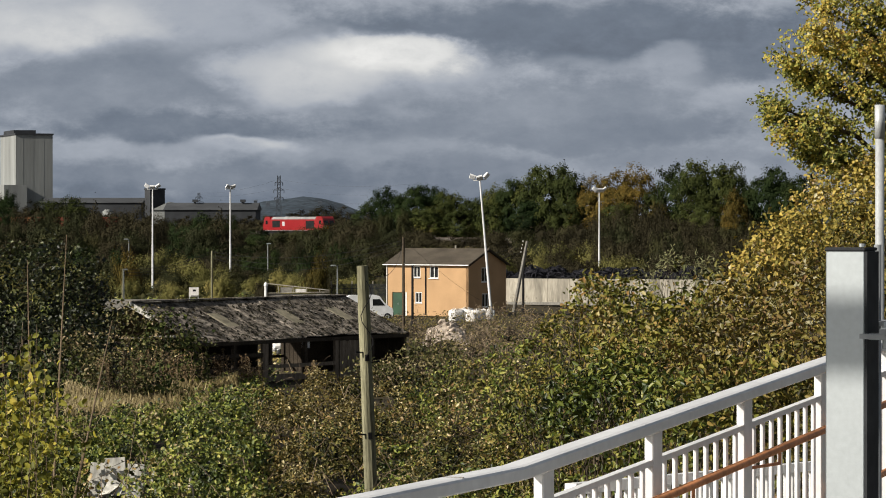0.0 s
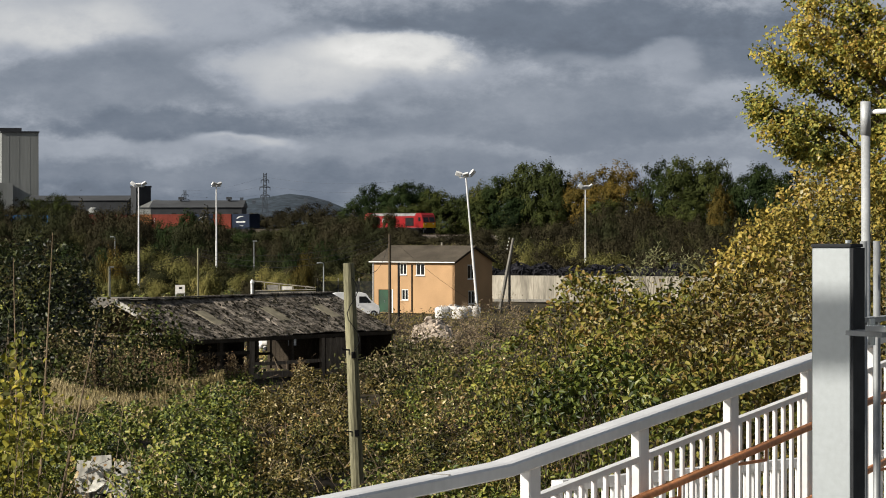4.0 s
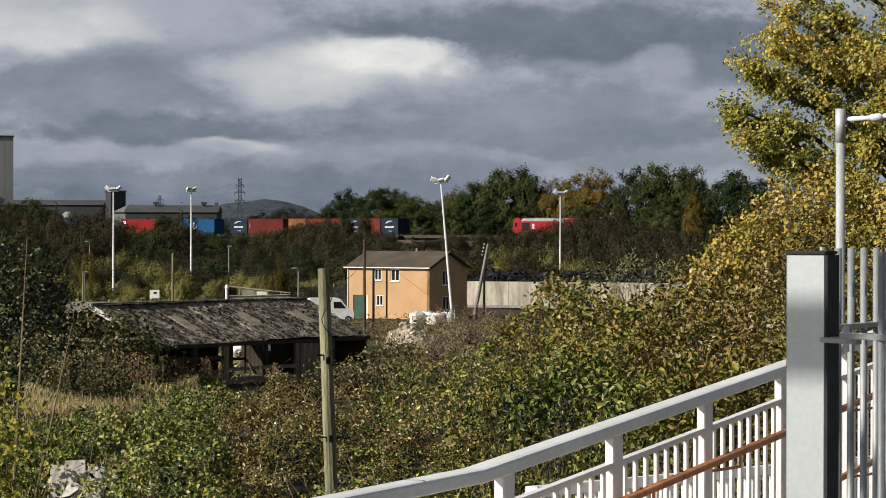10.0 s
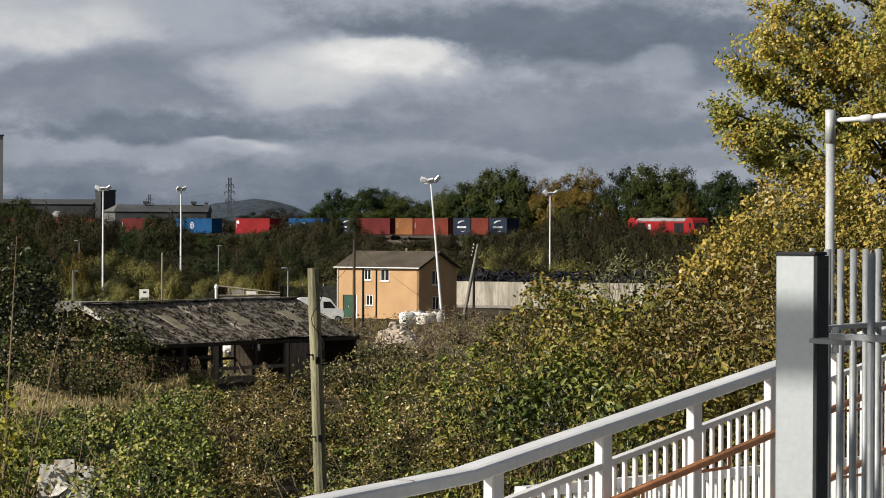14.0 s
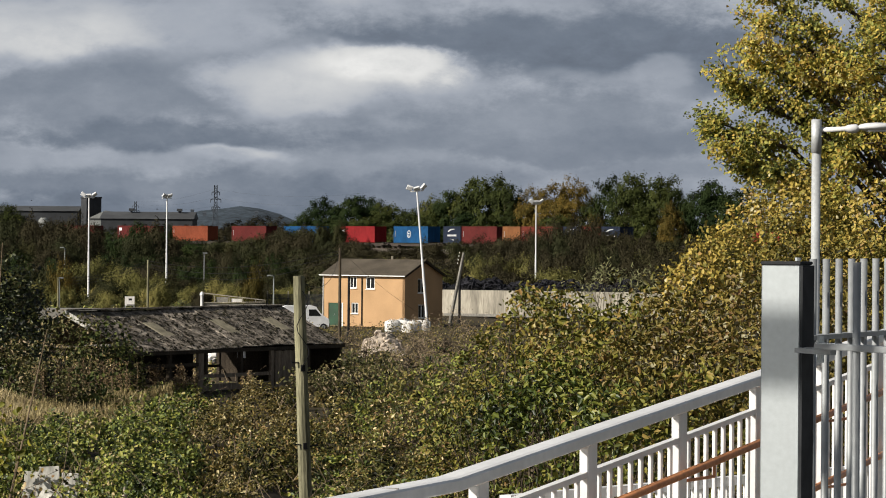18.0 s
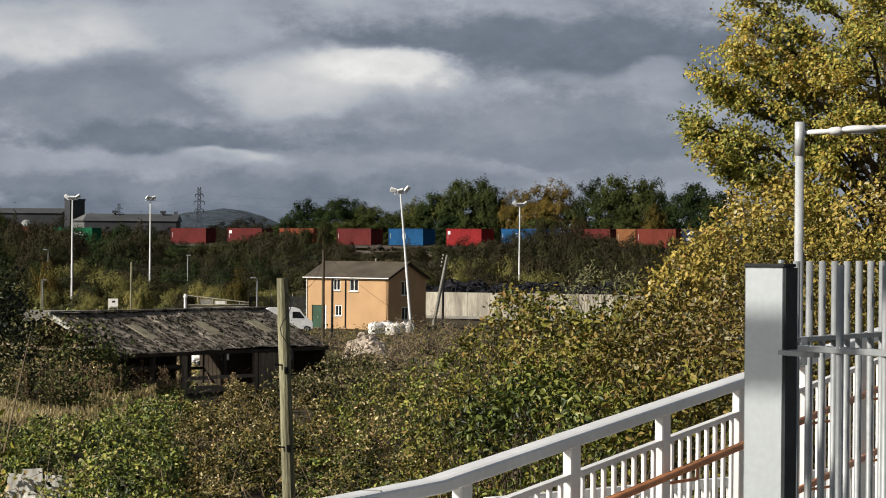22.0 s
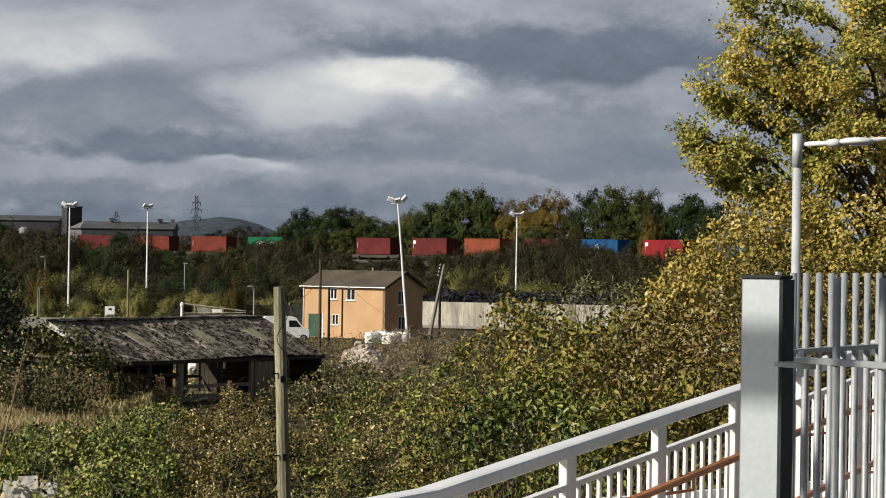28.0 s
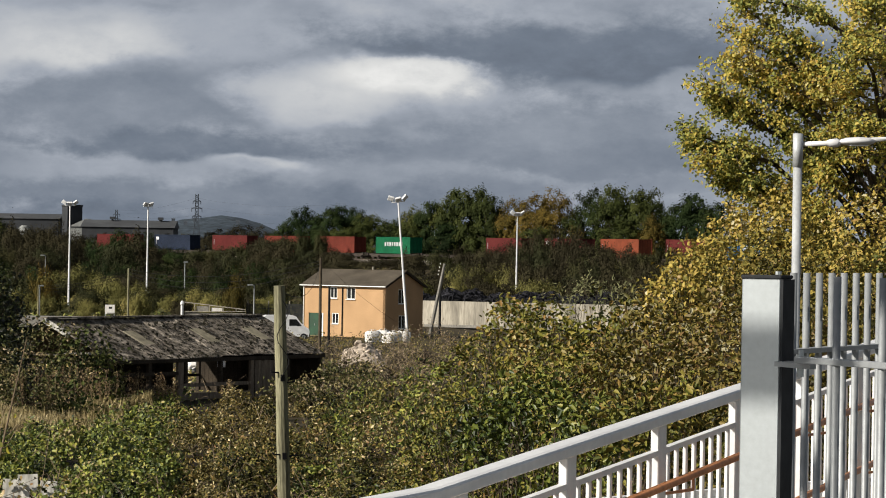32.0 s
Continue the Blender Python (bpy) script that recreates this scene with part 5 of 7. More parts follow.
def street_lamp():
    x, d = 4.798, 36.0
    top = 9.941
    ob = thing("street_lamp", pose(x, d, 0), "galvanised lamp column with a white side arm and flat lamp head", "street lamp")
    part("column", Geo().lathe((0, 0, 0), (0, 0, top - 0.36), ((0, 0.085), (0.2, 0.085), (0.21, 0.05), (1, 0.05)), n=20), M_GALVLAMP, ob, smooth=True)
    part("sleeve", Geo().tube((0, 0, top - 0.37), (0, 0, top), 0.057, n=20), M_GALVLAMP, ob, smooth=True)
    arm = part("arm", Geo().lathe((0.05, 0, top - 0.115), (0.47, -0.03, top - 0.095), ((0, 0.027), (0.62, 0.027), (0.7, 0.044), (0.9, 0.05), (1, 0.03)), n=16), M_WHITE, ob, "white side arm", True)
    body = Geo().lathe((0.40, 0, 0), (0.80, 0, 0.03), ((0, 0.03), (0.08, 0.075), (0.22, 0.105), (0.5, 0.12), (0.78, 0.105), (0.93, 0.07), (1, 0.02)), n=18)
    g = Geo().add(body.v, body.f, Matrix.Translation((0.05, -0.02, top - 0.085)) @ Matrix.Diagonal((1, 1.1, 0.42, 1)))
    hd = part("lamp_head", g, M_WHITE, ob, "white flat lamp head", True)
    part("lens", Geo().box((0.66, -0.02, top - 0.123), (0.2, 0.16, 0.012)), M_LAMPGLASS, hd)
    part("tail", Geo().lathe((0.78, -0.02, top - 0.062), (1.05, -0.02, top - 0.035), ((0, 0.03), (0.6, 0.024), (1, 0.012)), n=10), M_WHITE, ob)
    part("access_door", Geo().box((0, -0.083, 1.0), (0.09, 0.012, 0.5)), M_GALVLAMP, ob)
    return ob


street_lamp()

# ---- railway and train ----
TX = np.linspace(-330, 240, 5701)
TY = 585 - 1.732 * TX - 0.006 * TX * TX
TS = np.concatenate([[0], np.cumsum(np.hypot(np.diff(TX), np.diff(TY)))])
TS -= np.interp(0, TX, TS)
RAIL_Z = 6.72


def on_track(s, z=RAIL_Z):
    """The pose on the line at s metres along it; its x axis points ahead."""
    x = float(np.interp(s, TS, TX))
    return pose(x, track_y(x), z, 0, 0, math.degrees(math.atan2(-(1.732 + 0.012 * x), 1.0)))


def railway():
    g = Geo()
    rows = []
    prof = ((-3.6, 5.95), (-2.2, 6.42), (2.2, 6.42), (3.6, 5.95))
    for i in range(121):
        m = on_track(-290 + i * 4.0, 0)
        rows.append([m @ Vector((0, -a, z)) for a, z in prof])
    structure("track_bed", g.sheet(rows), M_BALLAST, "brown ballast of the railway line", "track bed")
    for o in (-0.7525, 0.7525):
        g = Geo()
        for i in range(120):
            a, b = on_track(-290 + i * 4.0, 0), on_track(-286 + i * 4.0, 0)
            g.beam(a @ Vector((0, o, 6.64)), b @ Vector((0, o, 6.64)), 0.07, 0.15)
        structure("rail", g, M_STEEL, "rusty steel running rail", "rail")
    g = Geo()
    for i in range(560):
        g.box((0, 0, 6.46), (0.25, 2.5, 0.18), on_track(-230 + i * 0.68, 0))
    tagged(part("sleepers", g, M_DARKCONC), "concrete sleepers under the rails", "sleepers", "", "stuff")


railway()
MOVING = []


def wheelset_part(ob, x, mat=None, r=0.46):
    w = part("wheelset", Geo().tube((0, -0.9, 0), (0, 0.9, 0), 0.09, n=8).tube((0, -0.82, 0), (0, -0.68, 0), r, n=18).tube((0, 0.68, 0), (0, 0.82, 0), r, n=18), M_CHASSIS, ob)
    w.location = (x, 0, r)
    return w


def locomotive():
    ob = thing("diesel_locomotive", on_track(-53.5), "bright red diesel freight locomotive with a grey roof", "locomotive")
    L = 21.3
    h = L / 2
    body = Geo()
    # long hood between the two cabs
    prof = [(-1.3, 1.25), (1.3, 1.25), (1.3, 3.3), (1.0, 3.75), (-1.0, 3.75), (-1.3, 3.3)]
    body.prism(prof, "x", L - 5.0, Matrix.Translation((-h + 2.5, 0, 0)))
    part("body", body, M_LOCORED, ob, "red body side")
    for s in (-1, 1):
        g = Geo()
        m = Matrix.Translation((s * (h - 2.5), 0, 0)) @ Matrix.Scale(s, 4, (1, 0, 0))
        o = [(0.003, 1.25), (2.45, 1.25), (2.5, 2.2), (2.05, 3.5), (1.6, 3.88), (0.003, 3.88)]
        g.prism(o, "y", 2.62, m @ Matrix.Translation((0, -1.31, 0)))
        cab = part("cab", g, M_LOCORED, ob)
        part("cab_front", Geo().box((2.52, 0, 1.7), (0.06, 2.5, 0.9), m), M_YELLOW, cab, "yellow warning end")
        for y in (-0.62, 0.62):
            part("windscreen", Geo().add([(2.50, y - 0.5, 2.3), (2.50, y + 0.5, 2.3), (2.15, y + 0.5, 3.2), (2.15, y - 0.5, 3.2), (2.40, y - 0.5, 2.28), (2.40, y + 0.5, 2.28), (2.05, y + 0.5, 3.2), (2.05, y - 0.5, 3.2)],
                 [(0, 1, 2, 3), (7, 6, 5, 4), (0, 4, 5, 1), (1, 5, 6, 2), (2, 6, 7, 3), (3, 7, 4, 0)], m), M_GLASS, cab)
            part("headlight", Geo().tube(m @ Vector((2.54, y * 1.3, 1.95)), m @ Vector((2.58, y * 1.3, 1.95)), 0.12, n=10), M_LAMPGLASS, cab)
            part("buffer", Geo().tube(m @ Vector((2.5, y * 1.4, 1.05)), m @ Vector((3.0, y * 1.4, 1.05)), 0.2, n=12), M_BLACK, cab)
        for y in (-1.318, 1.318):
            part("cab_window", Geo().box((1.25, y, 2.75), (0.75, 0.02, 0.7), m), M_GLASS, cab)
        part("snowplough", Geo().box((2.45, 0, 0.65), (0.2, 2.4, 0.7), m), M_BLACK, cab)
    for y in (-1.308, 1.308):
        part("side_grille", Geo().box((-6.0, y, 2.45), (2.7, 0.02, 1.3)), M_BLACK, ob, "dark side grille")
        part("side_grille", Geo().box((5.9, y, 2.3), (2.9, 0.02, 1.5)), M_BLACK, ob, "dark side grille")
        part("side_emblem", Geo().box((-3.4, y * 1.002, 2.5), (0.85, 0.02, 0.8)), M_MARK, ob, "white square emblem")
        part("sole_bar", Geo().box((0, y, 1.22), (L - 1.2, 0.03, 0.07)), M_GREYROOF, ob, "thin grey stripe along the frame")
    part("roof_panel", Geo().box((0, 0, 3.78), (L - 6, 1.9, 0.1)), M_GREYROOF, ob, "grey roof")
    part("roof_slope", Geo().beam((-h + 3, -1.17, 3.55), (h - 3, -1.17, 3.55), 0.5, 0.03, up=(0, -0.83, 0.55)), M_GREYROOF, ob)
    for x in (-3.5, -1.2, 1.1, 6.2):
        part("roof_fan", Geo().tube((x, 0, 3.81), (x, 0, 3.9), 0.75, n=16), M_BLACK if x > 0 else M_GREYROOF, ob)
    part("exhaust", Geo().box((3.1, 0, 3.88), (0.6, 0.4, 0.2)), M_BLACK, ob)
    part("fuel_tank", Geo().box((0, 0, 0.75), (5.0, 2.4, 0.8), None, 0.1), M_BLACK, ob)
    part("frame", Geo().box((0, 0, 1.1), (L - 1.0, 2.3, 0.25)), M_BLACK, ob)
    for s in (-1, 1):
        part("bogie_frame", Geo().box((s * 6.6, -1.05, 0.72), (4.8, 0.16, 0.34)).box((s * 6.6, 1.05, 0.72), (4.8, 0.16, 0.34)).box((s * 6.6, 0, 0.7), (0.6, 2.1, 0.3)), M_BLACK, ob)
        for dx in (-1.9, 0, 1.9):
            wheelset_part(ob, s * 6.6 + dx, r=0.53)
    MOVING.append((ob, -53.5, 0.0))
    return ob


locomotive()


def flat_wagon():
    ob = thing("container_wagon", on_track(-75), "dark skeletal container flat wagon on two bogies", "wagon", "container wagons")
    L = 18.3
    for y in (-0.95, 0.95):
        g = Geo().box((0, y, 0.83), (L - 0.4, 0.12, 0.30))
        g.box((0, y, 0.60), (9.5, 0.10, 0.28))
        part("side_sill", g, M_CHASSIS, ob)
    g = Geo()
    for i in range(9):
        g.box((-8.0 + i * 2.0, 0, 0.84), (0.18, 1.9, 0.2))
    g.box((0, 0, 0.75), (L - 0.6, 0.3, 0.3))
    part("cross_members", g, M_CHASSIS, ob)
    for s in (-1, 1):
        part("headstock", Geo().box((s * (L / 2 - 0.15), 0, 0.95), (0.3, 2.5, 0.35)), M_CHASSIS, ob)
        for y in (-0.87, 0.87):
            part("buffer", Geo().tube((s * L / 2, y, 1.0), (s * (L / 2 + 0.55), y, 1.0), 0.12, n=8).tube((s * (L / 2 + 0.55), y, 1.0), (s * (L / 2 + 0.6), y, 1.0), 0.22, n=10), M_CHASSIS, ob)
        part("bogie_frame", Geo().box((s * 6.9, -0.98, 0.55), (2.5, 0.14, 0.3)).box((s * 6.9, 0.98, 0.55), (2.5, 0.14, 0.3)).box((s * 6.9, 0, 0.55), (0.4, 1.9, 0.25)), M_CHASSIS, ob)
        for dx in (-0.9, 0.9):
            wheelset_part(ob, s * 6.9 + dx, r=0.42)
    g = Geo()
    for i in range(6):
        for y in (-1.05, 1.05):
            g.box((-8.6 + i * 3.44, y, 1.0), (0.2, 0.14, 0.05))
    tagged(part("container_spigot", g, M_CHASSIS, ob), kind="stuff")
    return ob


MC = {}
for key, c in (("red", (0.40, 0.03, 0.035)), ("dark_red", (0.19, 0.036, 0.034)), ("brown_red", (0.25, 0.055, 0.037)), ("orange", (0.38, 0.10, 0.05)), ("tan", (0.40, 0.17, 0.07)), ("blue", (0.02, 0.125, 0.32)),
               ("navy", (0.035, 0.05, 0.09)), ("green", (0.015, 0.20, 0.09)), ("bright_red", (0.68, 0.02, 0.02))):
    MC[key] = material("container_" + key, tuple(0.46 * q for q in c), 0.8, grain=3, mix=0.1, stain=0.5, stain_amount=0.2, bump=0.04)


def container(key, length, mark, label):
    """A corrugated steel box with corner posts, rails, doors and side lettering."""
    ob = thing("shipping_container", Matrix.Identity(4), label, "container", "containers on the train")
    W, H = 2.44, 2.896
    mat = MC[key]
    n = int(length / 0.28)
    for s in (-1, 1):
        rows = [[], []]
        for i in range(n * 4 + 1):
            x = -length / 2 + 0.14 + (length - 0.28) * i / (n * 4)
            y = s * (W / 2 - (0.012 if (i % 4) in (1, 2) else 0.055))
            rows[0].append((x, y, 0.16))
            rows[1].append((x, y, H - 0.12))
        part("side_panel", Geo().sheet(rows), mat, ob)
    rows = [[(length / 2 - 0.03 - (0.04 if (i % 4) in (1, 2) else 0), -W / 2 + 0.1 + (W - 0.2) * i / 32, z) for i in range(33)] for z in (0.16, H - 0.12)]
    part("front_panel", Geo().sheet(rows), mat, ob)
    for s in (-1, 1):
        d = part("door", Geo().box((-length / 2 + 0.06, s * 0.58, H / 2), (0.06, 1.1, H - 0.3)), mat, ob)
        for y in (0.3, 0.85):
            part("locking_bar", Geo().tube((-length / 2, s * y, 0.2), (-length / 2, s * y, H - 0.15), 0.025, n=6), M_GALV, d)
    part("roof", Geo().box((0, 0, H - 0.03), (length - 0.05, W - 0.05, 0.04)), mat, ob)
    part("floor", Geo().box((0, 0, 0.1), (length - 0.05, W - 0.06, 0.12)), M_CHASSIS, ob)
    for sx in (-1, 1):
        for sy in (-1, 1):
            part("corner_post", Geo().box((sx * (length / 2 - 0.08), sy * (W / 2 - 0.07), H / 2), (0.16, 0.14, H - 0.002)), mat, ob)
    for sy in (-1, 1):
        for zz, hh in ((H - 0.07, 0.13), (0.1, 0.16)):
            part("side_rail", Geo().box((0, sy * (W / 2 - 0.04), zz), (length - 0.32, 0.08, hh)), mat, ob)
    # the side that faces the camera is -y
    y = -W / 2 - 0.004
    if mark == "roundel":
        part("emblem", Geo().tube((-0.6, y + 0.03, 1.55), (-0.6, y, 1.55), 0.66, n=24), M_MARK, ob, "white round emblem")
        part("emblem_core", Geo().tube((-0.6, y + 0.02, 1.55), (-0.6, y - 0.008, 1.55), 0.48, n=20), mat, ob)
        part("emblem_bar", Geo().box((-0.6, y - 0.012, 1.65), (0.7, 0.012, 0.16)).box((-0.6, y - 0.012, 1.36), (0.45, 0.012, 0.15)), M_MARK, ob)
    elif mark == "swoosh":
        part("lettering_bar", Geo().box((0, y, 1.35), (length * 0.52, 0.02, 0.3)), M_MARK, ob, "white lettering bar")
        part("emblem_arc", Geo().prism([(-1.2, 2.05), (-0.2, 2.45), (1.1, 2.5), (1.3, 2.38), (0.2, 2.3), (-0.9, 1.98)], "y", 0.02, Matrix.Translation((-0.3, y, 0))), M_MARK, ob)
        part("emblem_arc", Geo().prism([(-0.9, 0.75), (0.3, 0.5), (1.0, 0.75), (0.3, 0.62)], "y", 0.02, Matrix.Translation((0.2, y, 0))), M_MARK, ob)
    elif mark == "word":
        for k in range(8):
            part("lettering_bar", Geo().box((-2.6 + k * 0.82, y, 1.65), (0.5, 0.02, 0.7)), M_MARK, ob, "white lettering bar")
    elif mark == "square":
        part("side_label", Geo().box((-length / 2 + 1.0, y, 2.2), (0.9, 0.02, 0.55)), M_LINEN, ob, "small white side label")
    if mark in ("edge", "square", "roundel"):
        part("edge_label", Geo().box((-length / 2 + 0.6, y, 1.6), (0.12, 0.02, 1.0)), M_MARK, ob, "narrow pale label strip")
    return ob


LOADS = (  # wagon centre, then colour, length, centre, mark, words
    (-75.6, ()),
    (-94.6, ()),
    (-113.8, (("navy", 6.06, -107.8, "swoosh", "navy blue twenty-foot container with white lettering"), ("brown_red", 6.06, -114.2, "", "plain brown-red twenty-foot steel container"), ("navy", 6.06, -120.5, "swoosh", "navy blue twenty-foot container with white lettering"))),
    (-134.3, (("brown_red", 12.19, -131.5, "edge", "brown-red forty-foot shipping container"), ("tan", 6.06, -141.0, "edge", "tan orange twenty-foot steel container"))),
    (-154.6, (("dark_red", 12.19, -152.2, "edge", "dark red forty-foot shipping container"), ("navy", 6.06, -161.7, "swoosh", "navy blue twenty-foot container with white lettering"))),
    (-175.4, (("blue", 12.19, -176.3, "roundel", "blue forty-foot container with a white round emblem"),)),
    (-195.2, (("red", 12.19, -195.3, "square", "red forty-foot container with a small white label"),)),
    (-215.6, (("blue", 12.19, -215.7, "roundel", "blue forty-foot container with a white round emblem"),)),
    (-234.3, (("dark_red", 12.19, -234.2, "edge", "dark red forty-foot shipping container"),)),
    (-254.8, (("orange", 12.19, -254.9, "edge", "orange-red forty-foot shipping container"),)),
    (-273.2, (("dark_red", 12.19, -273.3, "square", "dark red forty-foot container with a small white label"),)),
    (-293.2, (("dark_red", 12.19, -293.2, "edge", "dark red forty-foot shipping container"),)),
    (-312.8, ()),
    (-332.0, (("green", 12.19, -332.0, "word", "green forty-foot container with large white lettering"),)),
    (-351.8, (("brown_red", 12.19, -351.9, "edge", "brown-red forty-foot shipping container"),)),
    (-371.6, (("brown_red", 12.19, -371.9, "", "brown-red forty-foot shipping container"),)),
    (-390.4, (("dark_red", 12.19, -390.4, "edge", "dark red forty-foot shipping container"),)),
    (-410.4, (("navy", 12.19, -410.5, "square", "navy blue forty-foot container with a white label"),)),
    (-430.0, (("dark_red", 12.19, -429.9, "", "dark red forty-foot shipping container"),)),
)
first_wagon, models = flat_wagon(), {}
for centre, boxes in LOADS:
    w = first_wagon if not MOVING[1:] else copy_thing(first_wagon, on_track(centre))
    MOVING.append((w, centre, 0.0))
    for key, length, c, mark, words in boxes:
        kind = (key, length, mark)
        if kind in models:
            b = copy_thing(models[kind], on_track(c, RAIL_Z + 1.03))
        else:
            b = models[kind] = container(key, length, mark, words)
        MOVING.append((b, c, 1.03))

# ---- plan of the planting: bearing, top, distance, half width, kind ----
FAR_TREES = (
    (660, 352, 640, 34, "dark"), (690, 332, 630, 36, "dark"), (735, 326, 625, 42, "dark"), (765, 322, 628, 40, "dark"), (800, 340, 622, 40, "green"),
    (845, 345, 610, 34, "green"), (880, 325, 600, 36, "green"), (912, 312, 596, 38, "dark"), (950, 292, 590, 44, "green"), (985, 288, 584, 46, "green"), (1015, 300, 580, 36, "green"),
    (1050, 312, 575, 36, "orange"), (1090, 304, 570, 46, "orange"), (1130, 300, 566, 42, "orange"), (1160, 330, 560, 26, "green"),
    (1195, 292, 556, 40, "dark"), (1235, 282, 550, 46, "green"), (1280, 286, 546, 44, "green"), (1310, 308, 540, 34, "green"), (1345, 305, 532, 34, "dark"), (1378, 288, 528, 42, "dark"), (1420, 300, 524, 40, "dark"),
    (820, 365, 606, 30, "green"), (880, 352, 596, 34, "green"), (940, 350, 585, 40, "dark"), (1010, 350, 575, 40, "green"), (1100, 355, 560, 40, "green"), (1250, 340, 535, 44, "green"), (1300, 338, 528, 26, "orange"), (1165, 362, 552, 26, "orange"),
    (760, 362, 612, 40, "green"), (710, 365, 616, 36, "dark"),
    (12, 336, 735, 26, "dark"), (-40, 340, 735, 40, "dark"), (130, 345, 730, 30, "green"), (90, 352, 730, 40, "green"), (60, 362, 725, 36, "brown"), (20, 370, 725, 36, "brown"),
    (520, 374, 720, 40, "brown"), (570, 367, 712, 40, "brown"), (610, 372, 700, 36, "brown"), (440, 384, 725, 34, "brown"), (330, 384, 760, 30, "brown"), (365, 387, 750, 32, "brown"), (400, 384, 740, 32, "brown"), (295, 388, 760, 28, "brown"), (480, 384, 720, 34, "brown"), (170, 372, 735, 40, "brown"), (215, 378, 735, 40, "brown"),
)


def shrub_plan():
    """Shrubs down the front of the bank: a fixed top line next to the train, lower rows before it."""
    r = random.Random(23)
    rows = []
    line = ((-80, 366, "brown"), (-40, 370, "green"), (0, 366, "dark"), (40, 372, "brown"), (85, 368, "green"), (130, 366, "green"), (175, 374, "brown"), (214, 372, "brown"), (250, 376, "brown"), (282, 392, "brown"), (318, 400, "dark"), (345, 390, "dark"), (370, 384, "dark"), (398, 388, "dark"),
            (425, 405, "brown"), (460, 410, "dark"), (500, 408, "green"), (540, 405, "green"), (578, 398, "green"), (610, 388, "brown"), (640, 384, "green"), (665, 386, "green"), (681, 378, "green"), (698, 405, "green"), (716, 376, "green"), (732, 408, "brown"), (749, 409, "brown"),
            (762, 421, "brown"), (800, 423, "brown"), (838, 418, "brown"), (880, 410, "brown"), (925, 406, "green"), (965, 402, "brown"), (1005, 398, "brown"), (1040, 398, "brown"), (1065, 386, "brown"), (1095, 377, "brown"), (1128, 377, "brown"), (1160, 379, "brown"), (1192, 384, "brown"), (1222, 391, "brown"), (1260, 398, "brown"), (1300, 400, "green"), (1345, 396, "brown"), (1400, 396, "brown"))
    for px, top, key in line:
        b = (px - 784) / 5800
        x = 0.0
        for _ in range(30):
            x = b * track_y(x)
        d = track_y(x) - (13 if 600 < px < 740 else 16)
        lone = px in (681, 716)
        rows.append((px, top, d, 15 if lone else r.uniform(24, 32), key))
        if lone or 740 < px < 860:
            continue
        for k, (back, drop) in enumerate(((34, 14), (54, 28), (74, 42), (94, 54))):
            if d - back < 372:
                continue
            q = px + r.uniform(-16, 16)
            kk = r.choice({"brown": ("brown", "brown", "brown", "green"), "green": ("green", "green", "brown"), "dark": ("dark", "green", "brown")}[key])
            rows.append((q, top + drop + r.uniform(-7, 7), d - back + r.uniform(-6, 6), r.uniform(28, 40), kk))
    for px in range(-60, 640, 34):
        for d, top, kinds in ((470, 448, ("brown", "dark", "brown")), (440, 460, ("brown", "green", "dark")), (408, 472, ("olive", "brown", "green")), (380, 484, ("olive", "olive", "green")), (352, 497, ("olive", "olive", "green", "brown"))):
            if (235 < px < 305 and d < 392) or (385 < px < 430 and d < 380):
                continue
            if r.random() < 0.8:
                rows.append((px + r.uniform(-15, 15), top + r.uniform(-9, 6), d + r.uniform(-12, 12), r.uniform(24, 40), r.choice(kinds)))
    for px in range(760, 1420, 40):
        for d, top in ((455, 446), (425, 456), (400, 466)):
            rows.append((px + r.uniform(-15, 15), top + r.uniform(-9, 6), d + r.uniform(-8, 8), r.uniform(26, 40), r.choice(("brown", "olive", "olive"))))
    rows += [(285, 452, 402, 44, "olive"), (250, 462, 405, 40, "olive"), (320, 466, 402, 36, "olive"), (270, 490, 396, 44, "olive"), (310, 500, 394, 36, "olive"), (235, 500, 394, 36, "olive"), (225, 455, 360, 24, "orange"), (560, 462, 345, 22, "orange"), (720, 440, 500, 40, "brown"), (365, 402, 560, 34, "green")]
    return rows


FAR_SHRUBS = shrub_plan()
IVY = {"mat": L_HAWTHORN, "leaf": 0.24, "shape": OVAL, "cover": 2.0, "name": "hawthorn_bush", "label": "dark green dense hawthorn bush, ivy-grown"}
BLACK = {"mat": L_BLACKTHORN, "leaf": 0.24, "shape": OVAL, "cover": 2.0, "name": "hawthorn_bush", "label": "blackish green dense hawthorn bush"}
MIX = {"mat": L_HEDGE, "leaf": 0.19, "shape": FOLD, "cover": 2.0, "name": "scrub_bush", "label": "tangled scrub bush by the shed, green and reddish brown"}
TWIGGY = {"mat": L_TWIG, "leaf": 0.3, "shape": BLADE * np.array([1, 1.6, 1]), "cover": 2.2, "name": "bare_bush", "label": "bare grey-brown twiggy bush beside the yard"}
WILLOW = {"mat": L_WILLOW, "leaf": 0.16, "shape": BLADE * np.array([1, 4, 1]), "cover": 0.6, "name": "willow_bush", "label": "thin grey-green willow bush before the wall"}
OCHRE = {"mat": L_OCHRE, "leaf": 0.104, "shape": FOLD, "label": "leafy sycamore sapling turned ochre and brown"}
NEARMIX = {"mat": L_BRAMBLE, "leaf": 0.115, "name": "scrub_bush", "label": "tangled green and brown scrub bush in the thicket"}
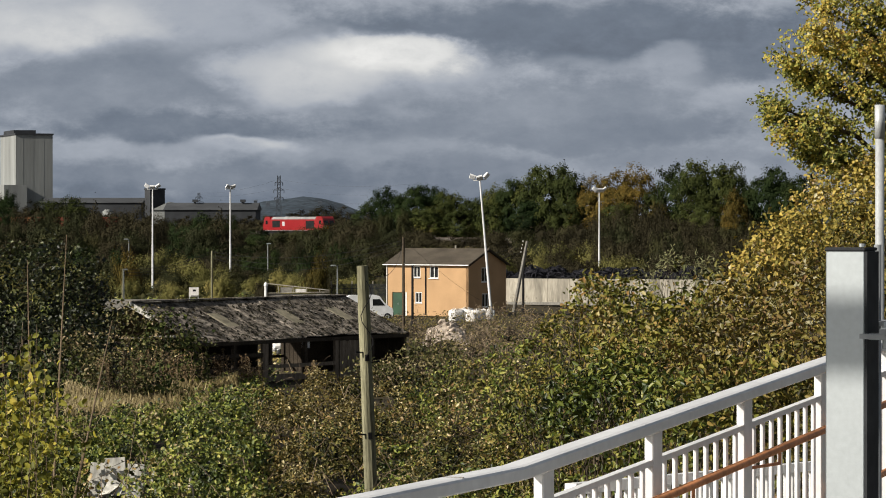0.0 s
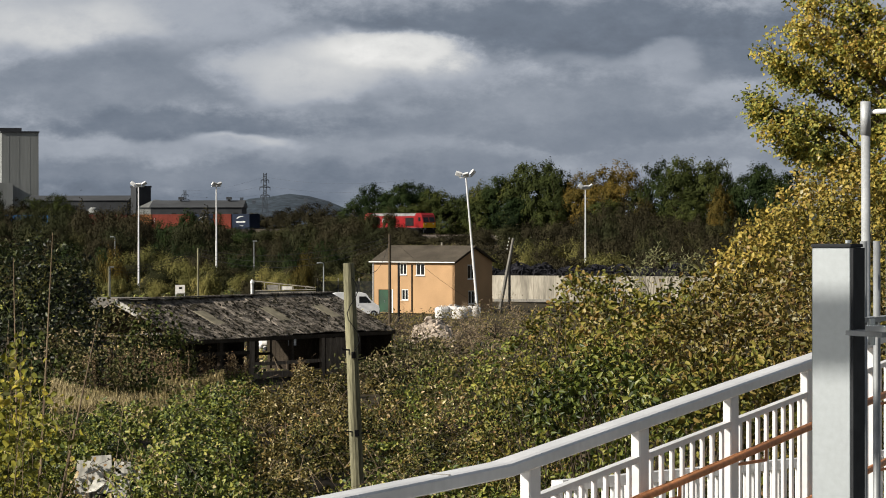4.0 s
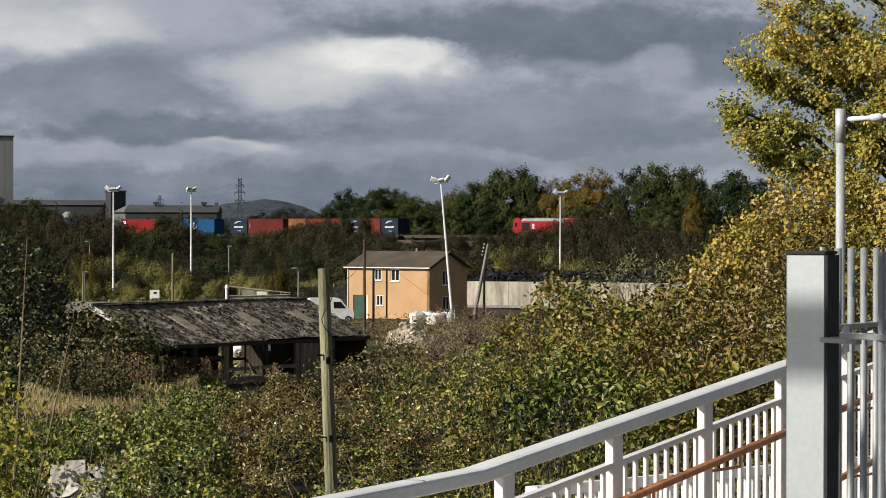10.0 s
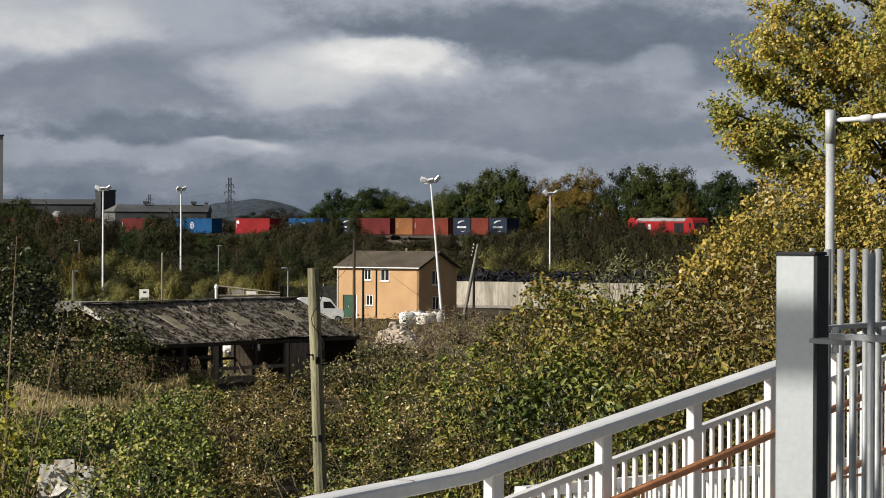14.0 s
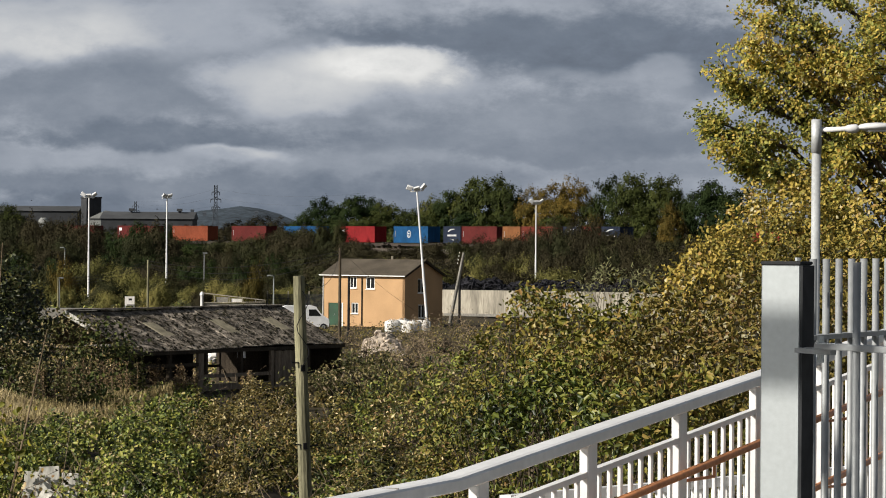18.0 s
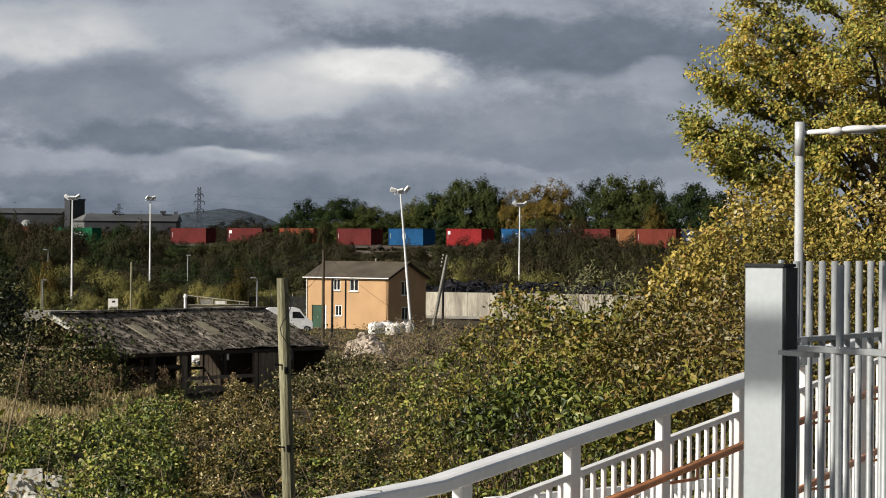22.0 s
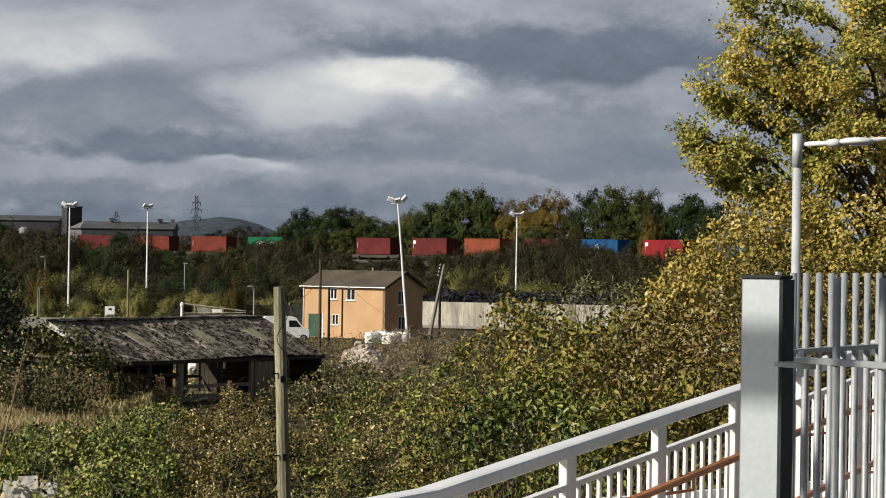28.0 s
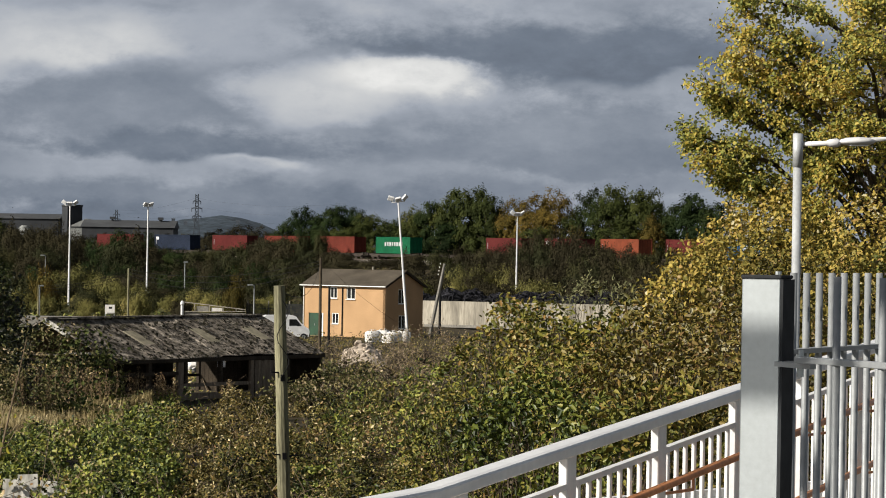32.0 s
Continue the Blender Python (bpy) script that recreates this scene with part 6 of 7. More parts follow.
GREENMIX = {"mat": L_IVY, "leaf": 0.115, "name": "scrub_bush", "label": "green leafy scrub bush in the thicket"}
GOLDB = {"mat": L_GOLDB, "leaf": 0.08, "shape": OVAL, "label": "dense sapling in bright yellow-green autumn leaf"}
GREENB = {"mat": L_EVERGREEN, "leaf": 0.118, "label": "dark green leafy sapling beside the ramp"}
SYCB = {"leaf": 0.11, "label": "leafy sycamore sapling, olive green turning brown"}
NEAR_BUSHES = (
    (60, 412, 172, 135, 301, BLACK), (125, 452, 171, 70, 355, BLACK), (-60, 430, 170, 110, 302, BLACK), (150, 515, 174, 50, 303, BLACK), (20, 560, 160, 90, 341, BLACK), (85, 590, 152, 50, 342, IVY),
    (140, 546, 160, 80, 304, BLACK), (222, 540, 164, 76, 305, MIX), (290, 554, 166, 66, 306, IVY), (130, 585, 156, 60, 307, MIX), (326, 580, 167, 46, 308, MIX), (40, 650, 140, 60, 343, IVY), (200, 626, 150, 60, 344, MIX), (265, 632, 152, 50, 345, IVY),
    (700, 632, 176, 34, 361, MIX), (742, 606, 180, 44, 362, MIX), (655, 636, 171, 40, 363, MIX), (790, 612, 178, 50, 364, MIX),
    (900, 520, 205, 60, 309, TWIGGY), (952, 536, 195, 50, 310, TWIGGY), (856, 548, 215, 50, 311, TWIGGY), (760, 568, 215, 40, 312, TWIGGY), (735, 548, 235, 34, 356, TWIGGY), (840, 580, 200, 50, 357, TWIGGY),
    (1195, 430, 125, 62, 351, WILLOW), (1255, 440, 120, 50, 352, WILLOW), (1130, 466, 122, 46, 353, WILLOW), (1060, 492, 120, 40, 354, WILLOW),
    (1560, 312, 62, 130, 325, GOLDB), (1690, 305, 60, 130, 372, GOLDB), (1462, 322, 64, 96, 324, GOLDB), (1525, 272, 65, 95, 358, GOLDB), (1400, 372, 60, 84, 323, GOLDB), (1352, 425, 58, 80, 331, GOLDB), (1530, 400, 58, 130, 332, OCHRE), (1660, 420, 56, 140, 333, OCHRE), (1440, 470, 54, 120, 338, OCHRE), (1320, 480, 56, 90, 330, OCHRE),
    (1062, 486, 72, 62, 326, SYCB), (1120, 490, 68, 80, 321, SYCB), (1240, 478, 64, 110, 322, SYCB), (1180, 540, 60, 110, 329, SYCB), (1280, 545, 56, 110, 350, OCHRE),
    (1100, 612, 57, 92, 334, GREENB), (1040, 655, 60, 80, 335, GREENB), (1185, 650, 53, 90, 337, GREENB), (1330, 600, 51, 130, 336, SYCB), (1480, 570, 50, 130, 339, OCHRE), (1620, 560, 50, 140, 340, OCHRE),
    (1000, 560, 82, 80, 327, SYCB), (930, 590, 92, 80, 328, GREENMIX), (860, 612, 104, 80, 346, NEARMIX), (960, 650, 76, 90, 347, {"leaf": 0.1}), (795, 640, 112, 70, 348, GREENMIX),
)


# ---- plants ----


def crown_points(rng, radii, clumps, per, tight, hollow=0.5, drop=0.25, lumpy=0.3, rough=0.6):
    """Clump centres through an uneven egg, and leaf places with outward facings round them."""
    d = rng.normal(size=(clumps, 3))
    d /= np.linalg.norm(d, axis=1, keepdims=True)
    d[:, 2] = np.where(d[:, 2] < -drop, -d[:, 2] * 0.6, d[:, 2])
    ph = rng.uniform(0, 6.28, 6)
    lump = 1 + lumpy * (np.sin(3 * d[:, 0] + ph[0]) * np.sin(4 * d[:, 2] + ph[1]) + 0.6 * np.sin(7 * d[:, 1] + ph[2]) * np.sin(6 * d[:, 2] + ph[3]))
    r = (hollow + (1 - hollow) * rng.uniform(0, 1, clumps) ** 0.6) * lump
    c = d * r[:, None] * np.array(radii)
    at = np.repeat(c, per, 0) + rng.normal(size=(clumps * per, 3)) * np.array(tight)
    out = np.repeat(d, per, 0) * 0.9 + rng.normal(size=(clumps * per, 3)) * rough + np.array([0, 0, 0.35]) + (at - np.repeat(c, per, 0)) / np.array(tight) * 0.35
    return c, at, out


def wood(rng, clump_at, base, trunk_r, fork, limb=0.35, twigs=40):
    """A tapered trunk from base to the fork and limbs out to some of the clumps."""
    g = Geo()
    base, fork = Vector(base), Vector(fork)
    mid = base.lerp(fork, 0.5) + Vector(rng.normal(size=3) * 0.06 * (fork - base).length * np.array([1, 1, 0]))
    g.tube(base, mid, trunk_r, trunk_r * 0.8, n=9).tube(mid, fork, trunk_r * 0.8, trunk_r * 0.6, n=9)
    for i in rng.permutation(len(clump_at))[:twigs]:
        e = Vector(clump_at[i])
        j = mid.lerp(fork, float(rng.uniform(0.3, 1.0)))
        k = j.lerp(e, 0.5) + Vector(rng.normal(size=3) * 0.07 * (e - j).length)
        r = trunk_r * limb * float(rng.uniform(0.5, 1))
        g.tube(j, k, r, r * 0.6, n=5, cap=False).tube(k, e, r * 0.6, r * 0.15, n=4, cap=False)
    return g


def tree_model(seed, radii, height, clumps, per, leaf, tight, mat, hollow=0.45, shape=QUAD, trunk=0.2, twigs=30, lumpy=0.3, drop=0.25, wood_mat=None, rough=0.6):
    """Meshes for one tree or shrub: (wood, crown); crown centre at height, foot at the origin."""
    rng = np.random.default_rng(seed)
    c, at, out = crown_points(rng, radii, clumps, per, tight, hollow, drop, lumpy, rough)
    c, at = c + np.array([0, 0, height]), at + np.array([0, 0, height])
    low = at[:, 2] > 0.02
    at, out = at[low], out[low]
    g = wood(rng, c, (0, 0, -0.4), trunk, (0, 0, height * 0.75), twigs=twigs)
    return g.mesh("trunk", wood_mat or M_BARK), leaves("crown", rng, at, out, leaf * rng.uniform(0.6, 1.3, len(at)), mat, shape)


def plant(name, models, at, scale, turn, label, category, group=""):
    ob = thing(name, pose(*at, 0, 0, turn) @ Matrix.Diagonal((*scale, 1)), label, category, group)
    part("trunk", models[0], None, ob)
    part("crown", models[1], None, ob)
    return ob


def far_kinds():
    """Shared tree shapes, about 1 m in half width, to be scaled where they stand."""
    k = {}
    for key, mat in (("green", L_FAR), ("dark", L_DARK), ("orange", L_ORANGE), ("brown", L_BROWN), ("olive", L_OLIVE)):
        k[key] = [tree_model(100 + 7 * i + len(k) * 31, (1, 1, 1.15), 1.12, 150, 64, 0.088, (0.085, 0.085, 0.07), L_TREE if key == "green" else mat, 0.62, trunk=0.05, twigs=16, lumpy=0.2, drop=0.75, rough=0.3) for i in range(3)]
        k[key + "_shrub"] = [tree_model(200 + 5 * i + len(k) * 17, (1, 1, 0.62), 0.42, 100, 56, 0.082, (0.11, 0.11, 0.075), mat, 0.5, trunk=0.03, twigs=12, lumpy=0.3, drop=0.5, rough=0.3) for i in range(2)]
    return k


FK = far_kinds()
rt = random.Random(11)


def far_tree(px, top, d, half, key="green", label="", base=None):
    """A tree by bearing, top height, distance and half width."""
    x = (px - 784) / 5800 * d
    z = land(x, d) if base is None else base
    zt = 8.6 + (402 - top) / 5800 * d
    hw = half / 5800 * d
    h = (zt - z) / 2.3
    plant("tree", rt.choice(FK[key]), (x, d, z), (hw, hw, h), rt.uniform(0, 360), label or {"green": "broad green deciduous tree beyond the railway", "dark": "dark green dense tree beyond the railway", "orange": "tree turning orange beyond the railway", "brown": "brown half-bare tree beyond the railway"}[key], "tree", "trees beyond the railway")


def far_shrub(px, top, d, half, key="brown", label=""):
    x = (px - 784) / 5800 * d
    z = land(x, d)
    zt = 8.6 + (402 - top) / 5800 * d
    hw = half / 5800 * d
    h = max(0.6, (zt - z) / 1.02)
    plant("shrub", rt.choice(FK[key + "_shrub"]), (x, d, z), (hw, hw, h), rt.uniform(0, 360), label or {"brown": "brown scrub bush on the railway bank", "green": "green scrub bush on the railway bank", "dark": "dark green bush on the railway bank", "orange": "orange-leaved bush on the railway bank", "olive": "olive-green bush at the yard edge"}[key], "bush", "bushes on the railway bank")


for row in FAR_TREES:
    far_tree(*row)
for row in FAR_SHRUBS:
    far_shrub(*row)


def thicket_top(x, y):
    """Height of the bramble cover."""
    b = 2.35 - 1.35 * smooth(80, 175, y)
    b += 0.85 * noise.noise(Vector((x * 0.2, y * 0.09, 3.0))) + 0.4 * noise.noise(Vector((x * 0.5, y * 0.3, 8.0)))
    b += 0.5 * noise.noise(Vector((x * 0.75, y * 0.3, 5.0))) * smooth(150, 100, y)
    b += 1.1 * smooth(2, 12, x) * smooth(150, 90, y)
    b += 0.55 * smooth(-0.05, -0.075, x / y) * smooth(120, 95, y)
    return max(0.25, b)


def thicket():
    """Brambles and ivy that cover the waste ground below the bridge."""
    rng = np.random.default_rng(5)
    ob = tagged(thing("bramble_thicket", Matrix.Identity(4), "dense tangled bramble and ivy thicket, green and brown", "brambles"), kind="stuff")
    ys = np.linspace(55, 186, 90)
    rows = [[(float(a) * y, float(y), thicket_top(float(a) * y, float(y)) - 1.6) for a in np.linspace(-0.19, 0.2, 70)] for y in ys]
    # dark sheet below the leaves, coloured as the shade of their hollows
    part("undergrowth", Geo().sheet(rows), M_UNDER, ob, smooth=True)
    lots = {"bramble_leaves": ([], [], []), "ivy_leaves": ([], [], []), "dock_leaves": ([], [], [])}
    spots, y = [], 58.0
    while y < 186:
        step = 1.5 * (y / 80) ** 0.55
        x = -0.158 * y + rng.uniform(0, step)
        while x < 0.168 * y:
            spots.append((float(x + rng.normal() * 0.3), float(y + rng.uniform(-1.6, 1.6) * y / 80)))
            x += step * rng.uniform(0.8, 1.3)
        y += 2.9 * (y / 80) ** 1.1
    for x, y in spots:
        if (y > 172 and -21 < x < 0) or (y < 71 and -8.0 < x < -6.4) or rng.random() < 0.2:
            continue
        r = float(rng.uniform(0.55, 1.0)) * (y / 85) ** 0.5
        top = thicket_top(x, y) + float(rng.uniform(-0.55, 0.55)) * (0.6 if y > 140 else 1.0)
        if 116 < y < 150 and -0.125 < x / y < -0.085:
            top -= 0.6
        if y > 150 and x < 0:
            top = min(top, 1.15)
        top = max(0.3, top)
        h = min(top, r * 1.35)
        bear = 784 + 5800 * x / y + 60 * noise.noise(Vector((x * 0.15, y * 0.06, 4.0)))
        ivy = bear < 470 or (bear > 620 and noise.noise(Vector((x * 0.12 + 7, y * 0.05, 1.0))) > 0.15)
        key = "ivy_leaves" if ivy else ("dock_leaves" if rng.random() < 0.4 else "bramble_leaves")
        q = int((44 if ivy else 52) * (95 / y) ** 0.25)
        d = rng.normal(size=(q, 3))
        d[:, 1] -= 0.55
        d[:, 2] = np.abs(d[:, 2]) * 1.1 - 0.3
        d /= np.linalg.norm(d, axis=1, keepdims=True)
        c = np.array([x, y, top - h]) + d * rng.uniform(0.66, 1.08, q)[:, None] * np.array([r, r * 0.9, h])
        per = 15
        w = 0.15 * (y / 80) ** 0.5
        off = rng.normal(size=(q * per, 3)) * np.array([w, w, w * 0.7])
        face = np.repeat(rng.normal(size=(q, 3)) * 0.45, per, 0)
        lots[key][0].append(np.repeat(c, per, 0) + off)
        lots[key][1].append(np.repeat(d, per, 0) * 0.6 + face + rng.normal(size=(q * per, 3)) * 0.6 + np.array([-0.1, -0.15, 0.4]))
        lots[key][2].append((0.122 if ivy else 0.112) * (y / 90) ** 0.5 * rng.uniform(0.5, 1.35, q * per))
    for nm, mat in (("bramble_leaves", L_BRAMBLE), ("ivy_leaves", L_IVY), ("dock_leaves", L_RUSSET)):
        at, out, sz = [np.concatenate(q) for q in lots[nm]]
        part(nm, leaves(nm, rng, at, out, sz, mat, OVAL if nm == "ivy_leaves" else FOLD), mat, ob)
    # arching canes
    g = Geo()
    r2 = random.Random(8)
    for _ in range(700):
        y = 1 / r2.uniform(1 / 180, 1 / 60)
        x = r2.uniform(-0.15, 0.16) * y
        z = thicket_top(x, y)
        a, l = r2.uniform(0, 6.28), r2.uniform(0.5, 1.4)
        p0 = Vector((x, y, z - 0.2))
        p1 = p0 + Vector((math.cos(a) * l * 0.4, math.sin(a) * l * 0.4, l * 0.45))
        p2 = p0 + Vector((math.cos(a) * l, math.sin(a) * l, l * 0.25))
        g.tube(p0, p1, 0.012, 0.009, n=3, cap=False).tube(p1, p2, 0.009, 0.004, n=3, cap=False)
    part("canes", g, L_TWIG, ob)


thicket()


def rough_scrub(name, n, seed, b0, b1, d0, d1, high, size, mat, label):
    """Low scrub over the open yard."""
    rng = np.random.default_rng(seed)
    ob = tagged(thing(name, Matrix.Identity(4), label, "scrub"), kind="stuff")
    y = rng.uniform(d0, d1, n)
    x = rng.uniform(b0, b1, n) * y
    cl = np.array([noise.noise(Vector((a * 0.35, b * 0.12, seed))) for a, b in zip(x.tolist(), y.tolist())])
    z = np.array([land(a, b) for a, b in zip(x.tolist(), y.tolist())]) + np.maximum(0.05, high * (0.6 + 1.1 * cl)) * rng.uniform(0, 1, n) ** 0.7
    out = rng.normal(size=(n, 3)) * 0.3 + np.array([-0.2, -0.5, 0.6])
    part("leaves", leaves("leaves", rng, np.stack([x, y, z], 1), out, size * rng.uniform(0.6, 1.4, n), mat), mat, ob)


rough_scrub("yard_scrub", 14000, 41, -0.028, 0.10, 187, 300, 1.3, 0.19, L_RUSSET, "low tangled scrub across the yard")
rough_scrub("shed_yard_scrub", 7000, 45, -0.10, -0.02, 197, 290, 0.9, 0.22, L_BRAMBLE, "low weeds behind the open shed")
rough_scrub("bank_scrub", 9000, 42, -0.15, 0.0, 330, 520, 1.5, 0.7, L_FAR, "rough green scrub below the railway bank")
rough_scrub("brown_bank_scrub", 9000, 43, -0.02, 0.11, 385, 500, 1.5, 0.7, L_BROWN, "brown rough scrub below the railway bank")
rough_scrub("hedge_scrub", 12000, 44, -0.15, -0.02, 290, 345, 1.3, 0.3, L_IVY, "green hedge growth along the yard edge")


def near_bush(px, top, d, half, seed, mat=None, leaf=0.11, label="", shape=MAPLE, name="sycamore_sapling", cover=1.0):
    """A bush of one dome down to the ground: leafy sprays on an uneven shell, dark gaps between them."""
    rng = np.random.default_rng(seed)
    x = (px - 784) / 5800 * d
    hw, z = half / 5800 * d, land(x, d)
    h = 8.6 + (402 - top) / 5800 * d - z
    dome = min(h * 0.6, hw * 1.25)
    area = 3.1 * hw * hw + 4.5 * hw * (h - dome)
    n = int(cover * 1.15 * area / (leaf * 3.0) ** 2) + 20
    a, u = rng.uniform(0, 6.2832, n), rng.uniform(0, 1, n)
    ph = rng.uniform(0, 6.28, 4)
    lump = 1 + 0.11 * np.sin(3 * a + ph[0]) * np.sin(5 * u + ph[1]) + 0.09 * np.sin(7 * a + ph[2] + 4 * u) + 0.08 * np.sin(11 * u + ph[3])
    upper = rng.uniform(0, 1, n) < max(0.3, 3.1 * hw * hw / area)
    el = np.where(upper, np.arcsin(u), 0.0)
    r = rng.uniform(0.62, 1.0, n) ** 0.7 * lump
    zz = np.where(upper, h - dome + dome * np.sin(el) * r, (h - dome) * u)
    rr = hw * r * np.cos(el)
    c = np.stack([rr * np.cos(a), rr * np.sin(a), zz], 1)
    out = np.stack([np.cos(a) * np.cos(el), np.sin(a) * np.cos(el), np.sin(el)], 1)
    per = 9
    spray = rng.normal(size=(n, 3)) * 0.5 + out * 0.7 + np.array([0, 0, -0.15])
    along = np.repeat(spray, per, 0)
    f = np.tile(np.linspace(-1, 1, per), n)[:, None]
    at = np.repeat(c, per, 0) + along * f * leaf * 1.5 + rng.normal(size=(n * per, 3)) * leaf * 0.8
    face = np.repeat(out * 0.5 + rng.normal(size=(n, 3)) * 0.4, per, 0) + rng.normal(size=(n * per, 3)) * 0.6 + np.array([-0.1, -0.15, 0.35])
    keep = at[:, 2] > 0.05
    g = wood(rng, c, (0, 0, -0.4), 0.09, (0, 0, h * 0.5), twigs=36)
    crown = leaves("crown", rng, at[keep], face[keep], leaf * rng.uniform(0.55, 1.3, int(keep.sum())), mat or L_SYCAMORE, shape)
    return plant(name, (g.mesh("trunk", M_BARK), crown), (x, d, z), (1, 1, 1), 0, label or "leafy sycamore sapling, green turning yellow-brown", "bush", "saplings by the ramp")


for row in NEAR_BUSHES:
    near_bush(*row[:5], **row[5])


def gold_tree():
    """The tall tree by the ramp in yellow autumn leaf: rising limbs, layered sprays, sky between them."""
    rng = np.random.default_rng(77)
    d = 66.0
    x = 10.45
    z0 = land(x, d)
    ob = thing("autumn_tree", pose(x, d, z0), "tall tree in golden yellow autumn leaf beside the ramp", "tree")
    wd = Geo()
    trunk = [Vector(q) for q in ((0, 0, -0.4), (0.08, 0, 4), (-0.05, 0.1, 8.0), (0.15, 0.1, 11.5), (0.1, 0, 15.5))]
    for i, (p, q) in enumerate(zip(trunk, trunk[1:])):
        wd.tube(p, q, 0.3 - 0.065 * i, 0.235 - 0.065 * i, n=10, cap=False)

    def stem(z):
        for p, q in zip(trunk, trunk[1:]):
            if z <= q.z:
                return p.lerp(q, (z - p.z) / (q.z - p.z))
        return trunk[-1]

    at, out, size = [], [], []

    def spray(b, e, n):
        """Leaves hung along a twig."""
        wd.tube(b, e, 0.008, 0.003, n=3, cap=False)
        f = rng.uniform(0.15, 1.08, n)[:, None]
        at.append(np.array(b) * (1 - f) + np.array(e) * f + rng.normal(size=(n, 3)) * np.array([0.085, 0.085, 0.065]))
        out.append(rng.normal(size=(n, 3)) * 0.6 + rng.normal(size=3) * 0.35 + np.array([-0.3, -0.35, 0.5]))
        size.append(rng.uniform(0.6, 1.3, n))

    # limbs: foot and tip heights above the foot, turn, reach; the long ones reach out over the ramp
    limbs = [(7.6, 10.0, 181, 3.0), (7.8, 10.3, 186, 3.65), (8.1, 10.7, 174, 3.75), (8.4, 10.95, 182, 3.85), (8.9, 11.6, 176, 3.5), (9.2, 11.85, 184, 3.75), (9.6, 12.2, 172, 3.0), (9.9, 12.55, 186, 3.2), (10.4, 13.1, 178, 3.25), (10.8, 13.5, 183, 2.9)]
    for i in range(46):
        h = 5.6 + 8.6 * (i + 0.5) / 46
        limbs.append((h - rng.uniform(1.2, 2.2), h, (i * 137.5 + rng.uniform(-20, 20)) % 360, rng.uniform(1.2, 2.2) if h < 9.8 else rng.uniform(1.8, 3.0)))
    for za, zb, turn, reach in limbs:
        a = radians(turn)
        p = stem(za)
        tip = Vector((math.cos(a) * reach, math.sin(a) * reach, zb))
        mid = p.lerp(tip, 0.55) + Vector((0, 0, 0.14 * reach))
        r = 0.016 + 0.013 * reach
        wd.tube(p, mid, r * 1.3, r * 0.7, n=6, cap=False).tube(mid, tip, r * 0.7, r * 0.15, n=5, cap=False)
        side = Vector((-math.sin(a), math.cos(a), 0))
        for k in range(int(6 + 5 * reach)):
            f = 1 - 0.78 * rng.random() ** 1.3
            b = p.lerp(mid, f / 0.55) if f < 0.55 else mid.lerp(tip, (f - 0.55) / 0.45)
            out_by = (0.35 + 0.75 * (1 - f)) * rng.uniform(0.6, 1.2)
            e = b + side * float(rng.choice((-1, 1)) * out_by) + Vector((math.cos(a), math.sin(a), 0)) * 0.3 * float(rng.uniform(0, 1)) + Vector((0, 0, float(rng.uniform(-0.12, 0.34))))
            wd.tube(b, e, 0.014, 0.006, n=4, cap=False)
            for j in range(6):
                q = b.lerp(e, 0.3 + 0.14 * j)
                spray(q, q + Vector(rng.normal(size=3) * (0.17, 0.17, 0.13)), int(rng.integers(10, 19)))
    at, out, size = np.concatenate(at), np.concatenate(out), np.concatenate(size)
    part("trunk", wd, M_BARK, ob)
    part("crown", leaves("crown", rng, at, out, 0.08 * size, L_GOLD, OVAL), L_GOLD, ob)
    return ob


gold_tree()


def grass_strip(name, boxes, n, seed, height, mat, label):
    rng = np.random.default_rng(seed)
    ob = tagged(thing(name, Matrix.Identity(4), label, "grass"), kind="stuff")
    at, size = [], []
    for px0, px1, d0, d1, zz, k in boxes:
        m = int(n * k)
        d = rng.uniform(d0, d1, m)
        x = (rng.uniform(px0, px1, m) - 784) / 5800 * d
        h = height * rng.uniform(0.5, 1.25, m)
        z = np.array([thicket_top(a, b) if b < 186 else land(a, b) for a, b in zip(x.tolist(), d.tolist())]) + zz
        at.append(np.stack([x, d, z + h * 0.4], 1))
        size.append(h)
    at, size = np.concatenate(at), np.concatenate(size)
    lean = rng.normal(size=(len(at), 3)) * 0.22 + np.array([0, 0, 1.0])
    face = rng.normal(size=(len(at), 3)) * 0.5 + np.array([0, -1.0, 0])
    part("blades", leaves("blades", rng, at, face, size, mat, BLADE * np.array([1, 0.55, 1]), lean), mat, ob)


grass_strip("dry_grass", ((115, 250, 124, 150, -0.45, 1.0), (240, 370, 138, 165, -0.4, 0.5), (370, 420, 160, 168, -0.2, 0.15)), 7000, 21, 0.5, L_GRASS, "tall dry straw-coloured grass by the shed")


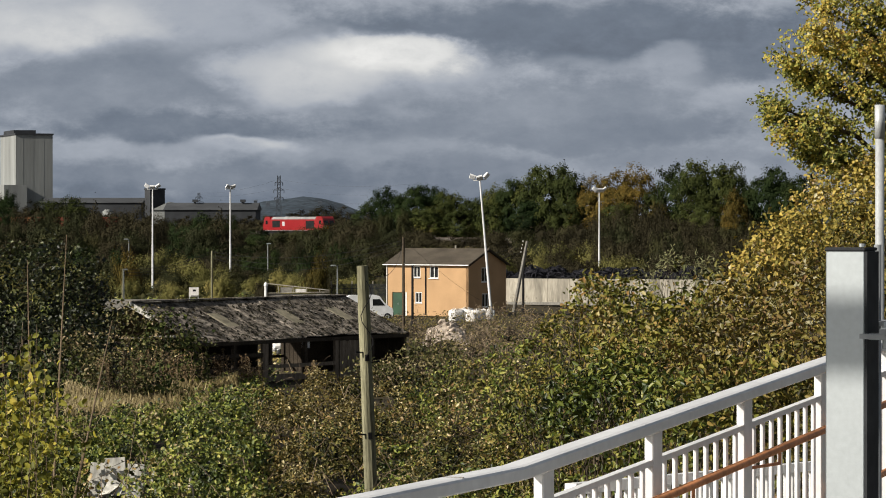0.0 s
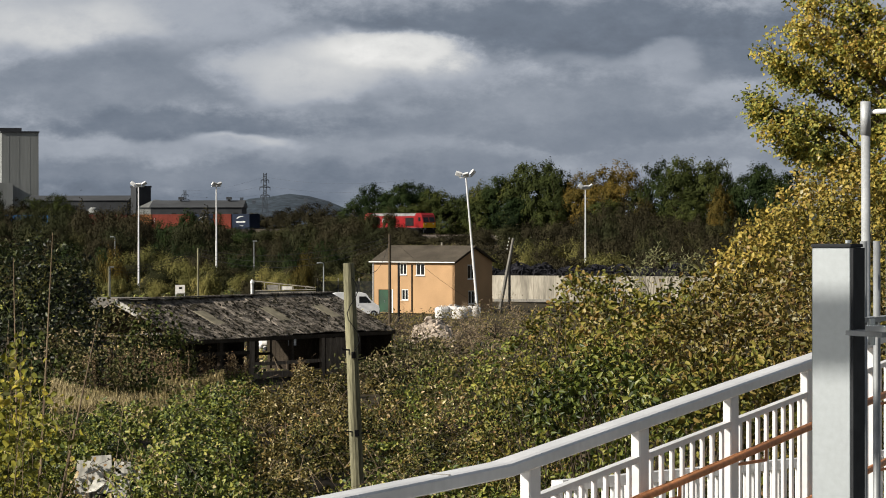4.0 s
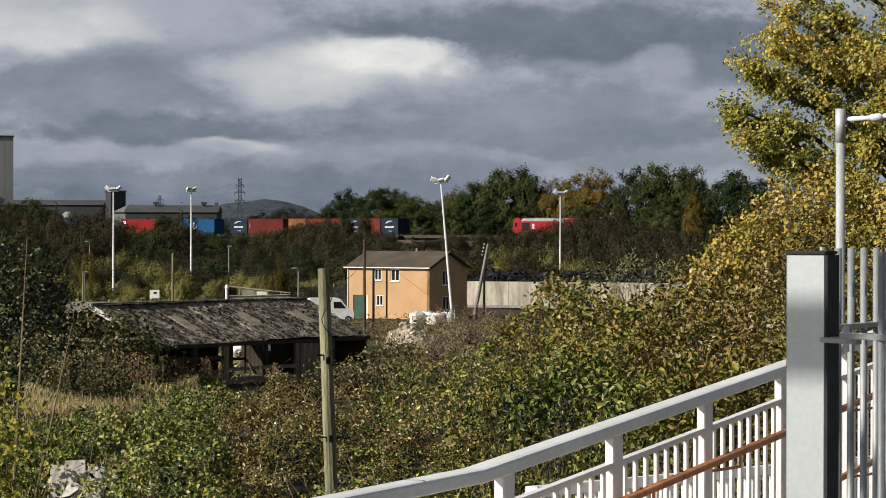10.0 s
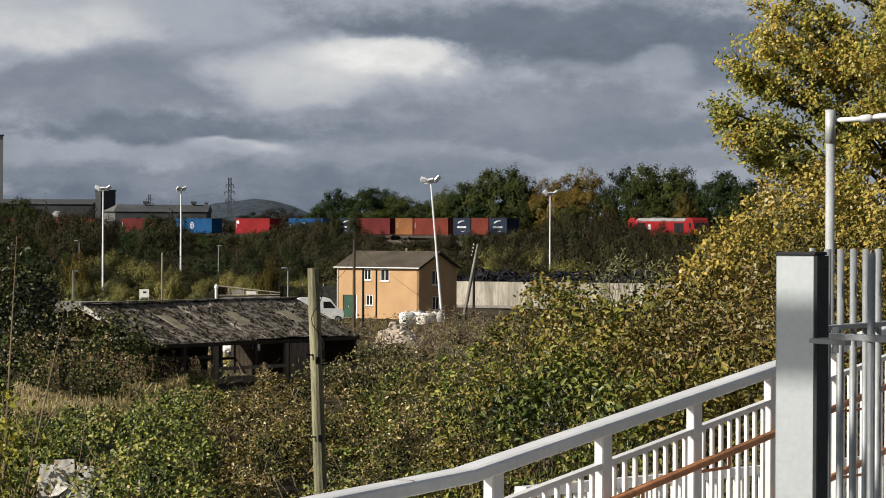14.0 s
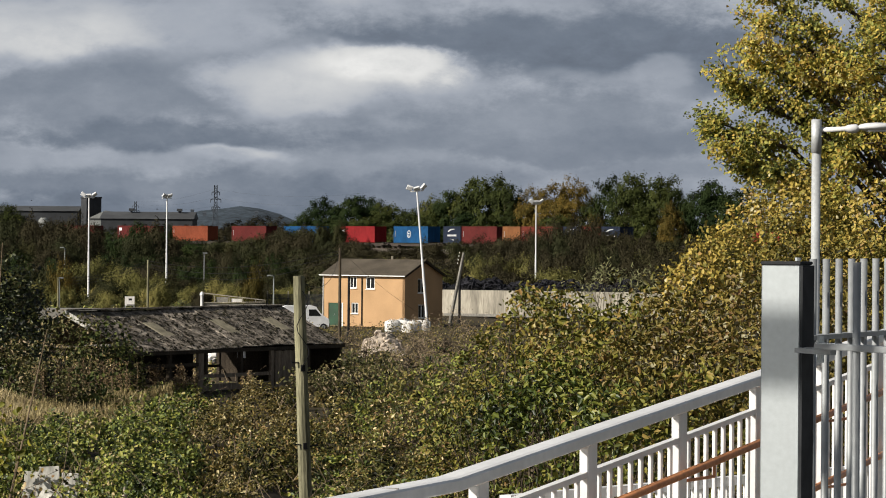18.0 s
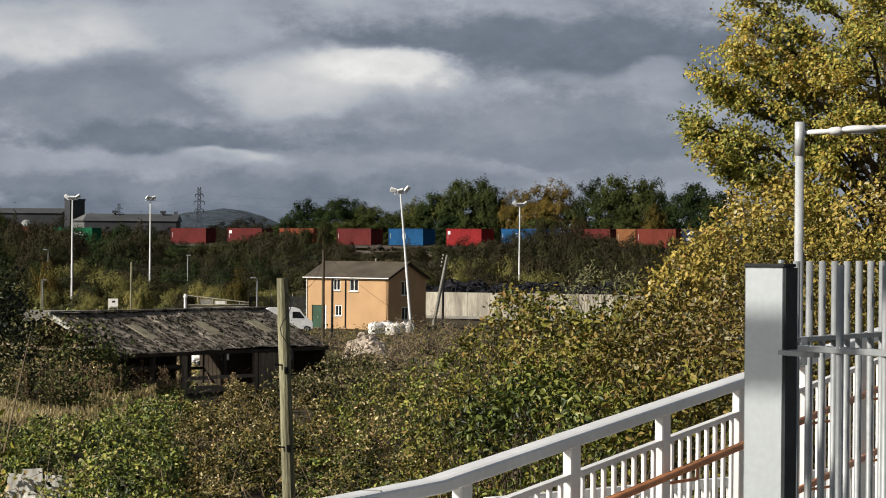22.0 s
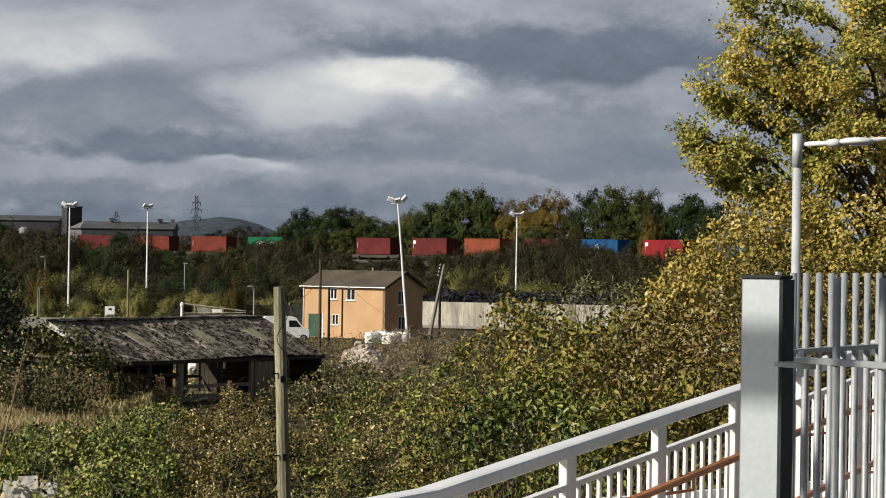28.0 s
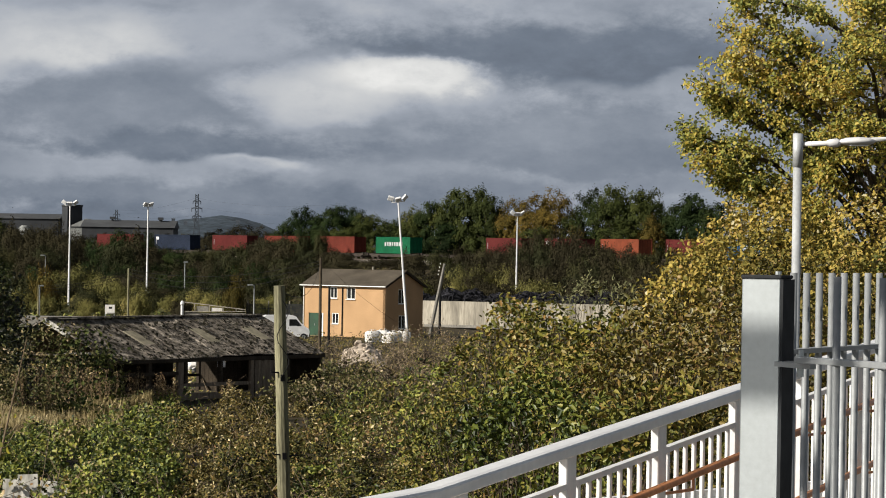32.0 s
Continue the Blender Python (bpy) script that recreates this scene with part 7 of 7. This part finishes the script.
def seed_weeds(rows, seed):
    """Tall dead weeds with brown seed heads."""
    rng = np.random.default_rng(seed)
    for px, d, top, wide, n in rows:
        x = (px - 784) / 5800 * d
        z = max(0.0, thicket_top(x, d) - 0.9)
        ob = thing("seed_weed", pose(x, d, z), "tall dead weeds with reddish brown seed heads", "weed", "weeds by the shed")
        g, at = Geo(), []
        for _ in range(n):
            bx, by = rng.normal(size=2) * wide
            h = (8.6 + (402 - top) / 5800 * d - z) * rng.uniform(0.7, 1.05)
            lx, ly = rng.normal(size=2) * 0.12
            g.tube((bx, by, -0.1), (bx + lx, by + ly, h), 0.012, 0.005, n=3, cap=False)
            f = rng.uniform(0.45, 1.02, 70)
            at.append(np.stack([bx + lx * f, by + ly * f, h * f], 1) + rng.normal(size=(70, 3)) * np.array([0.07, 0.07, 0.03]))
        at = np.concatenate(at)
        part("stem", g, L_TWIG, ob)
        tagged(part("seed_head", leaves("seed_head", rng, at, rng.normal(size=at.shape) * 0.6 + np.array([-0.3, -0.5, 0.4]), 0.09 * rng.uniform(0.5, 1.3, len(at)), L_SEED), L_SEED, ob), kind="stuff")


seed_weeds(((388, 168, 622, 0.22, 9), (425, 168, 630, 0.3, 10), (448, 168, 640, 0.25, 8), (300, 160, 618, 0.3, 9), (335, 160, 625, 0.25, 8), (262, 155, 620, 0.35, 9), (225, 150, 625, 0.3, 8), (552, 172, 640, 0.2, 6), (180, 150, 630, 0.3, 8)), 51)


def cane_plant(px, d, seed, canes, leaf, top0, top1, label, leafy=60, width=0.5, mat=None):
    """Tall thin canes with large yellowing leaves on their lower parts."""
    rng = np.random.default_rng(seed)
    x = (px - 784) / 5800 * d
    z = land(x, d)
    ob = thing("yellow_leaf_shrub", pose(x, d, z), label, "shrub")
    g = Geo()
    at, out = [], []
    for i in range(canes):
        tp = 8.6 + (402 - rng.uniform(top0, top1)) / 5800 * d - z
        bx, by = rng.normal(size=2) * width * 0.5
        lx, ly = rng.normal(size=2) * 0.22
        p = Vector((bx, by, -0.3))
        for k in range(1, 7):
            f = k / 6
            q = Vector((bx + lx * f * f + 0.02 * rng.normal(), by + ly * f * f, -0.3 + (tp + 0.3) * f))
            g.tube(p, q, 0.011 * (1.3 - f), 0.011 * (1.15 - f), n=5, cap=False)
            p = q
        if i < canes * 0.8:
            m = int(leafy)
            f = 1 - 0.24 * rng.random(m) ** 0.8
            c = np.stack([bx + lx * f * f, by + ly * f * f, -0.3 + (tp + 0.3) * f], 1) + rng.normal(size=(m, 3)) * np.array([0.075, 0.075, 0.05])
            at.append(c)
            out.append(rng.normal(size=(m, 3)) * 0.85 + np.array([-0.3, -0.6, 0.4]))
    at, out = np.concatenate(at), np.concatenate(out)
    part("stem", g, L_TWIG, ob)
    part("foliage", leaves("foliage", rng, at, out, leaf * rng.uniform(0.5, 1.25, len(at)), mat, OVAL), mat, ob)


cane_plant(34, 25, 31, 18, 0.062, 560, 690, "yellowing shrub with tall bare canes below the bridge", 75, 0.34, L_YELLOWGREEN)
cane_plant(26, 26, 32, 12, 0.06, 660, 760, "low yellow-green shrub with large leaves", 200, 0.6, L_YELLOWGREEN)
cane_plant(-10, 24, 35, 12, 0.062, 610, 720, "yellowing shrub with large drooping leaves", 110, 0.4, L_YELLOWGREEN)


def bare_canes(rows):
    for px, top, d, lean in rows:
        x = (px - 784) / 5800 * d
        z = thicket_top(x, d) - 0.3
        zt = 8.6 + (402 - top) / 5800 * d
        ob = thing("bare_cane", pose(x, d, z, 0, lean, 0), "tall bare pale plant stem in the thicket", "plant stem")
        part("stem", Geo().lathe((0, 0, 0), (0, 0, zt - z), ((0, 0.028), (0.4, 0.02), (0.7, 0.014), (1, 0.006)), n=6), L_TWIG, ob)


bare_canes(((90, 415, 60, 3), (57, 460, 60, -1), (4, 578, 58, -8), (125, 560, 62, 12)))


def flying_insect():
    """A small dark insect that crosses before the camera once."""
    ob = thing("flying_insect", pose(20, 10, 8.8), "tiny dark insect flying past in the air", "insect")
    part("body", Geo().lathe((-0.0045, 0, 0), (0.0045, 0, 0), ((0, 0.0008), (0.3, 0.0019), (0.6, 0.0016), (0.85, 0.0014), (1, 0.0006)), n=8), M_BLACK, ob)
    for sy in (-1, 1):
        part("wing", Geo().prism([(-0.0035, 0.0005 * sy), (0.001, 0.0005 * sy), (0.0005, 0.006 * sy), (-0.003, 0.0065 * sy)], "z", 0.0002, Matrix.Translation((0, 0, 0.0015))), M_GALVDARK, ob)
    return ob


insect = flying_insect()


def motions():
    """The train runs along its line, the clouds drift to the right."""
    times = [2.0 * i for i in range(17)]
    for ob, start, lift in MOVING:
        rows = []
        for t in times:
            u = t / 32
            rows.append((t, on_track(start + 2.1 + 323.58 * u + 12.79 * u * u + 7.10 * u ** 3, RAIL_Z + lift)))
        walk(ob, rows)
    rows = [(t, pose(0.42 - 3.3 * (t - 30), 10, 8.84 + 0.05 * math.sin(t * 9), 0, 0, 180)) for t in (29.0, 29.5, 30.0, 30.5, 31.0, 31.5, 32.0)]
    walk(insect, [(0.0, pose(9.0, 10, 9.4, 0, 0, 180))] + rows)
    walk(backdrop, [(t, pose(0, 0, 8.6, 0, 0, -0.0508 * t)) for t in times])


motions()
